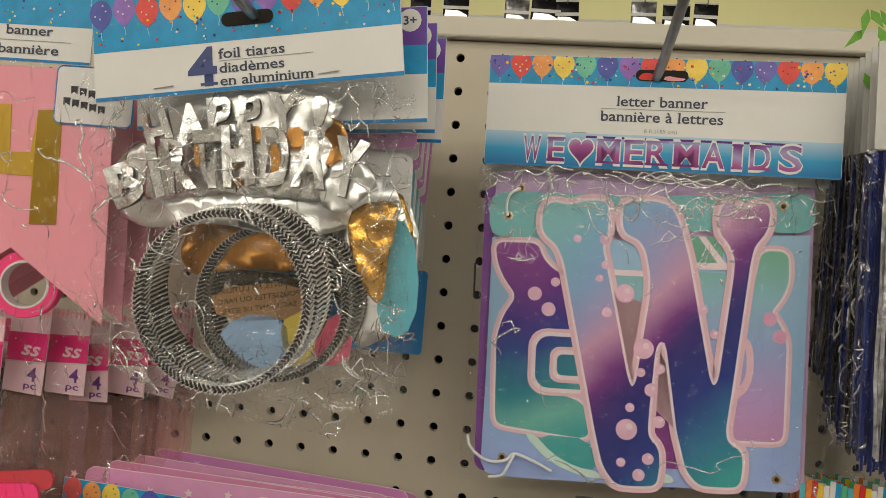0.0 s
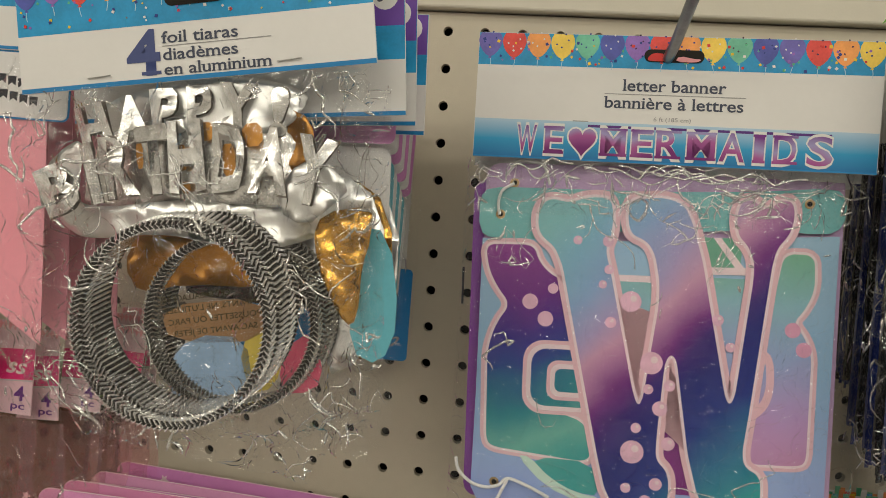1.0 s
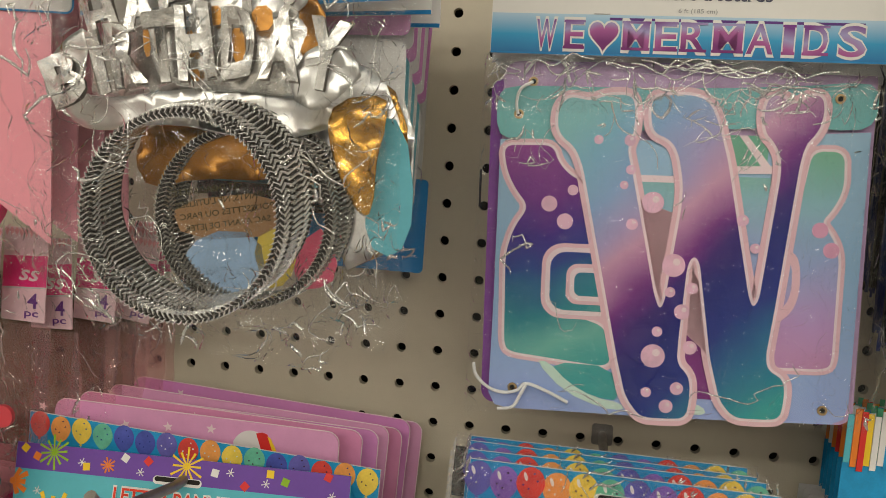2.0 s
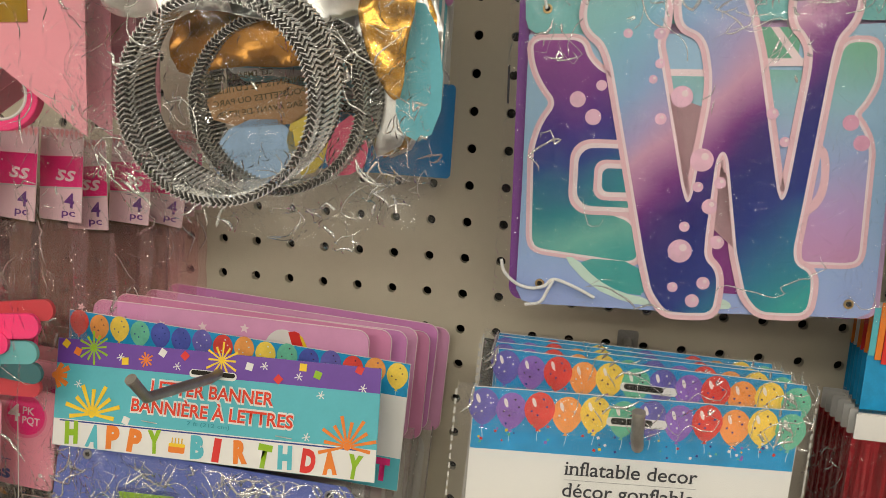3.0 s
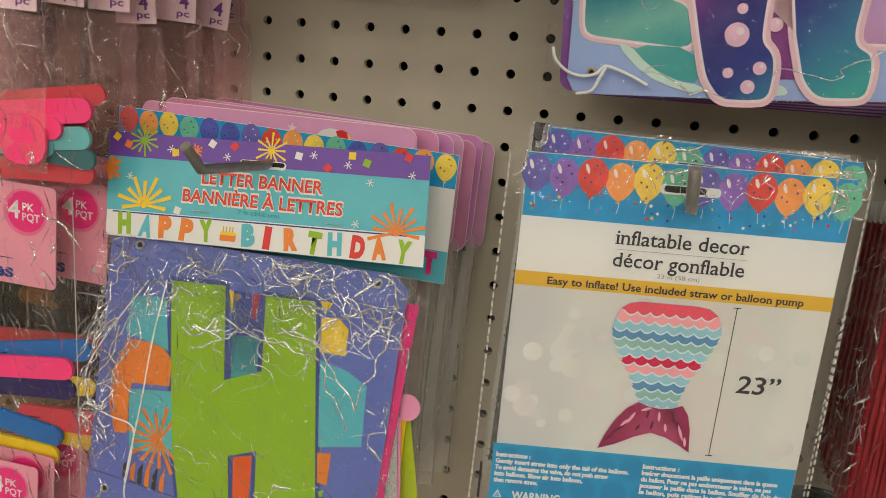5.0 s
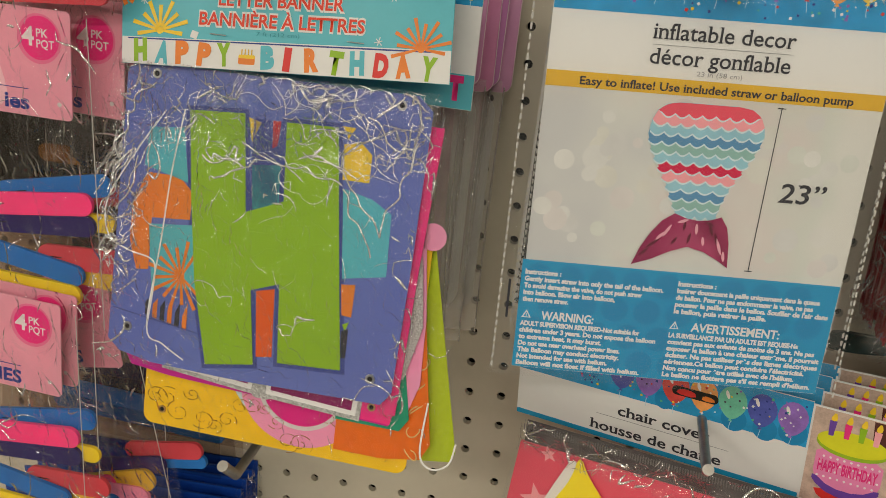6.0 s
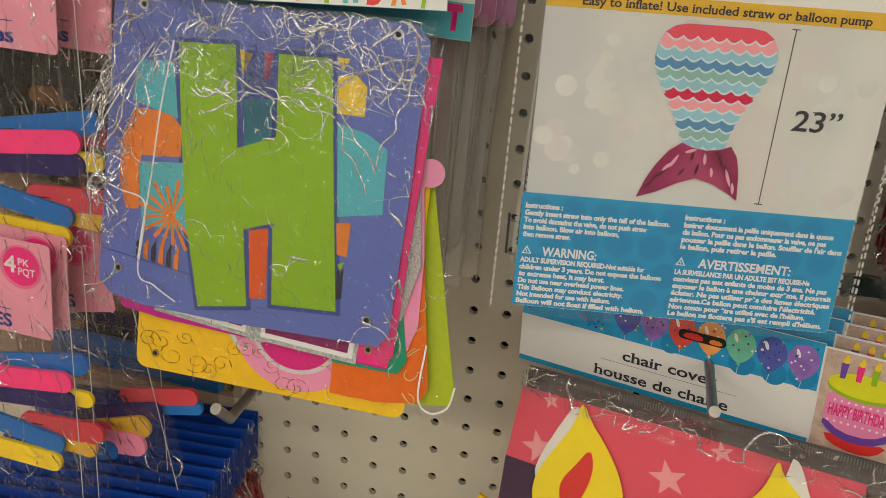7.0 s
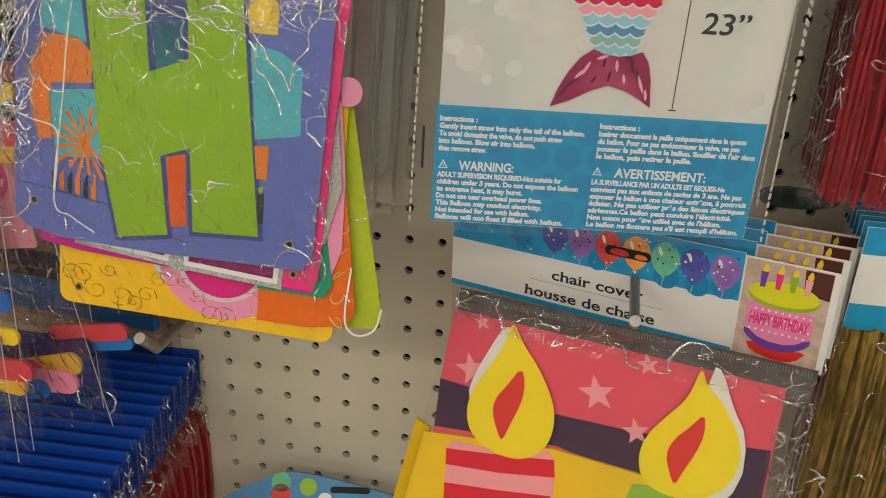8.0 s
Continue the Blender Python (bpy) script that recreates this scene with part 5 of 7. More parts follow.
def file_pack(m, i, full, text, tail):
    """Pink header card with a round 4 pk badge over a clear bag of coloured foam sticks."""
    ob = thing("nail_file_pack", m, "pink card marked 4 PK PQT over clear bag of coloured sticks", "nail files", "nail file packs")
    c = flat("card", rect(-74, 0, 0, 62, 3), ROSE, ob, 0, 0.7)
    flat("pale_print", smooth([(-74, 4), (-40, 2), (-46, 30), (-60, 44), (-74, 46)], 2), mat("pale_rose_print", (0.84, 0.50, 0.56), 0.45, var=0.04), c, 0.12, 0.1)
    flat("badge_rim", disc(-20, 45, 14.2, 28), mat("rose_print", (0.76, 0.18, 0.32), 0.4), c, 0.15, 0.1)
    b = flat("badge", disc(-19.5, 45.5, 12.4, 28), HOTPINK, c, 0.28, 0.1, "hot pink round badge")
    words("4", -31, 41, 8, PAPER, b, 0.45, 10.5, 0.02)
    words("PK", -21.5, 46.2, 7.6, PAPER, b, 0.45, 4.6, 0.015)
    words("PQT", -21.5, 40.2, 11.4, PAPER, b, 0.45, 4.6, 0.015)
    flat("rule", rect(-60, 15.4, -28, 15.9), NAVYP, c, 0.25, 0.1)
    words(text, -29 - 2 * len(text) - 9, 3.8, 2.4 * len(text) + 9, NAVYP, c, 0.3, 8.5, 0.03)
    for u, v in ((-8, 9), (-58, 53)):
        flat("hole_rim", disc(u, v, 1.4, 12), GREYCARD, c, 0.3, 0.1)
    if full:
        rows = [(12, -48, 84, 14, 8, NEON, 3.0), (13, -62, 84, 13, 6, FOAMNAVY, 2.2), (24, -60, 60, 11, 2, FOAMYEL, -1.0), (4, -97, 90, 13, -8, FOAMBLUE, 1.5), (3, -109, 86, 14, -1, FOAMYEL, 3.2), (30, -84, 60, 15, 4, FOAMRED, -2.2), (20, -36, 80, 14, 12, FOAMBLUE, -3.0), (24, -98, 70, 12, -3, MUSTARD, -3.5)]
        for u, v, ln, h, tn, mt, fr in rows:
            foam_stick("foam_stick", u, v + tail, ln, h, tn, mt, ob, fr - 2)
    film("bag_film", [(-76, -128), (30, -128), (16, 64), (-76, 66)], CLEARV if i in (0, 7) else ROSY, ob, 3.5, 3.6, 22, 2.0, 3.3 * i, label="clear crinkled bag")
    wire("bag_seam", [(13 * MM, -0.004, 60 * MM), (21 * MM, -0.004, -126 * MM)], 0.0003, mat("seam_plastic", (0.5, 0.48, 0.46), 0.3), ob, "stamped bag seam")
    return ob


# upper row
for i, (x, y, z, r) in enumerate(((-0.2412, -0.166, 1.3114, 3), (-0.2225, -0.143, 1.3105, 4), (-0.213, -0.123, 1.3095, 5), (-0.211, -0.100, 1.312, 4), (-0.211, -0.075, 1.312, 4))):
    file_pack(at(x, y, z, 0, 0, r), i, i == 0, "ies", 0)
# lower row
for i, (x, y, z, r) in enumerate(((-0.2511, -0.183, 1.1408, 4), (-0.2460, -0.174, 1.1440, 4), (-0.2275, -0.152, 1.1510, -8), (-0.231, -0.122, 1.147, 2))):
    file_pack(at(x, y, z, 0, 0, r), i + 7, i == 0, "IES", 22)
# stray sticks of the packs hung deeper, above and below
deep = thing("nail_file_pack", at(-0.2090, -0.152, 1.069, -4, 0, -3), "clear bag of pink, yellow and blue foam sticks", "nail files", "nail file packs")
for u, v, ln, h, tn, mt, fr in ((0, 3, 60, 16, 14, MUSTARD, 1.0), (-4, -12, 50, 17, 2, mat("bubblegum_foam", (0.85, 0.30, 0.46), 0.6, var=0.05), 2.5), (-26, -18, 60, 14, 12, FOAMBLUE, 3.0), (-30, -4, 60, 13, 14, NEON, 1.5), (8, 14, 70, 12, 10, FOAMNAVY, -1.5), (34, 26, 60, 12, 8, FOAMRED, -6.0), (36, 18, 60, 10, 8, FOAMBLUE, -7.0)):
    foam_stick("foam_stick", u, v, ln, h, tn, mt, deep, fr, False)
film("bag_film", [(-60, -44), (24, -34), (6, 44), (-60, 50)], CLEARV, deep, 6.0, 2.4, 14, 2.0, 6.1, label="clear crinkled bag")
top_files = thing("nail_file_pack", at(-0.2110, -0.168, 1.418, 0, 0, 1), "clear bag of pink and teal foam sticks", "nail files", "nail file packs")
for u, v, ln, h, tn, mt, fr in ((0, 3, 80, 14, 7, NEON, 3.0), (-18, -9, 70, 13, 3, NEON, 4.0), (-2, -13, 60, 13, 6, FOAMTEAL, 1.5), (-24, -20, 60, 12, 2, FOAMTEAL, 2.5), (6, 12, 70, 12, 9, FOAMRED, -1.0), (0, -26, 70, 12, -4, mat("dark_teal_foam", (0.05, 0.16, 0.18), 0.6), 0.5), (-2, -34, 80, 12, 2, FOAMRED, -1.5)):
    foam_stick("foam_stick", u, v, ln, h, tn, mt, top_files, fr, False)
film("bag_film", [(-70, -46), (14, -44), (12, 86), (-70, 90)], CLEARV, top_files, 6.0, 2.2, 16, 2.4, 2.7, label="clear crinkled bag")

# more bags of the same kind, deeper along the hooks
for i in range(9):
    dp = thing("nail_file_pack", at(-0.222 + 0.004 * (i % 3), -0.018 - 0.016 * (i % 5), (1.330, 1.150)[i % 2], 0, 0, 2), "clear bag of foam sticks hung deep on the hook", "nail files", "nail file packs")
    # film tint carries the shade; these bags cast no shadow
    film("bag_film", [(-200, -130), (22, -128), (14, 150), (-200, 150)], UMBER, dp, 2.0, 2.5, 24, 4.0, 2.1 * i, label="clear bag tinted dark for shade")
    foam_stick("foam_stick", 12, -60 - 6 * i, 150, 13, 4 - 2 * (i % 4), (FOAMRED, FOAMNAVY, MUSTARD, FOAMBLUE)[i % 4], dp, 0, False)
# ---- orchid header packs behind the birthday banner ----
for i in range(7):
    y = -0.022 - 0.0135 * i
    ob = thing("orchid_header_pack", at((-0.004, -0.010, -0.013, -0.019, -0.023, -0.030, -0.041)[i], y, 1.404 + (0.0, 0.005, 0.003, 0.008, 0.009, 0.012, 0.014)[i], 0, 0, 3.0 - 0.3 * i + 0.9 * (i % 2)), "orchid pink header card with stars over a clear bag", "header card", "orchid packs")
    c = flat("card", rect(-196 + 3 * i, -74, 0, 0, 7), (mat("light_orchid_card", (0.74, 0.36, 0.60), 0.42, var=0.06), ORCHID, mat("rosy_orchid_card", (0.72, 0.28, 0.50), 0.42, var=0.06))[i % 3], ob, 0, 0.9)
    flat("cut_edge", grow(rect(-196 + 3 * i, -74, 0, 0, 7), 0.45), WHITEPINK, c, -0.9, 0.4, "pale cut card edge")
    for k in range(6):
        flat("star_print", [(-186 + 27 * k + (3.2 if j % 2 == 0 else 1.4) * math.cos(j * math.pi / 5 + k), -6 - (k * 7 + i * 3) % 9 + (3.2 if j % 2 == 0 else 1.4) * math.sin(j * math.pi / 5 + k)) for j in range(10)], WHITEPINK, c, 0.15, 0.1)
    if i == 6:
        u = flat("unicorn_print", smooth([(-66, -16), (-60, -6), (-50, -4), (-44, -10), (-46, -17)], 2), PAPER, c, 0.2, 0.1)
        flats("mane_print", [[(-50, -6), (-46, -5), (-42, -16), (-46, -17)], [(-46, -5), (-43, -6), (-39, -17), (-42, -16)]], RED, c, 0.32, 0.1)
        flat("mane_print", [(-43, -7), (-41, -8), (-36, -17), (-39, -17)], YELLOW, c, 0.34, 0.1)
    film("bag_film", [(-186, -250), (-4, -250), (-4, -66), (-190, -66)], MILKY, ob, 1.0, 1.6, 26, 5.0, 4.0 + i, label="clear hanging bag")
    # welded edge drawn in the glint-white fold film to look bright
    wire("bag_seam", [(-4 * MM, -0.002, -70 * MM), (-5 * MM, -0.003, -160 * MM), (-3.5 * MM, -0.002, -250 * MM)], 0.0005, FOLD, ob, "welded bag edge", 1)
    flat("bag_content", rect(-178, -236 + 4 * i, -9, -76, 14), (GREYCARD, mat("dusty_rose_fabric", (0.52, 0.40, 0.42), 0.8, var=0.2, scale=60), GREYCARD)[i % 3], ob, -2.0, 1.2, "pale folded contents")

# ---- balloon header just behind the birthday header ----
bh = thing("banner_header", at(-0.2215, -0.1245, 1.4195, -1, 0, 3.0, 0.98), "blue balloon header card behind the birthday header", "header card", "banner headers")
c = flat("card", rect(0, -78, 216, 0), PAPER, bh, 0, 0.9)
flat("balloon_band", rect(0.2, -20, 215.8, -0.2), BLUE, c, 0.15, 0.15, "blue band with balloons")
balloon_row(c, 7, 209, -7, 6.4, 0.3, [RED, ORANGE, YELLOW, GREEN, NAVYP, NAVYP, VIOLETB, RED, ORANGE, YELLOW, GREEN, NAVYP, VIOLETB, RED, ORANGE, YELLOW], -1)
flat("blue_foot", rect(0.2, -77.8, 215.8, -58), TEAL, c, 0.15, 0.15)
words("T", 201, -72, 9, HOTPINK, c, 0.3, 12, 0.08)

# ---- happy birthday letter banner pack ----
HBH = at(-0.2194, -0.1393, 1.4059, -1.5, -15, -0.9, 0.984)


def birthday_header(m):
    ob = thing("birthday_header", m, "turquoise and violet header reading letter banner happy birthday", "header card", "banner headers")
    c = flat("card", [(0, 0), (199.5, 0), (201.5, -62.4), (5, -62.4)], TEAL, ob, 0, 0.9)
    flat("violet_band", [(0.2, 0), (199.3, 0), (199.8, -13.8), (1.4, -14.6)], PURPLE, c, 0.15, 0.15, "violet band")
    flat("white_band", [(4, -47), (200.8, -44.6), (201.4, -62.3), (5.2, -62.3)], PAPER, c, 0.15, 0.15, "white band")
    s = burst(c, 24, -4, 0.9, 10, 12, LIME, 0.35, 8, 360, 1.1)
    burst(c, 105, -4, 0.9, 10.5, 12, YELLOW, 0.35, 0, 360, 1.1)
    burst(c, 58, -8, 0.8, 4.6, 10, ORANGE, 0.35, 0, 360, 0.9)
    burst(c, 28, -42.5, 2.2, 18, 9, YELLOW, 0.35, -6, 196, 2.1)
    burst(c, 184, -44.5, 2.2, 17, 10, ORANGE, 0.35, -8, 205, 1.7)
    burst(c, -1 + 2, -22, 2, 10, 5, ORANGE, 0.35, -60, 120, 2.6)
    for u, v in ((42, -8), (78, -10), (131, -5), (152, -9), (166, -18), (17, -26), (190, -12), (160, -42)):
        burst(c, u, v, 0.2, 2.6, 6, PAPER, 0.4, 15, 360, 0.5, "snowflake_print")
    for u, v, a, mt in ((14, -7, 0.4, ORANGE), (6, -3, 0.2, YELLOW), (45, -10, 0.9, YELLOW), (68, -3, 0.3, PAPER), (82, -3.5, 0.1, RED), (122, -6, 0.6, PAPER), (140, -11.5, 0.1, RED), (154, -3.5, 0.78, YELLOW), (163, -7, 0.5, LIME), (187, -2, 0.4, RED), (50, -44, 0.5, PAPER)):
        flat("confetti", [(u + 3.0 * math.cos(a + k * 1.571), v + 3.0 * math.sin(a + k * 1.571)) for k in range(4)], mt, c, 0.45, 0.1)
    for text, u, v, w, h in (("LETTER BANNER", 63.6, -26.6, 75, 7.2), ("BANNIÈRE À LETTRES", 52.5, -38.0, 99, 7.2)):
        words(text, u - 0.6, v - 0.6, w + 1.2, PAPER, c, 0.42, h + 1.2, 0.06)
        words(text, u, v, w, mat("tomato_print", (0.72, 0.05, 0.02), 0.4, var=0.05), c, 0.55, h, 0.02)
    words("7 ft (212 cm)", 88, -42.6, 26, mat("deep_teal_ink", (0.03, 0.28, 0.34), 0.4), c, 0.4, 2.2)
    flat("cord_print", [(8, -47.4), (194, -45.4), (194, -46.2), (8, -48.2)], NAVYP, c, 0.32, 0.1)
    cols = [LIME, TEAL, ORANGE, ORANGE, LIME, None, TEAL, RED, ORANGE, LIME, TEAL, RED, ORANGE, LIME]
    for i, (ch, mt) in enumerate(zip("HAPPY*BIRTHDAY", cols)):
        u = 13 + 13.2 * i
        if ch == "*":
            flat("cake_print", rect(u - 0.5, -59, u + 9.5, -54.5, 1), ORANGE, c, 0.4, 0.1)
            flat("cake_print", rect(u - 0.5, -55.6, u + 9.5, -53.6, 0.8), YELLOW, c, 0.5, 0.1)
            flats("candle_print", [rect(u + 1 + 2 * k, -53.6, u + 1.7 + 2 * k, -50.5) for k in range(4)], MUSTARD, c, 0.5, 0.1)
        else:
            words(ch, u, -60.2, 4.4 if ch == "I" else 8.4, mt, c, 0.4, 11.4, 0.07, turn=(6, -5, 4, -3)[i % 4])
    flat("hang_slot_card", rect(86, -15.2, 115, -10.6, 2.2), PAPER, c, 0.5, 0.1)
    flat("hang_slot", rect(87, -13.6, 114, -11, 1.3), DARK, c, 0.62, 0.1)
    for u in (60, 142):
        wire("staple", [(u * MM, -0.0008, -43 * MM), ((u + 10) * MM, -0.0012, -43.6 * MM)], 0.0003, NICKEL, c)
    return ob


birthday_header(HBH)

HC = at(-0.2204, -0.1774, 1.1782, 0, -9, 2.1, 0.976)
H_PTS = [(44, 152), (78.5, 154), (84, 97), (107, 106.5), (104.5, 152), (135.5, 153), (142.6, 91), (151.8, 12.5), (112.5, 9.8), (109.2, 57.5), (91.5, 51), (97.2, 6), (66.5, 0.6), (55, 51), (49, 100)]


def birthday_cards(m):
    ob = thing("letter_banner_pack", m, "clear bag of periwinkle birthday letter cards with a green H", "party banner", "letter banner packs")
    c = flat("front_card", [(2, 172), (8, 176), (180, 176), (189, 168), (187, 80), (184, 4), (178, -4), (150, -4.5), (80, -6), (30, -5), (8, -1), (0, 6), (1, 80)], PERI, ob, 0, 1.0, "periwinkle blue letter card")
    flat("dark_gap", grow(H_PTS, 2.6), PERIDARK, c, 0.25, 0.2)
    for pts, mt in (([(19, 139), (41, 141), (46, 109), (17, 116)], TEAL), (smooth([(19, 112), (40, 112), (49, 104), (49, 87), (24, 85), (24, 53), (16, 52), (10.5, 70), (11, 92)], 0), ORANGE), ([(22.5, 81), (52, 84), (56, 45), (27, 43)], TEAL), ([(84, 152), (104, 152), (108, 103), (86, 96)], PERIDARK), ([(85.5, 125), (103, 127), (104, 105), (88, 99)], TEAL), ([(81, 152), (89, 150), (84, 138)], YELLOW), ([(96, 152), (101, 152), (100, 138), (97, 136)], RED), ([(95, 51), (106.5, 54), (108.5, 12.5), (98.5, 11)], mat("vermilion_print", (0.78, 0.11, 0.015), 0.4, var=0.05)), ([(138, 154), (146, 154), (142, 147)], YELLOW), ([(140, 144), (150, 146), (157, 140), (157, 124), (141, 124)], YELLOW), ([(142, 119), (160, 115), (172, 108), (173, 72), (147, 67)], TEAL), ([(147, 63.5), (155.5, 64.5), (155, 45), (149, 45.5)], ORANGE), ([(150, 40), (154, 42), (152, 36)], LIME)):
        flat("colour_print", pts, mt, c, 0.42, 0.15)
    burst(c, 46, 52, 2.4, 22, 13, ORANGE, 0.6, 60, 260, 2.0)
    for k in range(6):
        flat("cut_gap", [(24 + 5 * k, 33 - k), (27 + 5 * k, 36), (27 + 5 * k, 24 - k), (24 + 5 * k, 25 - k)], (INK, ORANGE)[k % 2], c, 0.5, 0.1)
    flat("cut_gap", [(150, 36), (154, 38), (154, 20), (151, 20)], INK, c, 0.5, 0.1)
    wire("crease", [(0.002, -0.0006, 0.026), (0.060, -0.0012, 0.019)], 0.0003, PERIDARK, c)
    flat("letter_print", smooth(H_PTS, 0), LIME, c, 0.85, 0.4, "large lime green H")
    for u, v in ((21, 170.4), (171, 169.6), (12.8, 15.3), (170.4, 10.5)):
        eyelet(u, v, ob, 0.3, NICKEL, 3.0)
    wire("string", bend([(0.0300, -0.003, 0.150), (0.010, -0.005, 0.118), (-0.003, -0.006, 0.091), (0.000, -0.006, 0.071), (0.014, -0.006, 0.064), (0.030, -0.006, 0.060), (0.0315, -0.006, 0.045), (0.029, -0.006, 0.019)]), 0.00045, COTTON, ob, "white cotton string")
    wire("string", bend([(0.042, -0.003, 0.152), (0.0375, -0.005, 0.115), (0.0345, -0.006, 0.075), (0.029, -0.006, 0.019), (0.040, -0.006, 0.010), (0.054, -0.005, 0.002)]), 0.00045, COTTON, ob, "white cotton string")
    film("bag_film", [(-8, -4), (188, -8), (194, 178), (2, 176)], CLEAR, ob, 7.0, 3.2, 22, 1.4, 2.9, lambda s, t: 0.1 + 1.7 * max(0, (t - 0.5) / 0.5) + 0.9 * max(0, (0.12 - s) / 0.12), label="clear crinkled bag")
    film("bag_gather", [(-6, 132), (190, 132), (194, 178), (0, 177)], CLEAR, ob, 11.0, 7.0, 18, 1.1, 7.9, None, 0.8, label="gathered clear bag mouth")
    cr = random.Random(23)
    for k in range(11):
        u, v = cr.uniform(4, 30), cr.uniform(118, 168)
        crease(ob, u, v, u - cr.uniform(6, 20), v - cr.uniform(18, 45), 4, 12, k, cr.choice((0.3, 0.4, 0.55)))
    for k in range(11):
        u, v = cr.uniform(40, 170), cr.uniform(132, 174)
        crease(ob, u, v, u + cr.uniform(10, 40), v - cr.uniform(-4, 26), 5, 13, k + 30, cr.choice((0.3, 0.45, 0.6)))
    for k, (u0, v0, u1, v1) in enumerate(((140, 132, 170, 96), (170, 96, 186, 150), (60, 128, 86, 124), (112, 128, 145, 122), (146, 120, 166, 84), (84, 138, 112, 128))):
        crease(ob, u0, v0, u1, v1, 4, 13, k + 60, 0.55)
    film("bag_side", [(-10, 30), (14, 30), (30, 150), (-6, 120)], CLEAR, ob, 9.0, 6.0, 14, 1.1, 12.9, None, 1.5, label="creased bag side")
    return ob


birthday_cards(HC)
# letter cards that hang behind and below the H
fan = thing("letter_banner_pack", HC @ pose(0, 0.005, 0), "magenta and yellow glitter letter cards in clear bags", "party banner", "letter banner packs")
mg = flat("magenta_card", [(10, 60), (8, 0), (14, -10), (40, -13), (183, -18), (187, -4), (189, 60), (193, 136), (150, 140), (40, 100)], MAGENTA, fan, 0, 0.9, "magenta letter card")
flat("pink_corner", [(166, -16.4), (184, -17), (186.5, -3), (186, 20), (164, 20)], HOTPINK, mg, 0.2, 0.2)
for nm, mt, gw, fr in (("glitter_rim", GLITTER, 4.5, 0.5), ("white_rim", PAPER, 1.8, 0.8), ("lens", mat("deep_magenta_print", (0.22, 0.008, 0.10), 0.4), -1.2, 1.1)):
    for box in ([(40, 14), (40, -4.5), (94, -9.5), (97, 14)], [(108, 14), (107, -10.5), (161, -13.5), (163, 14)]):
        flat(nm, smooth(grow(box, gw), 0), mt, mg, fr, 0.3)
flat("glitter_rim", rect(96, -16, 109, -4, 3), GLITTER, mg, 0.45, 0.3)
eyelet(14, 1, fan, 0.3, EYELET), eyelet(172, -8, fan, 0.4, EYELET)
yl = thing("letter_banner_pack", HC @ pose(0, 0.010, 0, 0, 0, 0), "yellow glitter letter card in a clear bag", "party banner", "letter banner packs")
yc = flat("yellow_card", rect(22, -48, 196, 100, 7), mat("sunny_glitter_card", (0.82, 0.52, 0.015), 0.4, var=0.1, scale=80), yl, 0, 0.9, "yellow glitter letter card")
rnd = random.Random(5)
GOLDGLIT = mat("gold_glitter_line", (0.36, 0.20, 0.03), 0.4, 0.6, var=0.6, scale=900, bump=0.6, bscale=1500)
for k in range(20):
    u, v, r = 30 + 8.2 * k, -32 + rnd.uniform(-11, 11), rnd.uniform(5, 9)
    for q0 in range(0, 26, 4):
        wire("glitter_swirl", [((u + r * (1 - q / 34) * math.cos(q * 0.3 + k)) * MM, -0.0005, (v + 0.8 * r * (1 - q / 34) * math.sin(q * 0.3 + k)) * MM) for q in range(q0, q0 + 4)], rnd.uniform(0.00015, 0.0003), GOLDGLIT, yc, bevel=1)
eyelet(35, -37.5, yl, 0.3, EYELET)
arc = lambda r, n=28: [(126 + r * math.cos(math.pi * (1 + k / n)), -8 + 0.9 * r * math.sin(math.pi * (1 + k / n))) for k in range(n + 1)]
for r, mt, fr in ((40, mat("candy_pink_print", (0.78, 0.30, 0.48), 0.4, var=0.05), 0.3), (28, GREYCARD, 0.5), (25, mat("fuchsia_print", (0.66, 0.015, 0.22), 0.4, var=0.05), 0.7)):
    flat("arch_print", arc(r), mt, yc, fr, 0.2)
flat("corner_print", smooth([(78, -10), (92, -12), (100, -26), (92, -28)], 1), mat("ice_blue_print", (0.55, 0.70, 0.72), 0.4), yc, 0.25, 0.2)
film("bag_film", [(20, -52), (222, -42), (214, 60), (16, 60)], CLEARV, yl, 3.0, 1.4, 18, 3.0, 8.8, label="clear bag")
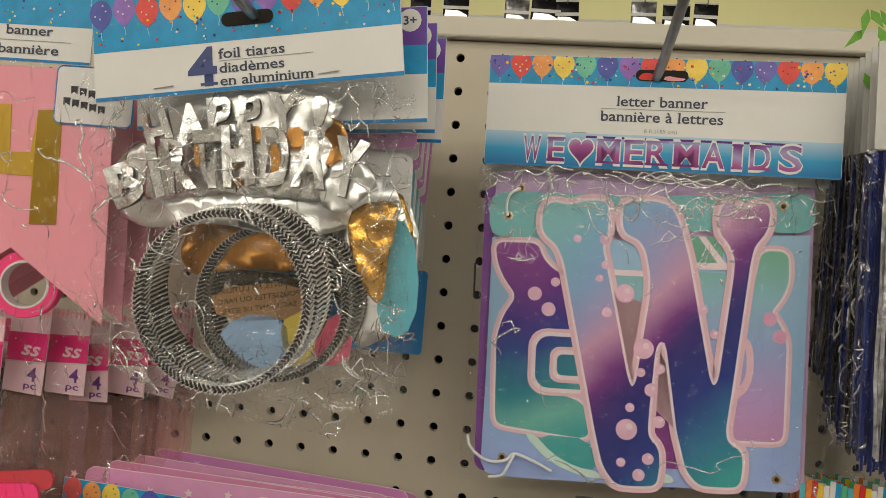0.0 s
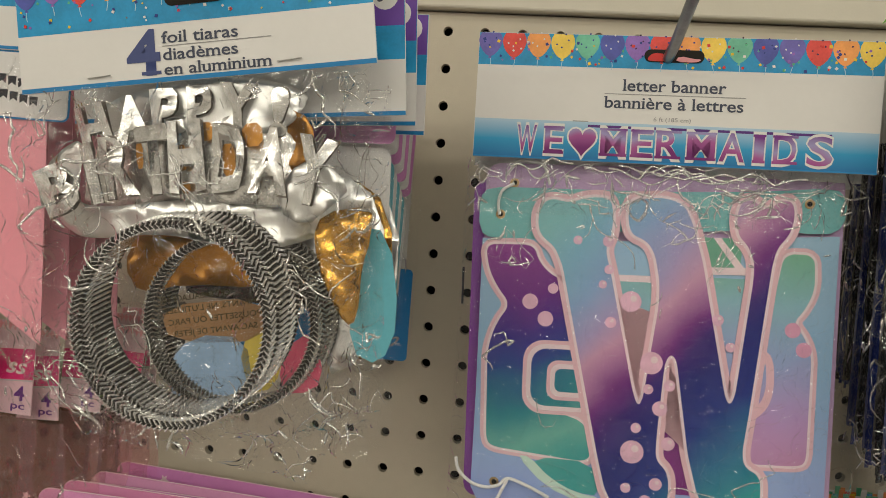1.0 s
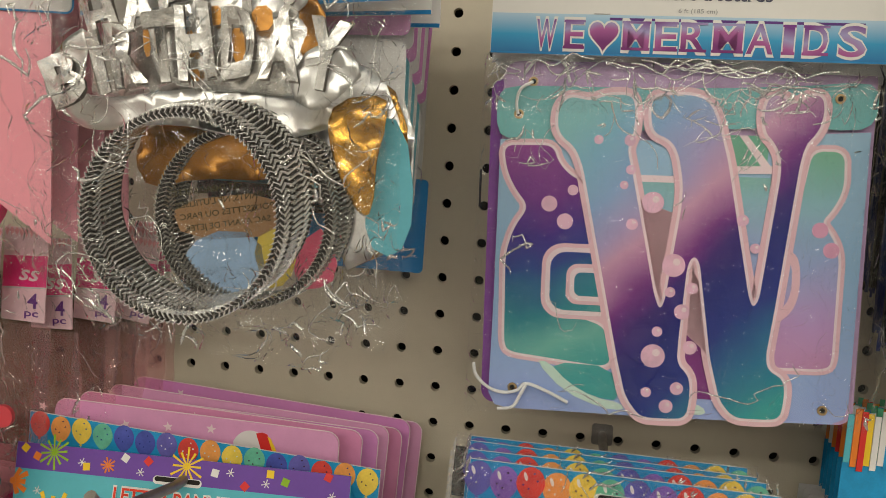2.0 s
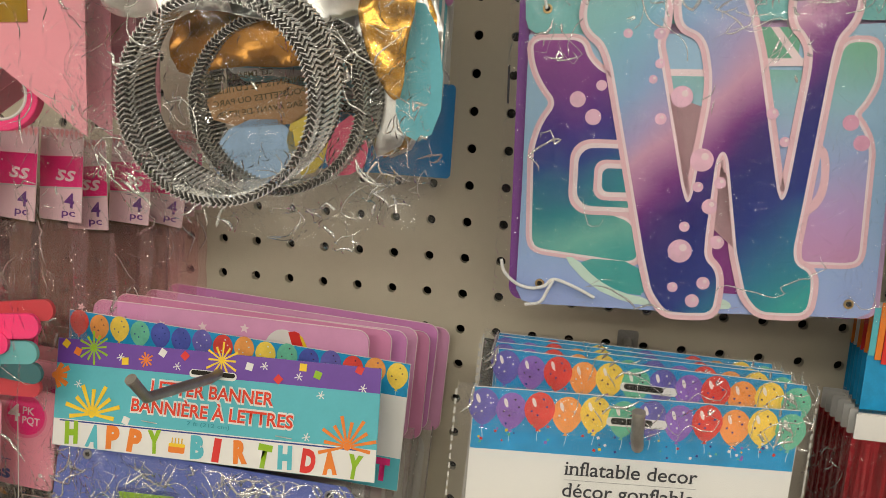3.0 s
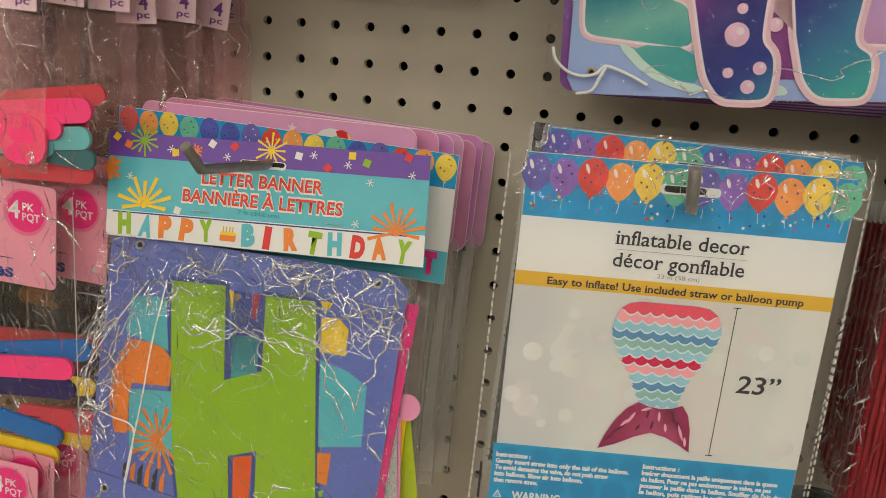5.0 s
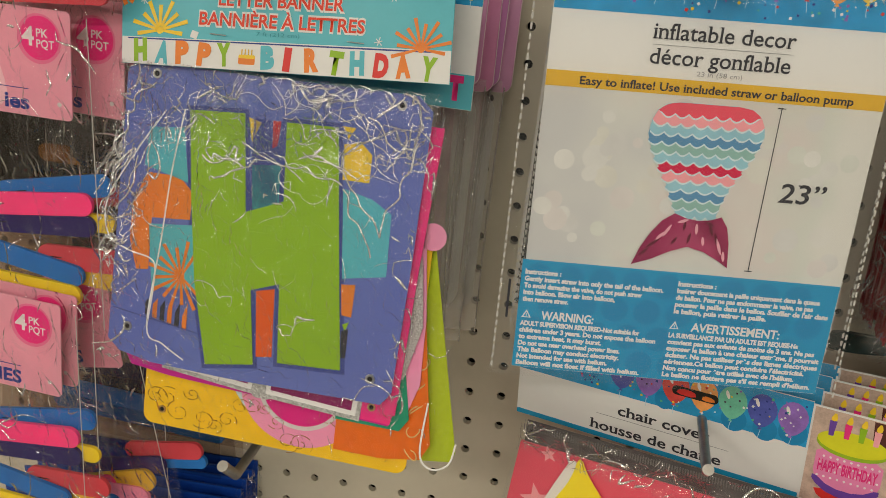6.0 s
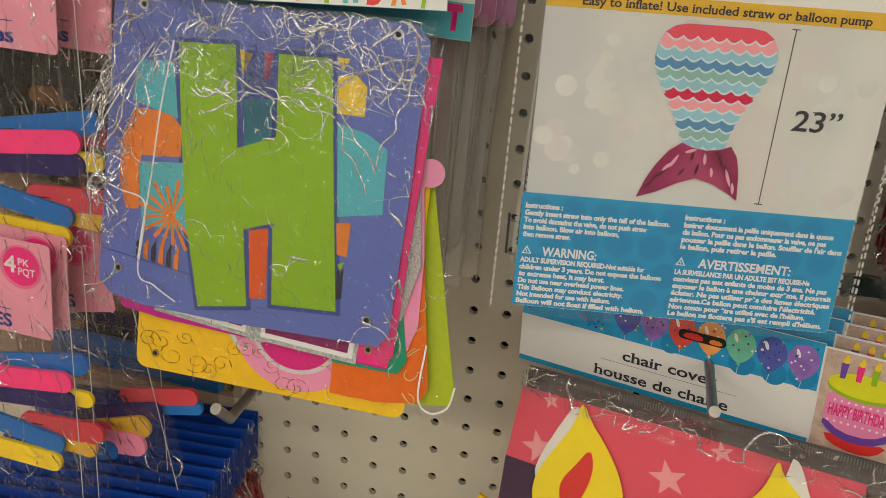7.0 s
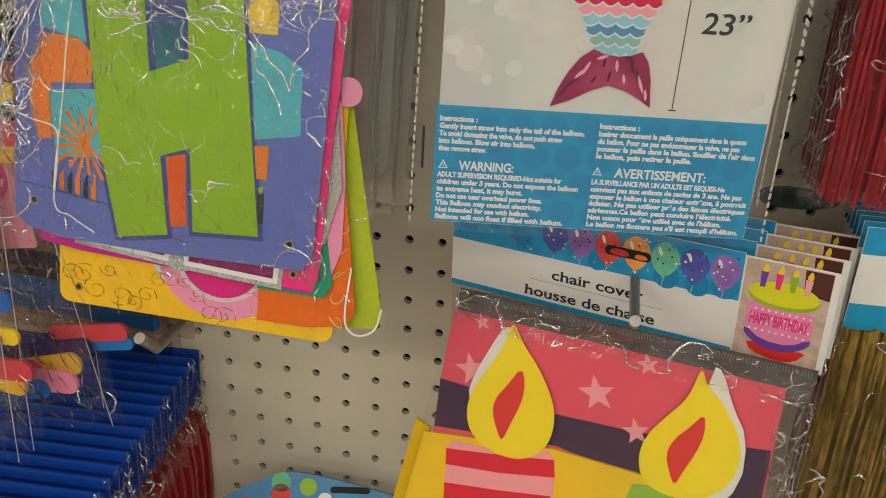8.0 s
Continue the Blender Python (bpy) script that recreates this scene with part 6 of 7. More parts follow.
for nm, lab, pts, mt, dy in (("lime_card", "lime green glitter letter card", [(150, 110), (197, 92), (224, -30), (221, -36), (150, -46)], mat("lime_glitter_card", (0.42, 0.52, 0.02), 0.4, var=0.12, scale=300), 0.014), ("orange_card", "orange letter card", [(150, 60), (196, 60), (209, -26), (204, -36), (180, -40), (150, -40)], mat("orange_glitter_card", (0.74, 0.16, 0.01), 0.4, var=0.12, scale=200), 0.0085), ("green_card", "emerald letter card", [(150, 20), (189, 20), (195, -12), (190, -20), (150, -20)], mat("emerald_card", (0.02, 0.28, 0.16), 0.4, var=0.1), 0.0062), ("pink_card", "pink letter card", [(150, 100), (192, 100), (198, 50), (199, 10), (194, -6), (150, -6)], mat("candy_pink_print", (0.78, 0.30, 0.48)), 0.0070), ("silver_card", "silver glitter letter card", [(150, 90), (192, 86), (197, 45), (189, 12), (150, 8)], GLITTER, 0.0052)):
    o = thing("letter_card", HC @ pose(0, dy, 0), lab + " in a clear bag", "letter card", "fanned letter cards")
    cc = flat(nm, pts, mt, o, 0, 0.8)
    if nm in ("lime_card", "orange_card"):
        for k in range(5):
            wire("glitter_swirl", [((198 + 4 * math.sin(q + k)) * MM, -0.0005, (-34 + 14 * k + 3 * math.cos(q * 1.3)) * MM) for q in [0.5 * z for z in range(10)]], 0.0004, mat("pale_gold_glitter", (0.75, 0.6, 0.25), 0.4, 0.4), cc)
side = thing("letter_card", HC @ pose(0, 0.0030, 0), "hot pink letter cards seen at the side of the pack", "letter card", "fanned letter cards")
flat("pink_side", [(176, 160), (196, 160), (191, 80), (187, -10), (178, -12)], HOTPINK, side, 0, 1.2)
film("bag_film", [(176, -14), (190, -12), (199, 168), (186, 168)], CLEAR, side, 3.0, 2.0, 8, 1.8, 3.3, label="creased bag side")
wire("string", bend([(0.205, -0.002, 0.0), (0.2045, -0.006, -0.030), (0.212, -0.006, -0.0385), (0.222, -0.005, -0.034), (0.2245, -0.002, -0.022)]), 0.0006, COTTON, yl, "white cotton loop")
flat("tag", disc(196, 98, 8, 20), mat("candy_pink_print", (0.78, 0.30, 0.48)), side, -4, 0.5, "round pink card tag")

# ---- inflatable decor packs ----
SOFTPHOTO = ramp_mat("soft_blurred_print", [(0.0, (0.57, 0.57, 0.575)), (0.35, (0.645, 0.645, 0.62)), (0.55, (0.66, 0.61, 0.59)), (0.8, (0.625, 0.64, 0.60)), (1.0, (0.68, 0.67, 0.64))], 0, 0.0, 0.155, 0.05, 0.4, 0.1)
SKYBLUE = mat("process_blue_print", (0.012, 0.30, 0.56), 0.4, var=0.05, scale=20, coat=0.1)
SKYDARK = mat("process_blue_ring_print", (0.010, 0.25, 0.50), 0.4, var=0.05, scale=20, coat=0.1)
WINE = ramp_mat("shiny_wine_print", [(0.0, (0.22, 0.008, 0.07)), (0.35, (0.33, 0.014, 0.10)), (0.55, (0.42, 0.05, 0.15)), (0.75, (0.24, 0.008, 0.07)), (1.0, (0.36, 0.02, 0.11))], 0, 0.05, 0.1, 0.02)
IM = at(0.0354, -0.2023, 1.3932, 9, 2, 1.1, 0.990)


def inflatable_pack(m, full=True):
    ob = thing("inflatable_decor_pack", m, "flat pack of inflatable mermaid tail decor in clear bag" if full else "flat inflatable decor pack hung behind the front one", "party balloon", "inflatable decor packs")
    c = flat("insert_card", rect(-1, -182.5, 155, 31, 1, 2), PAPER, ob, 0, 0.8)
    flat("balloon_band", rect(-0.8, 0, 154.8, 30.8), BLUE, c, 0.15, 0.15, "blue band with balloons")
    balloon_row(c, 4, 151, 21.5, 7.4, 0.3, [VIOLETB, MAUVEB, RED, ORANGE, YELLOW, GREEN, VIOLETB, MAUVEB, RED, ORANGE, YELLOW, GREEN], -1.2)
    confetti(c, 1, 2, 153, 14, 60, 0.5, 1.0, 8)
    flat("hang_slot_card", rect(63, 16.4, 92, 21, 2), PAPER, c, 0.42, 0.1)
    euro_slot(c, 75, 19, 20, 3.2, 0.55)
    if full:
        words("inflatable decor", 46, -10.2, 64, INK, c, 0.35, 7.2, 0.008, serif=True)
        words("décor gonflable", 45.6, -21.5, 64, INK, c, 0.35, 7.2, 0.008, serif=True)
        flat("rule", rect(46, -13, 110, -12.8), GREYINK, c, 0.3, 0.1)
        words("23 in (58 cm)", 68, -25.8, 20.8, GREYINK, c, 0.35, 2.2)
        flat("mustard_band", rect(-0.9, -35.2, 155, -27.8), MUSTARD, c, 0.2, 0.15, "mustard band")
        words("Easy to inflate! Use included straw or balloon pump", 15, -33.6, 126, INK, c, 0.4, 3.8, 0.02, serif=True)
        ph = flat("photo_print", rect(-0.9, -122.6, 155, -35.3), SOFTPHOTO, c, 0.15, 0.15, "soft blurred photo ground")
        soft = random.Random(21)
        for k in range(46):
            u, v, r = soft.uniform(7, 148), soft.uniform(-116, -42), soft.uniform(2.5, 6.5)
            tone = soft.choice((("blur_cream_print", (0.655, 0.645, 0.60)), ("blur_rose_print", (0.655, 0.62, 0.61)), ("blur_sage_print", (0.63, 0.645, 0.605)), ("blur_pearl_print", (0.665, 0.66, 0.645)), ("blur_grey_print", (0.62, 0.615, 0.61))))
            flat("blur_dot", disc(u, v, r, 22), mat(*tone, 0.4), ph, 0.17 + 0.002 * k, 0.01)
        for u, v, r in ((4, -94, 4.6), (12, -70, 5), (128, -60, 4), (140, -98, 5)):
            flat("blur_dot", disc(u, v, r, 22), mat("blur_dot_print", (0.69, 0.68, 0.66), 0.4), ph, 0.275, 0.01)
        # mermaid tail
        left = [(63, -38.2), (57, -39.4), (53, -42.5), (51, -47), (50, -54), (52.5, -61), (57, -69), (61.5, -77), (66, -86), (69, -93)]
        right = [(90, -38.2), (96.5, -39.2), (101, -42.5), (103.2, -47), (104, -52), (101.5, -59), (97.5, -67), (92.8, -76), (89.6, -85), (88, -93)]
        def edge(side, v):
            for (a, b), (cc_, d) in zip(side, side[1:]):
                if d <= v <= b:
                    return a + (cc_ - a) * (b - v) / (b - d)
            return side[-1][0] if v < side[-1][1] else side[0][0]
        tones = [CORAL, BLUSH, mat("aqua_scale_print", (0.30, 0.56, 0.66), 0.4), mat("steel_blue_scale_print", (0.10, 0.27, 0.47), 0.4), mat("sage_scale_print", (0.28, 0.48, 0.44), 0.4), MATS["aqua_scale_print"], mat("crimson_scale_print", (0.62, 0.01, 0.07), 0.4), BLUSH, MATS["aqua_scale_print"], MATS["steel_blue_scale_print"], MATS["sage_scale_print"], MATS["aqua_scale_print"]]
        tail = flat("tail_print", left[::-1] + right, MATS["aqua_scale_print"], ph, 0.3, 0.1, "scaled mermaid tail")
        for k, mt in enumerate(tones[::-1]):
            row = len(tones) - 1 - k
            v1 = -38.9 - 4.5 * row
            l0, r0 = edge(left, v1 - 2.2), edge(right, v1 - 2.2)
            n = max(4, int((r0 - l0) / 6.2))
            for nm, dd, mm in (("scale_edge", 0.9, mat("pale_scale_edge_print", (0.62, 0.74, 0.78), 0.4)), ("scale_print", 0.0, mt)):
                pts = [(edge(left, v1 + 0.6 - 0.85 * z), v1 + 0.6 - 0.85 * z) for z in range(6)]
                for q in range(n):
                    a, b = l0 + (r0 - l0) * q / n, l0 + (r0 - l0) * (q + 1) / n
                    for z in range(7):
                        w = math.pi * z / 6
                        pts.append((a + (b - a) * z / 6, v1 - 4.4 - dd - 1.9 * math.sin(w)))
                pts += [(edge(right, v1 - 3.65 + 0.85 * z), v1 - 3.65 + 0.85 * z) for z in range(6)]
                flat(nm, pts, mm, tail, 0.5 + 0.035 * k + (0.012 if dd == 0 else 0), 0.02)
        flat("fin_print", [(68.5, -92), (74, -94), (80, -94.8), (86, -94), (91, -92), (94.5, -97), (96.6, -105), (98, -117.8), (93, -114.5), (85, -110.5), (77, -108.5), (69, -111.5), (60, -116.5), (51, -120), (54, -111), (58, -103), (63, -96)], WINE, tail, 1.0, 0.1, "shiny wine red fin")
        for k, (u, v, a, ln) in enumerate(((60, -108, 40, 9), (66, -101, 62, 8), (74, -98, 84, 5), (80, -99, 95, 6), (87, -99, 112, 7), (92, -107, 112, 10), (70, -106, 58, 5), (84, -105, 100, 5), (56, -113, 45, 6), (95, -112, 100, 6), (77, -104, 80, 6), (63, -104, 50, 6), (90, -103, 105, 6), (73, -95.5, 20, 6), (86, -96, 160, 5))):
            ca, sa = math.cos(radians(a)), math.sin(radians(a))
            flat("fin_sheen_print", smooth([(u - ln * 0.6 * ca, v - ln * 0.6 * sa), (u - 0.95 * sa, v + 0.95 * ca), (u + ln * 0.6 * ca, v + ln * 0.6 * sa), (u + 0.95 * sa, v - 0.95 * ca)], 1), mat("pale_wine_print", (0.78, 0.40, 0.50), 0.35) if k % 2 else mat("deep_wine_print", (0.12, 0.004, 0.03), 0.35), tail, 1.15, 0.08)
        flat("size_line", [(109.3, -37.5), (109.7, -37.5), (108.9, -118.5), (108.5, -118.5)], INK, ph, 0.35, 0.1)
        flats("size_tick", [rect(107.6, -37.7, 111.4, -37.3), rect(106.8, -118.9, 110.6, -118.4)], INK, ph, 0.36, 0.1)
        words("23”", 116, -82.2, 22, INK, ph, 0.4, 9.4, 0.012, 0.08, serif=True)
        bl = flat("blue_panel", rect(-2.5, -182.3, 154.8, -122.6), SKYBLUE, c, 0.2, 0.2, "blue instruction panel")
        for a in range(9):
            for b in range(4):
                flat("ring_print", disc(6 + 16.2 * a + 8 * (b % 2), -131 - 14.5 * b, 6.8, 22), SKYDARK, bl, 0.26, 0.05)
        left_lines = ["Instructions :", "Gently insert straw into only the tail of the balloon.", "To avoid damaging the valve, do not push straw", "into balloon. Blow air into balloon,", "then remove straw."]
        right_lines = ["Instructions :", "Insérer doucement la paille uniquement dans la queue", "du ballon. Pour ne pas endommager la valve, ne pas", "pousser la paille dans le ballon. Souffler de l'air dans", "le ballon, puis retirer la paille."]
        low_l = ["ADULT SUPERVISION REQUIRED-Not suitable for", "children under 3 years. Do not expose the balloon", "to extreme heat, it may burst.", "Do not use near overhead power lines.", "This Balloon may conduct electricity.", "Not intended for use with helium.", "Balloon will not float if filled with helium."]
        low_r = ["LA SURVEILLANCE PAR UN ADULTE EST REQUISE-Ne", "convient pas aux enfants de moins de 3 ans. Ne pas", "exposer le ballon à une chaleur extrême, il pourrait", "éclater. Ne pas utiliser près des lignes électriques", "aériennes.Ce ballon peut conduire l'électricité.", "Non conçu pour être utilisé avec de l'hélium.", "Le ballon ne flottera pas s'il est rempli d'hélium."]
        for lines, u, v, full_w, ref in ((left_lines, -0.6, -130.2, 70, 54), (right_lines, 76, -129.6, 75, 55), (low_l, -0.6, -158.6, 70, 49), (low_r, 75.4, -157.9, 76, 51)):
            for k, s in enumerate(lines):
                words(s, u, v - 3.72 * k, full_w * len(s) / ref, PAPER, bl, 0.42, 2.5, 0.055)
        words("WARNING:", 9.8, -154.6, 26.8, PAPER, bl, 0.42, 4.6, 0.03)
        words("AVERTISSEMENT:", 86, -153.6, 44.6, PAPER, bl, 0.42, 4.6, 0.03)
        for u, v in ((2.2, -154.2), (77.6, -153.2)):
            flat("warning_sign", [(u - 2.4, v), (u + 2.4, v), (u, v + 4.4)], PAPER, bl, 0.42, 0.1)
            flat("warning_sign", [(u - 1.5, v + 0.5), (u + 1.5, v + 0.5), (u, v + 3.3)], SKYBLUE, bl, 0.5, 0.1)
            flat("warning_sign", rect(u - 0.2, v + 0.9, u + 0.2, v + 2.3), PAPER, bl, 0.56, 0.1)
    film("bag_film", [(-14, -187), (163, -186), (160, 33), (-9, 33)], FLATFILM, ob, 2.0, 0.8, 60, 3.0, 1.1, lambda s, t: 0.4 + (5.0 if t > 0.9 else 0.0), label="clear flat bag")
    film("bag_top", [(-9, 12), (160, 12), (160, 34), (-9, 34)], CLEAR, ob, 4.5, 3.2, 22, 1.4, 5.1, None, 0.5, label="creased bag top")
    film("bag_margin", [(-15, -187), (-2, -187), (-1, 33), (-9.5, 33)], CLEARV, ob, 1.0, 0.8, 9, 2.0, 2.1, label="clear bag margin")
    for u0, u1 in ((-9.6, -13.2), (160.2, 163)):
        dots = []
        for k in range(46):
            t = k / 46
            u, v = u0 + (u1 - u0) * t, 30 - 214 * t
            dots.append(rect(u - 0.5, v - 3.0, u + 0.5, v, 0.2, 2))
        flats("seam_stamp", dots, mat("seam_plastic", (0.5, 0.48, 0.46), 0.3), ob, 2.6, 0.15, "stamped bag seam")
    if full:
        flat("bag_mark", rect(-8.6, -154, -7.4, -133), INK, ob, 2.7, 0.1, "black mark on the bag edge")
    return ob


inflatable_pack(IM)
for i, (dx, dy, dz, r) in enumerate(((0.006, 0.042, 0.008, 0.8), (0.003, 0.062, 0.006, 0.3), (0.002, 0.080, 0.005, 1.2), (0.001, 0.098, 0.002, 0.5))):
    inflatable_pack(Matrix.Translation((dx, dy, dz)) @ IM @ pose(0, 0, 0, 0, r, -6), False)

# ---- chair cover packs ----
CH = at(0.0211, -0.0784, 1.1249, -18, 0, -0.4, 0.996)


def cake_card(parent, front):
    c = flat("cake_card", rect(181.5, 0.4, 231, 61), PAPER, parent, front, 0.5, "photo card of a birthday cake")
    ph = flat("photo_print", rect(182.5, 1.4, 227.5, 60), mat("beige_photo_print", (0.55, 0.40, 0.33), 0.4, var=0.35, scale=120), c, front + 0.15, 0.1)
    flat("dark_print", [(213, 59.5), (227.3, 59.5), (227.3, 44), (214, 46)], mat("dark_brown_print", (0.09, 0.025, 0.02), 0.4), ph, front + 0.25, 0.1)
    flat("base_print", smooth([(188, 12), (192, 5), (206, 2), (216, 4), (222, 12), (206, 8)], 1), RED, ph, front + 0.3, 0.1)
    flat("tier_print", smooth([(187, 40), (187, 16), (196, 9), (212, 9), (222, 16), (222, 38)], 1), mat("rose_icing_print", (0.80, 0.24, 0.46), 0.4, var=0.05), ph, front + 0.35, 0.1, "pink cake tier")
    flat("band_print", smooth([(187, 20), (187, 15), (197, 8.5), (212, 8.5), (222, 15), (222, 20), (212, 13), (197, 13)], 1), PURPLE, ph, front + 0.42, 0.1)
    flat("icing_print", disc(204.5, 41, 18.6, 26, 0.42), mat("green_icing_print", (0.30, 0.46, 0.02), 0.4), ph, front + 0.42, 0.1)
    flat("icing_print", disc(204.5, 42.5, 18.4, 26, 0.38), mat("lemon_icing_print", (0.68, 0.66, 0.02), 0.4), ph, front + 0.5, 0.1)
    words("HAPPY BIRTHDAY", 189, 22.5, 31, HOTPINK, ph, front + 0.55, 7.0, 0.03)
    flats("dot_print", [disc(189.5 + 3.6 * a + 1.8 * (b % 2), 19 + 4.2 * b, 0.7, 8) for a in range(9) for b in range(4)], WHITEPINK, ph, front + 0.47, 0.1)
    for u, mt in ((193, PURPLE), (201, HOTPINK), (208.5, LIME), (216, BLUSH)):
        flat("candle_print", [(u - 1.6, 45), (u + 1.0, 45), (u + 1.8, 54), (u - 2.0, 54)], mt, ph, front + 0.58, 0.1)
        flat("flame_print", smooth([(u - 2, 55), (u, 53.6), (u + 2, 55), (u + 0.6, 60)], 1), YELLOW, ph, front + 0.62, 0.1)
    return c


def chair_pack(m, full=True):
    ob = thing("chair_cover_pack", m, "chair cover pack with cake photo header and candle print" if full else "chair cover pack hung behind the front one", "chair cover", "chair cover packs")
    c = flat("header_card", rect(0, 0, 181.5, 62), PAPER, ob, 0, 0.7)
    flat("balloon_band", rect(0.2, 33, 181.3, 61.8), BLUE, c, 0.15, 0.15, "blue band with balloons")
    flat("border", rect(0.2, 0.1, 181.3, 3.4), SKYBLUE, c, 0.15, 0.15)
    cake_card(ob, 0.3)
    if not full:
        return ob
    for u, v, r in ((12, 46, 7), (30, 52, 8), (48, 44, 7), (62, 54, 7), (98, 38, 6), (140, 38, 7.5), (158, 37, 7), (173, 40, 8)):
        flat("ring_print", disc(u, v, r, 22), mat("deep_cyan_print", (0.012, 0.235, 0.50), 0.4, var=0.1), c, 0.2, 0.08)
    balloon_row(c, 70, 172, 48.5, 8.4, 0.3, [NAVYP, MAUVEB, RED, ORANGE, GREEN, NAVYP, MAUVEB], 0)
    confetti(c, 2, 35, 180, 58, 90, 0.5, 1.0, 18)
    words("chair cover", 70, 19.2, 58, INK, c, 0.35, 6.6, 0.018, serif=True)
    words("housse de chaise", 53, 5.6, 83.5, INK, c, 0.35, 6.6, 0.018, serif=True)
    flat("rule", rect(56, 16.4, 140, 16.7), GREYINK, c, 0.3, 0.1)
    slot = euro_slot(c, 116, 47, 28, 6, 0.6)
    flat("card_behind", smooth([(104, 45), (107, 49), (116, 48.5), (117, 44.6)], 1), RED, slot, 0.75, 0.1, "red print of the card behind")
    flat("card_behind", smooth([(120, 44.6), (121, 48), (127, 47.6), (128.5, 45)], 1), ORANGE, slot, 0.75, 0.1, "orange print of the card behind")
    return ob


for i in range(4):
    chair_pack(CH @ pose(0.002 * i, 0.016 * i, 0.0, 0, 0, 1.5 * i), i == 0)
CP = at(0.0285, -0.1079, 1.1201, -17, -5, -1.6, 0.993)


def pouch(m):
    ob = thing("chair_cover", m, "folded coral chair cover with candle print in clear bag", "chair cover")
    c = flat("coral_cloth", [(0, 0), (201, -1), (198, -150), (-24, -150), (-10, -86), (-7, -50)], CORAL, ob, 0, 2.0, "coral folded cloth with stars")
    flat("plum_band", [(-7.2, -50.2), (19, -51), (74, -53), (127, -50), (199.2, -39), (198, -110), (128, -80), (76, -74.5), (-9.6, -86)], PLUM, c, 0.2, 0.2, "dark plum band")
    for u, v, r in ((15, -38, 12), (98, -32, 12), (126, -6, 7), (124, -50, 9), (20, -4, 6)):
        flat("star_print", [(u + (r if j % 2 == 0 else r * 0.42) * math.cos(j * math.pi / 5 + 0.6), v + (r if j % 2 == 0 else r * 0.42) * math.sin(j * math.pi / 5 + 0.6)) for j in range(10)], BLUSH, c, 0.3, 0.1)
    flat("yellow_fold", [(-16, -91), (76, -76), (132, -76), (150, -84), (150, -160), (-32, -160)], mat("canary_cloth", (0.83, 0.56, 0.008), 0.5, var=0.06, scale=40), ob, 2.5, 2.0, "yellow folded cloth")
    flat("yellow_edge", [(-25, -86), (-14, -90), (-30, -160), (-42, -160)], mat("deep_canary_cloth", (0.70, 0.44, 0.008), 0.5, var=0.08), ob, -2, 2.5)
    cd = flat("candle_print", smooth([(1.7, -97), (6, -91), (40, -88), (72, -78), (77, -84), (80, -150), (1, -160), (1.5, -130)], 0), BLUSH, ob, 3.0, 0.4, "pink striped candle")
    for k in range(3):
        v = -92 - 26 * k
        flat("stripe", [(1.6, v - 6), (40, v + 1), (76.5, v + 9), (78, v - 3), (40, v - 12), (1.6, v - 18)], mat("scarlet_cloth", (0.70, 0.008, 0.035), 0.5, var=0.05), cd, 3.2, 0.2)
    flat("white_shade", smooth([(162, 4), (168, 2), (176, -18), (186, -34), (187, -64), (172, -88), (150, -84), (160, -40)], 1), PAPER, ob, 3.0, 0.4, "white flame edge")
    flat("white_shade", smooth([(38, 1), (30, -14), (18, -40), (14, -56), (22, -60), (44, -12)], 1), PAPER, ob, 3.0, 0.4, "white flame edge")
    for pts, inner in (([(41.7, 4), (49, -10), (60, -22), (71, -40), (75, -56), (72, -74), (62, -86), (47, -91.5), (30, -89), (18, -81), (14, -66), (18, -50), (29, -30), (38, -14)], [(50, -26), (53.5, -36), (52, -50), (46, -66), (40.8, -81), (37, -74), (32.8, -62), (34, -52), (42, -40)]), ([(156.4, 3), (160, -8), (172, -18), (182, -34), (185, -50), (180, -68), (164, -82), (146, -84), (132, -79), (127.5, -64), (131, -48), (142, -32), (152, -18)], [(162, -25), (163.5, -38), (160, -52), (155, -64), (151, -76), (147, -68), (143.5, -57), (147, -46), (155, -36)])):
        fl = flat("flame_print", smooth(pts, 2), mat("canary_flame_print", (0.86, 0.70, 0.012), 0.45, var=0.03, scale=30), ob, 3.6, 0.5, "large yellow flame")
        flat("flame_heart", smooth(inner, 1), RED, fl, 3.8, 0.15)
    flat("green_candle", smooth([(122, -84), (140, -80), (168, -92), (176, -110), (170, -150), (122, -150)], 1), mat("leaf_green_cloth", (0.28, 0.48, 0.05), 0.5, var=0.08), ob, 3.2, 0.4, "green candle top")
    film("bag_film", [(-30, -150), (208, -150), (214, 4), (2, 8)], FLATFILM, ob, 6.0, 0.9, 22, 3.0, 2.2, label="clear bag")
    film("bag_mouth", [(-2, -6), (212, -8), (216, 14), (2, 18)], CLEAR, ob, 6.5, 6.0, 15, 1.2, 4.2, None, 0.6, label="creased grey bag mouth")
    film("bag_side", [(196, -140), (216, -140), (216, 4), (198, 0)], CLEAR, ob, 5.0, 5.0, 14, 1.4, 6.2, label="creased bag side")
    flats("zip_strip", [rect(2 + 1.6 * k, 9, 2.7 + 1.6 * k, 13) for k in range(132)], mat("smoky_zip_plastic", (0.17, 0.16, 0.155), 0.3), ob, 2.0, 0.2, "ribbed zip strip")
    flat("bag_backing", [(2, -4), (213, -6), (215, 13), (3, 15)], mat("smoky_backing", (0.10, 0.09, 0.09), 0.35, var=0.3, scale=90), ob, -1.0, 0.4)
    return ob


pouch(CP)
dk = thing("dark_pouch", at(0.207, -0.064, 1.193, -6, 0, 1), "dark green flat pouch resting over the cake cards", "pouch")
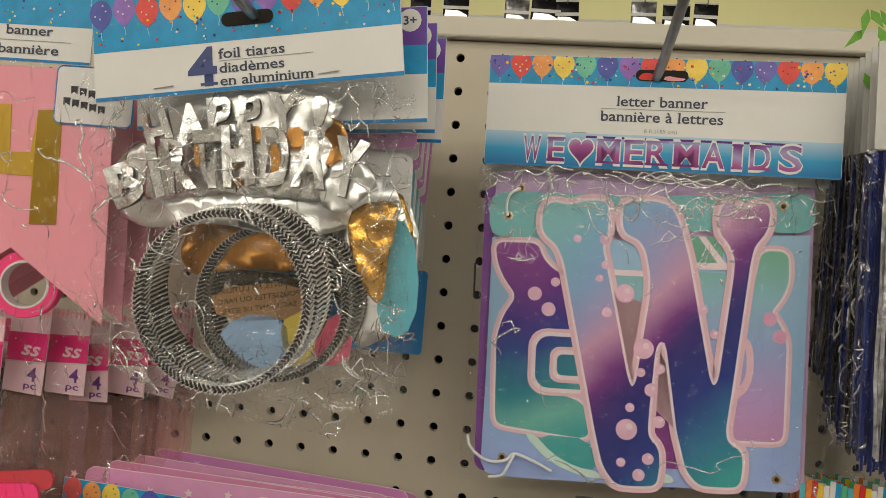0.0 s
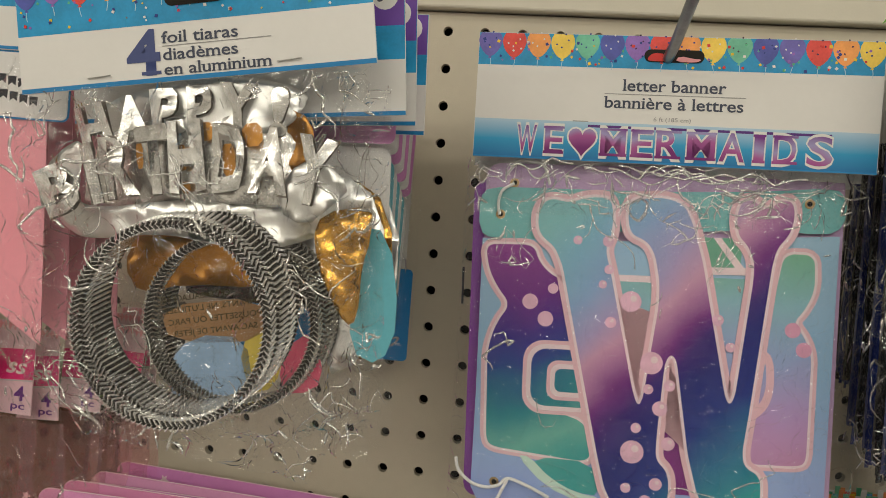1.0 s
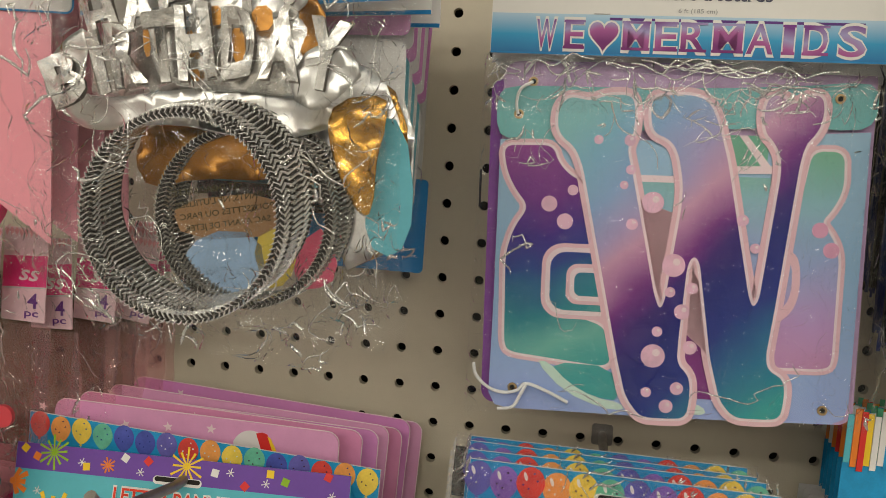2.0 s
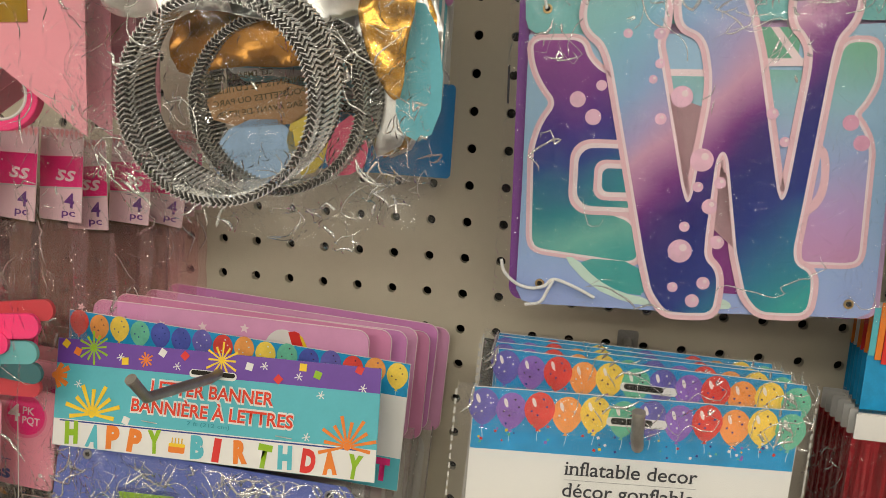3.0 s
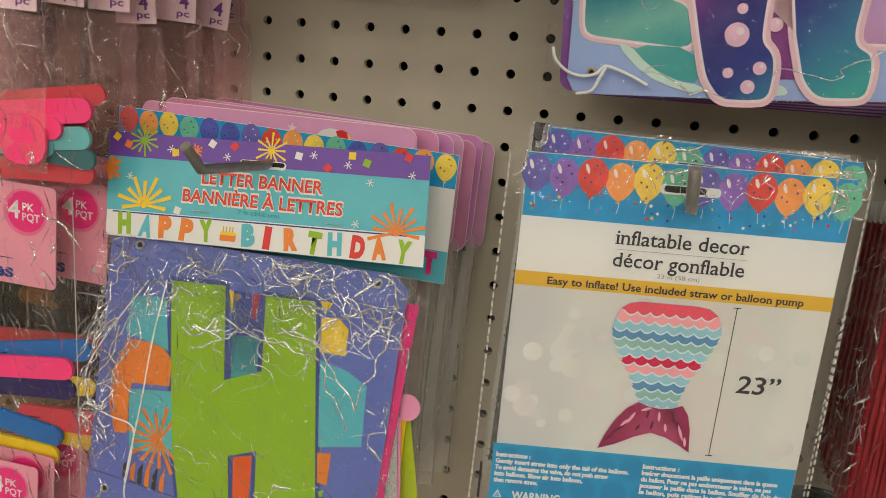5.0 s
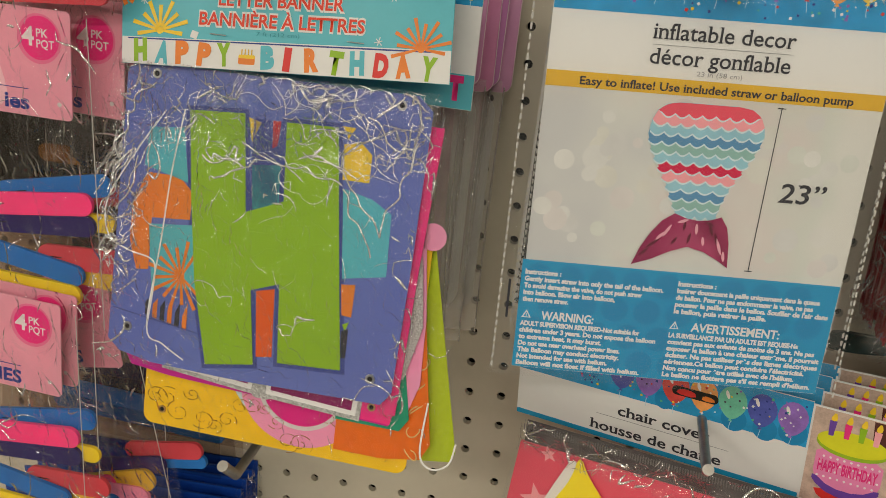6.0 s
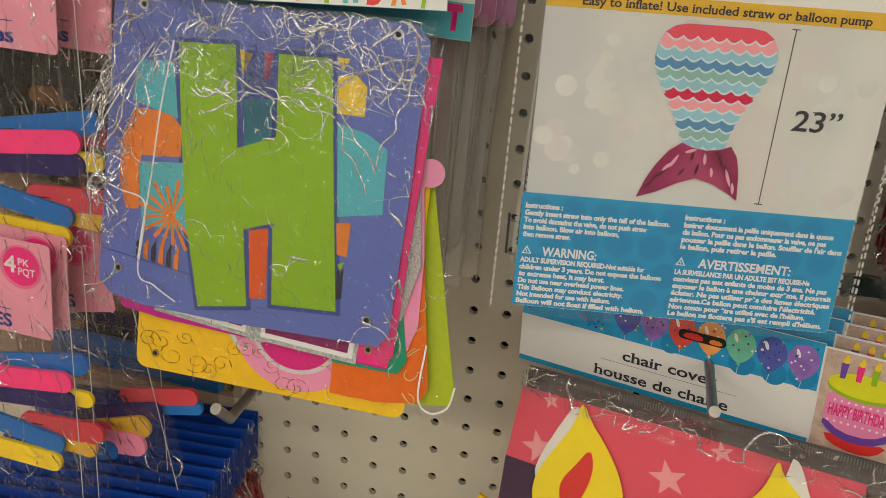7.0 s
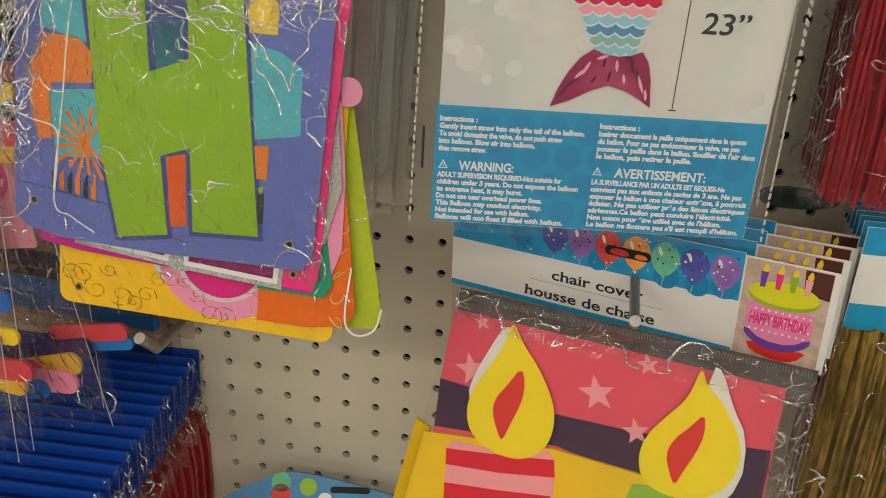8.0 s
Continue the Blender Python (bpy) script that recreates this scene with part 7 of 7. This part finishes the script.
flat("sleeve", smooth([(0, 0), (30, 1), (44, 5), (46, 9), (38, 13), (0, 13)], 2), mat("bottle_green_plastic", (0.012, 0.03, 0.03), 0.3, var=0.2), dk, 0, 5.0)
film("bag_film", [(-4, -2), (44, -2), (42, 14), (-4, 16)], CLEAR, dk, 3.0, 1.0, 10, 2.0, 1.0, label="clear film")

# ---- tinsel and card packs at the right ----
def tinsel(parent, u0, u1, v0, v1, count, material, front, seed, thin=0.9):
    """Hanging foil strands: many thin ribbons, each a little bent."""
    r = random.Random(seed)
    bm = bmesh.new()
    for _ in range(count):
        u, w, d = r.uniform(u0, u1), thin * r.uniform(0.6, 1.4), front + r.uniform(-5, 5)
        prev = None
        du = 0.0
        for k in range(9):
            v = v1 + (v0 - v1) * k / 8 + (r.uniform(-3, 3) if k == 8 else 0)
            du += r.uniform(-0.7, 0.7)
            a = bm.verts.new(((u + du - w) * MM, -(d + r.uniform(-0.8, 0.8)) * MM, v * MM))
            b = bm.verts.new(((u + du + w) * MM, -(d + r.uniform(-0.8, 0.8)) * MM, v * MM))
            if prev:
                bm.faces.new((prev[0], prev[1], b, a))
            prev = (a, b)
    return tagged(part("tinsel", bm, material, parent, "hanging foil strands"), kind="stuff")


def tinsel_pack(m, label, head, foil, h_head, length, width, seed, second=None):
    ob = thing("tinsel_pack", m, label, "tinsel pack", "tinsel packs")
    flat("header_card", rect(0, -h_head, width, 0, 1), head, ob, 0, 0.8)
    flat("backing", rect(2, -h_head - length + 6, width - 2, -h_head), foil, ob, -6, 3.0, "folded foil bundle")
    tinsel(ob, 1, width - 1, -h_head - length, -h_head, 90, foil, 1.5, seed)
    if second:
        tinsel(ob, 2, width - 4, -h_head - length * 0.95, -h_head - length * 0.04, 75, second, 4, seed + 1)
    film("bag_film", [(-1, -h_head - length - 6), (width + 1, -h_head - length - 6), (width + 1, -h_head + 4), (-1, -h_head + 4)], CLEARV, ob, 8.0, 1.8, 12, 2.6, seed * 0.7, label="clear bag", folds=110 if second else 30)
    film("bag_edge", [(-9, -h_head - length - 4), (2, -h_head - length - 4), (2, -h_head), (-6, -h_head)], CLEAR, ob, 3.0, 3.0, 8, 1.6, seed * 1.3, label="creased bag edge")
    return ob


for i in range(9):
    y = -0.005 - 0.020 * i
    x = 0.270 - 0.0032 * i
    tinsel_pack(at(x, y, 1.726 - 0.0018 * i, 4, 0, 1 - 0.3 * i), ("black and silver", "navy and silver")[i % 2] + " tinsel curtain pack with grey header", GREYCARD, (BLACKFOIL, NAVYFOIL)[i % 2] if i < 7 else NAVYFOIL, 58, 172 if i > 2 else 150, 110, 30 + i, STEELFOIL if i > 3 else None)
leafy = thing("leaf_garland", at(0.262, -0.130, 1.732, 0, 0, 0), "hanging garland of green paper leaves", "garland")
r_ = random.Random(3)
for k in range(16):
    u, v, a = r_.uniform(-16, 40), r_.uniform(-30, 12), r_.uniform(-2.4, -0.9)
    L = r_.uniform(12, 18)
    d, s = Vector((math.cos(a), math.sin(a))), Vector((-math.sin(a), math.cos(a)))
    o = Vector((u, v))
    flat("leaf", [tuple(o), tuple(o + d * L * 0.35 + s * 2.6), tuple(o + d * L), tuple(o + d * L * 0.35 - s * 2.6)], LEAF, leafy, r_.uniform(-3, 3), 0.4)
# striped straw packs
for i in range(6):
    y = -0.010 - 0.021 * i
    ob = thing("striped_card_pack", at(0.257 - 0.0045 * i, y, 1.444 + 0.0035 * i, 3, 0, 1), "bundle of orange and green striped card in clear bag", "card pack", "striped packs")
    for k in range(30):
        mt = (ORANGE, PAPER, GREEN, RED, PAPER, TEAL, YELLOW, BLUE)[(k * 3 + i) % 8] if i % 2 else (ORANGE, PAPER, ORANGE, GREEN, PAPER, GREEN)[k % 6]
        flat("strip", rect(3.4 * k, -26 - (k * 7) % 5, 3.4 * k + 3.1, -(k * 5) % 4), mt, ob, (k % 3) * 0.4, 0.6)
    flat("blue_card", rect(0, -58, 100, -24), BLUE, ob, -1.0, 0.6)
    flat("white_card", rect(0, -78, 100, -56), PAPER, ob, -1.0, 0.6)
# blue-and-white headed red packs
for i in range(7):
    y = -0.008 - 0.020 * i
    tinsel_pack(at(0.2440 - 0.0026 * i, y, 1.386 + 0.0035 * i, 4, 0, 1.5), "crimson tinsel pack under a white header", PAPER, CRIMSON, 14, 172, 110, 60 + i, None)
for i in range(6):
    y = -0.008 - 0.022 * i
    ob = thing("white_blue_header_pack", at(0.276 - 0.0040 * i, y, 1.184 + 0.004 * i, 4, 0, 1.5), "white header card with blue ends over gold tinsel", "tinsel pack", "gold tinsel packs")
    flat("header_card", rect(0, -62, 110, 0), PAPER, ob, 0, 0.8)
    flat("blue_top", rect(0.2, -16, 109.8, -0.2), BLUE, ob, 0.2, 0.2)
    flat("blue_foot", rect(0.2, -61.8, 109.8, -46), SKYBLUE, ob, 0.2, 0.2)
    flat("backing", rect(2, -250, 108, -62), GOLDFOIL if i % 3 else CRIMSON, ob, -6, 3, "folded foil bundle")
    tinsel(ob, 1, 109, -255, -60, 80, GOLDFOIL if i % 3 else CRIMSON, 1.5, 90 + i)
    film("bag_film", [(-1, -258), (111, -258), (111, -60), (-1, -60)], CLEARV, ob, 8.0, 1.8, 14, 3.0, 1.7 * i, label="clear bag")
    film("bag_edge", [(-9, -256), (2, -256), (2, -60), (-6, -60)], CLEAR, ob, 3.0, 3.0, 8, 1.6, 1.9 * i, label="creased bag edge")

# ---- blue packs and wrap at the bottom ----
for i in range(15):
    y = -0.004 - 0.0150 * i
    ob = thing("blue_header_pack", at(-0.2025 + 0.0020 * i, y, 1.0015 + 0.0006 * i, 2 + (i % 3), -4, 0.6 * (i % 3)), "royal blue header card over crimson contents in clear bag", "header card", "blue header packs")
    flat("header_card", rect(-180, -44, 0, 0, 1.5, 2), ROYAL, ob, 0, 1.2)
    flat("fold_edge", rect(-180, -2.0, 0, 0), mat("bright_royal_card", (0.008, 0.06, 0.36), 0.4, var=0.1), ob, 0.5, 2.0)
    flat("crimson_content", smooth([(-172, -46), (-3, -46), (6, -110), (2, -200), (-176, -200)], 1), CRIMSON, ob, -2, 5.0, "crimson folded foil")
    film("bag_film", [(-178, -190), (9, -190), (2, -36), (-178, -40)], CLEARV, ob, 4.0, 1.6, 12, 4.0, 2.3 * i, label="clear bag")
    film("bag_edge", [(-6, -70), (9, -70), (3, 2), (-3, 2)], CLEAR, ob, 3.0, 2.2, 7, 1.8, 5.3 * i, label="creased bag edge")
wrap = thing("party_print_pack", at(-0.150, -0.055, 0.928, 4, -30, -4), "flat pack with blue, green and red party print", "party pack")
wc = flat("sheet", smooth([(-30, -60), (160, -60), (150, -24), (110, -12), (60, -2), (40, 0), (22, -6), (-20, -26)], 1), mat("cornflower_print", (0.06, 0.22, 0.46), 0.4, var=0.1), wrap, 0, 6.0)
for u, v, r, mt in ((36, -9, 8, GREEN), (36, -18, 8, RED), (20, -30, 8, RED), (58, -12, 7, LIME), (-2, -36, 9, GREEN), (8, -26, 5, RED), (-14, -38, 7, PURPLE), (72, -22, 6, PAPER), (90, -22, 9, SKYBLUE), (120, -26, 8, OLIVE)):
    flat("blob_print", disc(u, v, r, 18), mt, wc, 0.3 + 0.02 * abs(u % 7), 0.1)
flat("hang_slot", rect(76, -16, 108, -11, 2.4), DARK, wc, 0.7, 0.1)

# ---- things on the far side, seen over the top rail ----
def foil_sachet(x, z, w, h, seed):
    ob = thing("foil_sachet", at(x, 0.42, z, 0, 0, (seed % 5) - 2), "small black and silver foil sachet on a wire hook", "foil sachet", "foil sachets")
    foil_sheet("pouch", rect(-w / 2, 0, w / 2, h), ob, BLACKFOIL if seed % 3 else STEELFOIL, 0, 1.5, "black foil pouch", seed)
    flat("white_band", rect(-w / 2 - 0.3, h - 19, w / 2 + 0.3, h - 15), PAPER, ob, 2.2, 0.4)
    flat("silver_patch", [(-w / 2, h - 44), (w * 0.42, h - 46), (w * 0.46, h - 26), (w * 0.1, h - 20.5), (-w * 0.4, h - 20)], SILVER, ob, 2.0, 0.4)
    flat("seal", rect(-w / 2, h - 2, w / 2, h), GREYCARD, ob, 2.1, 0.4)
    wire("wire_hook", [(0, 0.0, (h - 4) * MM), (0.0005, -0.010, (h - 2) * MM), (-0.002, -0.014, (h + 6) * MM)], 0.0008, STEEL, ob)
    return ob


for k, x in enumerate((-0.105, -0.062, 0.012, 0.046, 0.078, 0.168, 0.205, 0.238)):
    foil_sachet(x, 1.8005, (26, 32, 30, 36, 28, 30, 32, 28)[k], 99 + 3 * (k % 2), k + 1)
farshelf = slab("shelf_far", (-1.2, 0.30, 1.77), (1.2, 0.55, 1.80), RAIL, "cream far shelf top beyond the rail", "shelf", 0.003)
slab("shelf_back_panel", (-1.2, 0.552, 1.77), (1.2, 0.560, 1.915), PAPER, "white low back panel of the far shelf", "panel", 0.002)
sign = thing("shelf_sign", at(0.33, 0.5, 1.8005, 0, 0, 0), "white card with bright coloured letters beyond the rail", "sign")
flat("card", rect(-30, 0, 90, 100), PAPER, sign, 0, 0.8)
for k, (ch, mt) in enumerate(zip("LET'S", (RED, LIME, ORANGE, MAUVEB, RED))):
    words(ch, -8 + 11 * k, 78, 8.5 if ch != "'" else 3, mt, sign, 0.4, 13, 0.05)
flat("ring_print", disc(70, 85, 11, 24), BLUE, sign, 0.4, 0.2)
flat("ring_print", disc(67, 88, 5, 20), SKYCARD, sign, 0.6, 0.2)
flat("purple_print", smooth([(-28, 76), (-10, 76), (-12, 94), (-24, 96)], 1), PURPLE, sign, 0.4, 0.2)
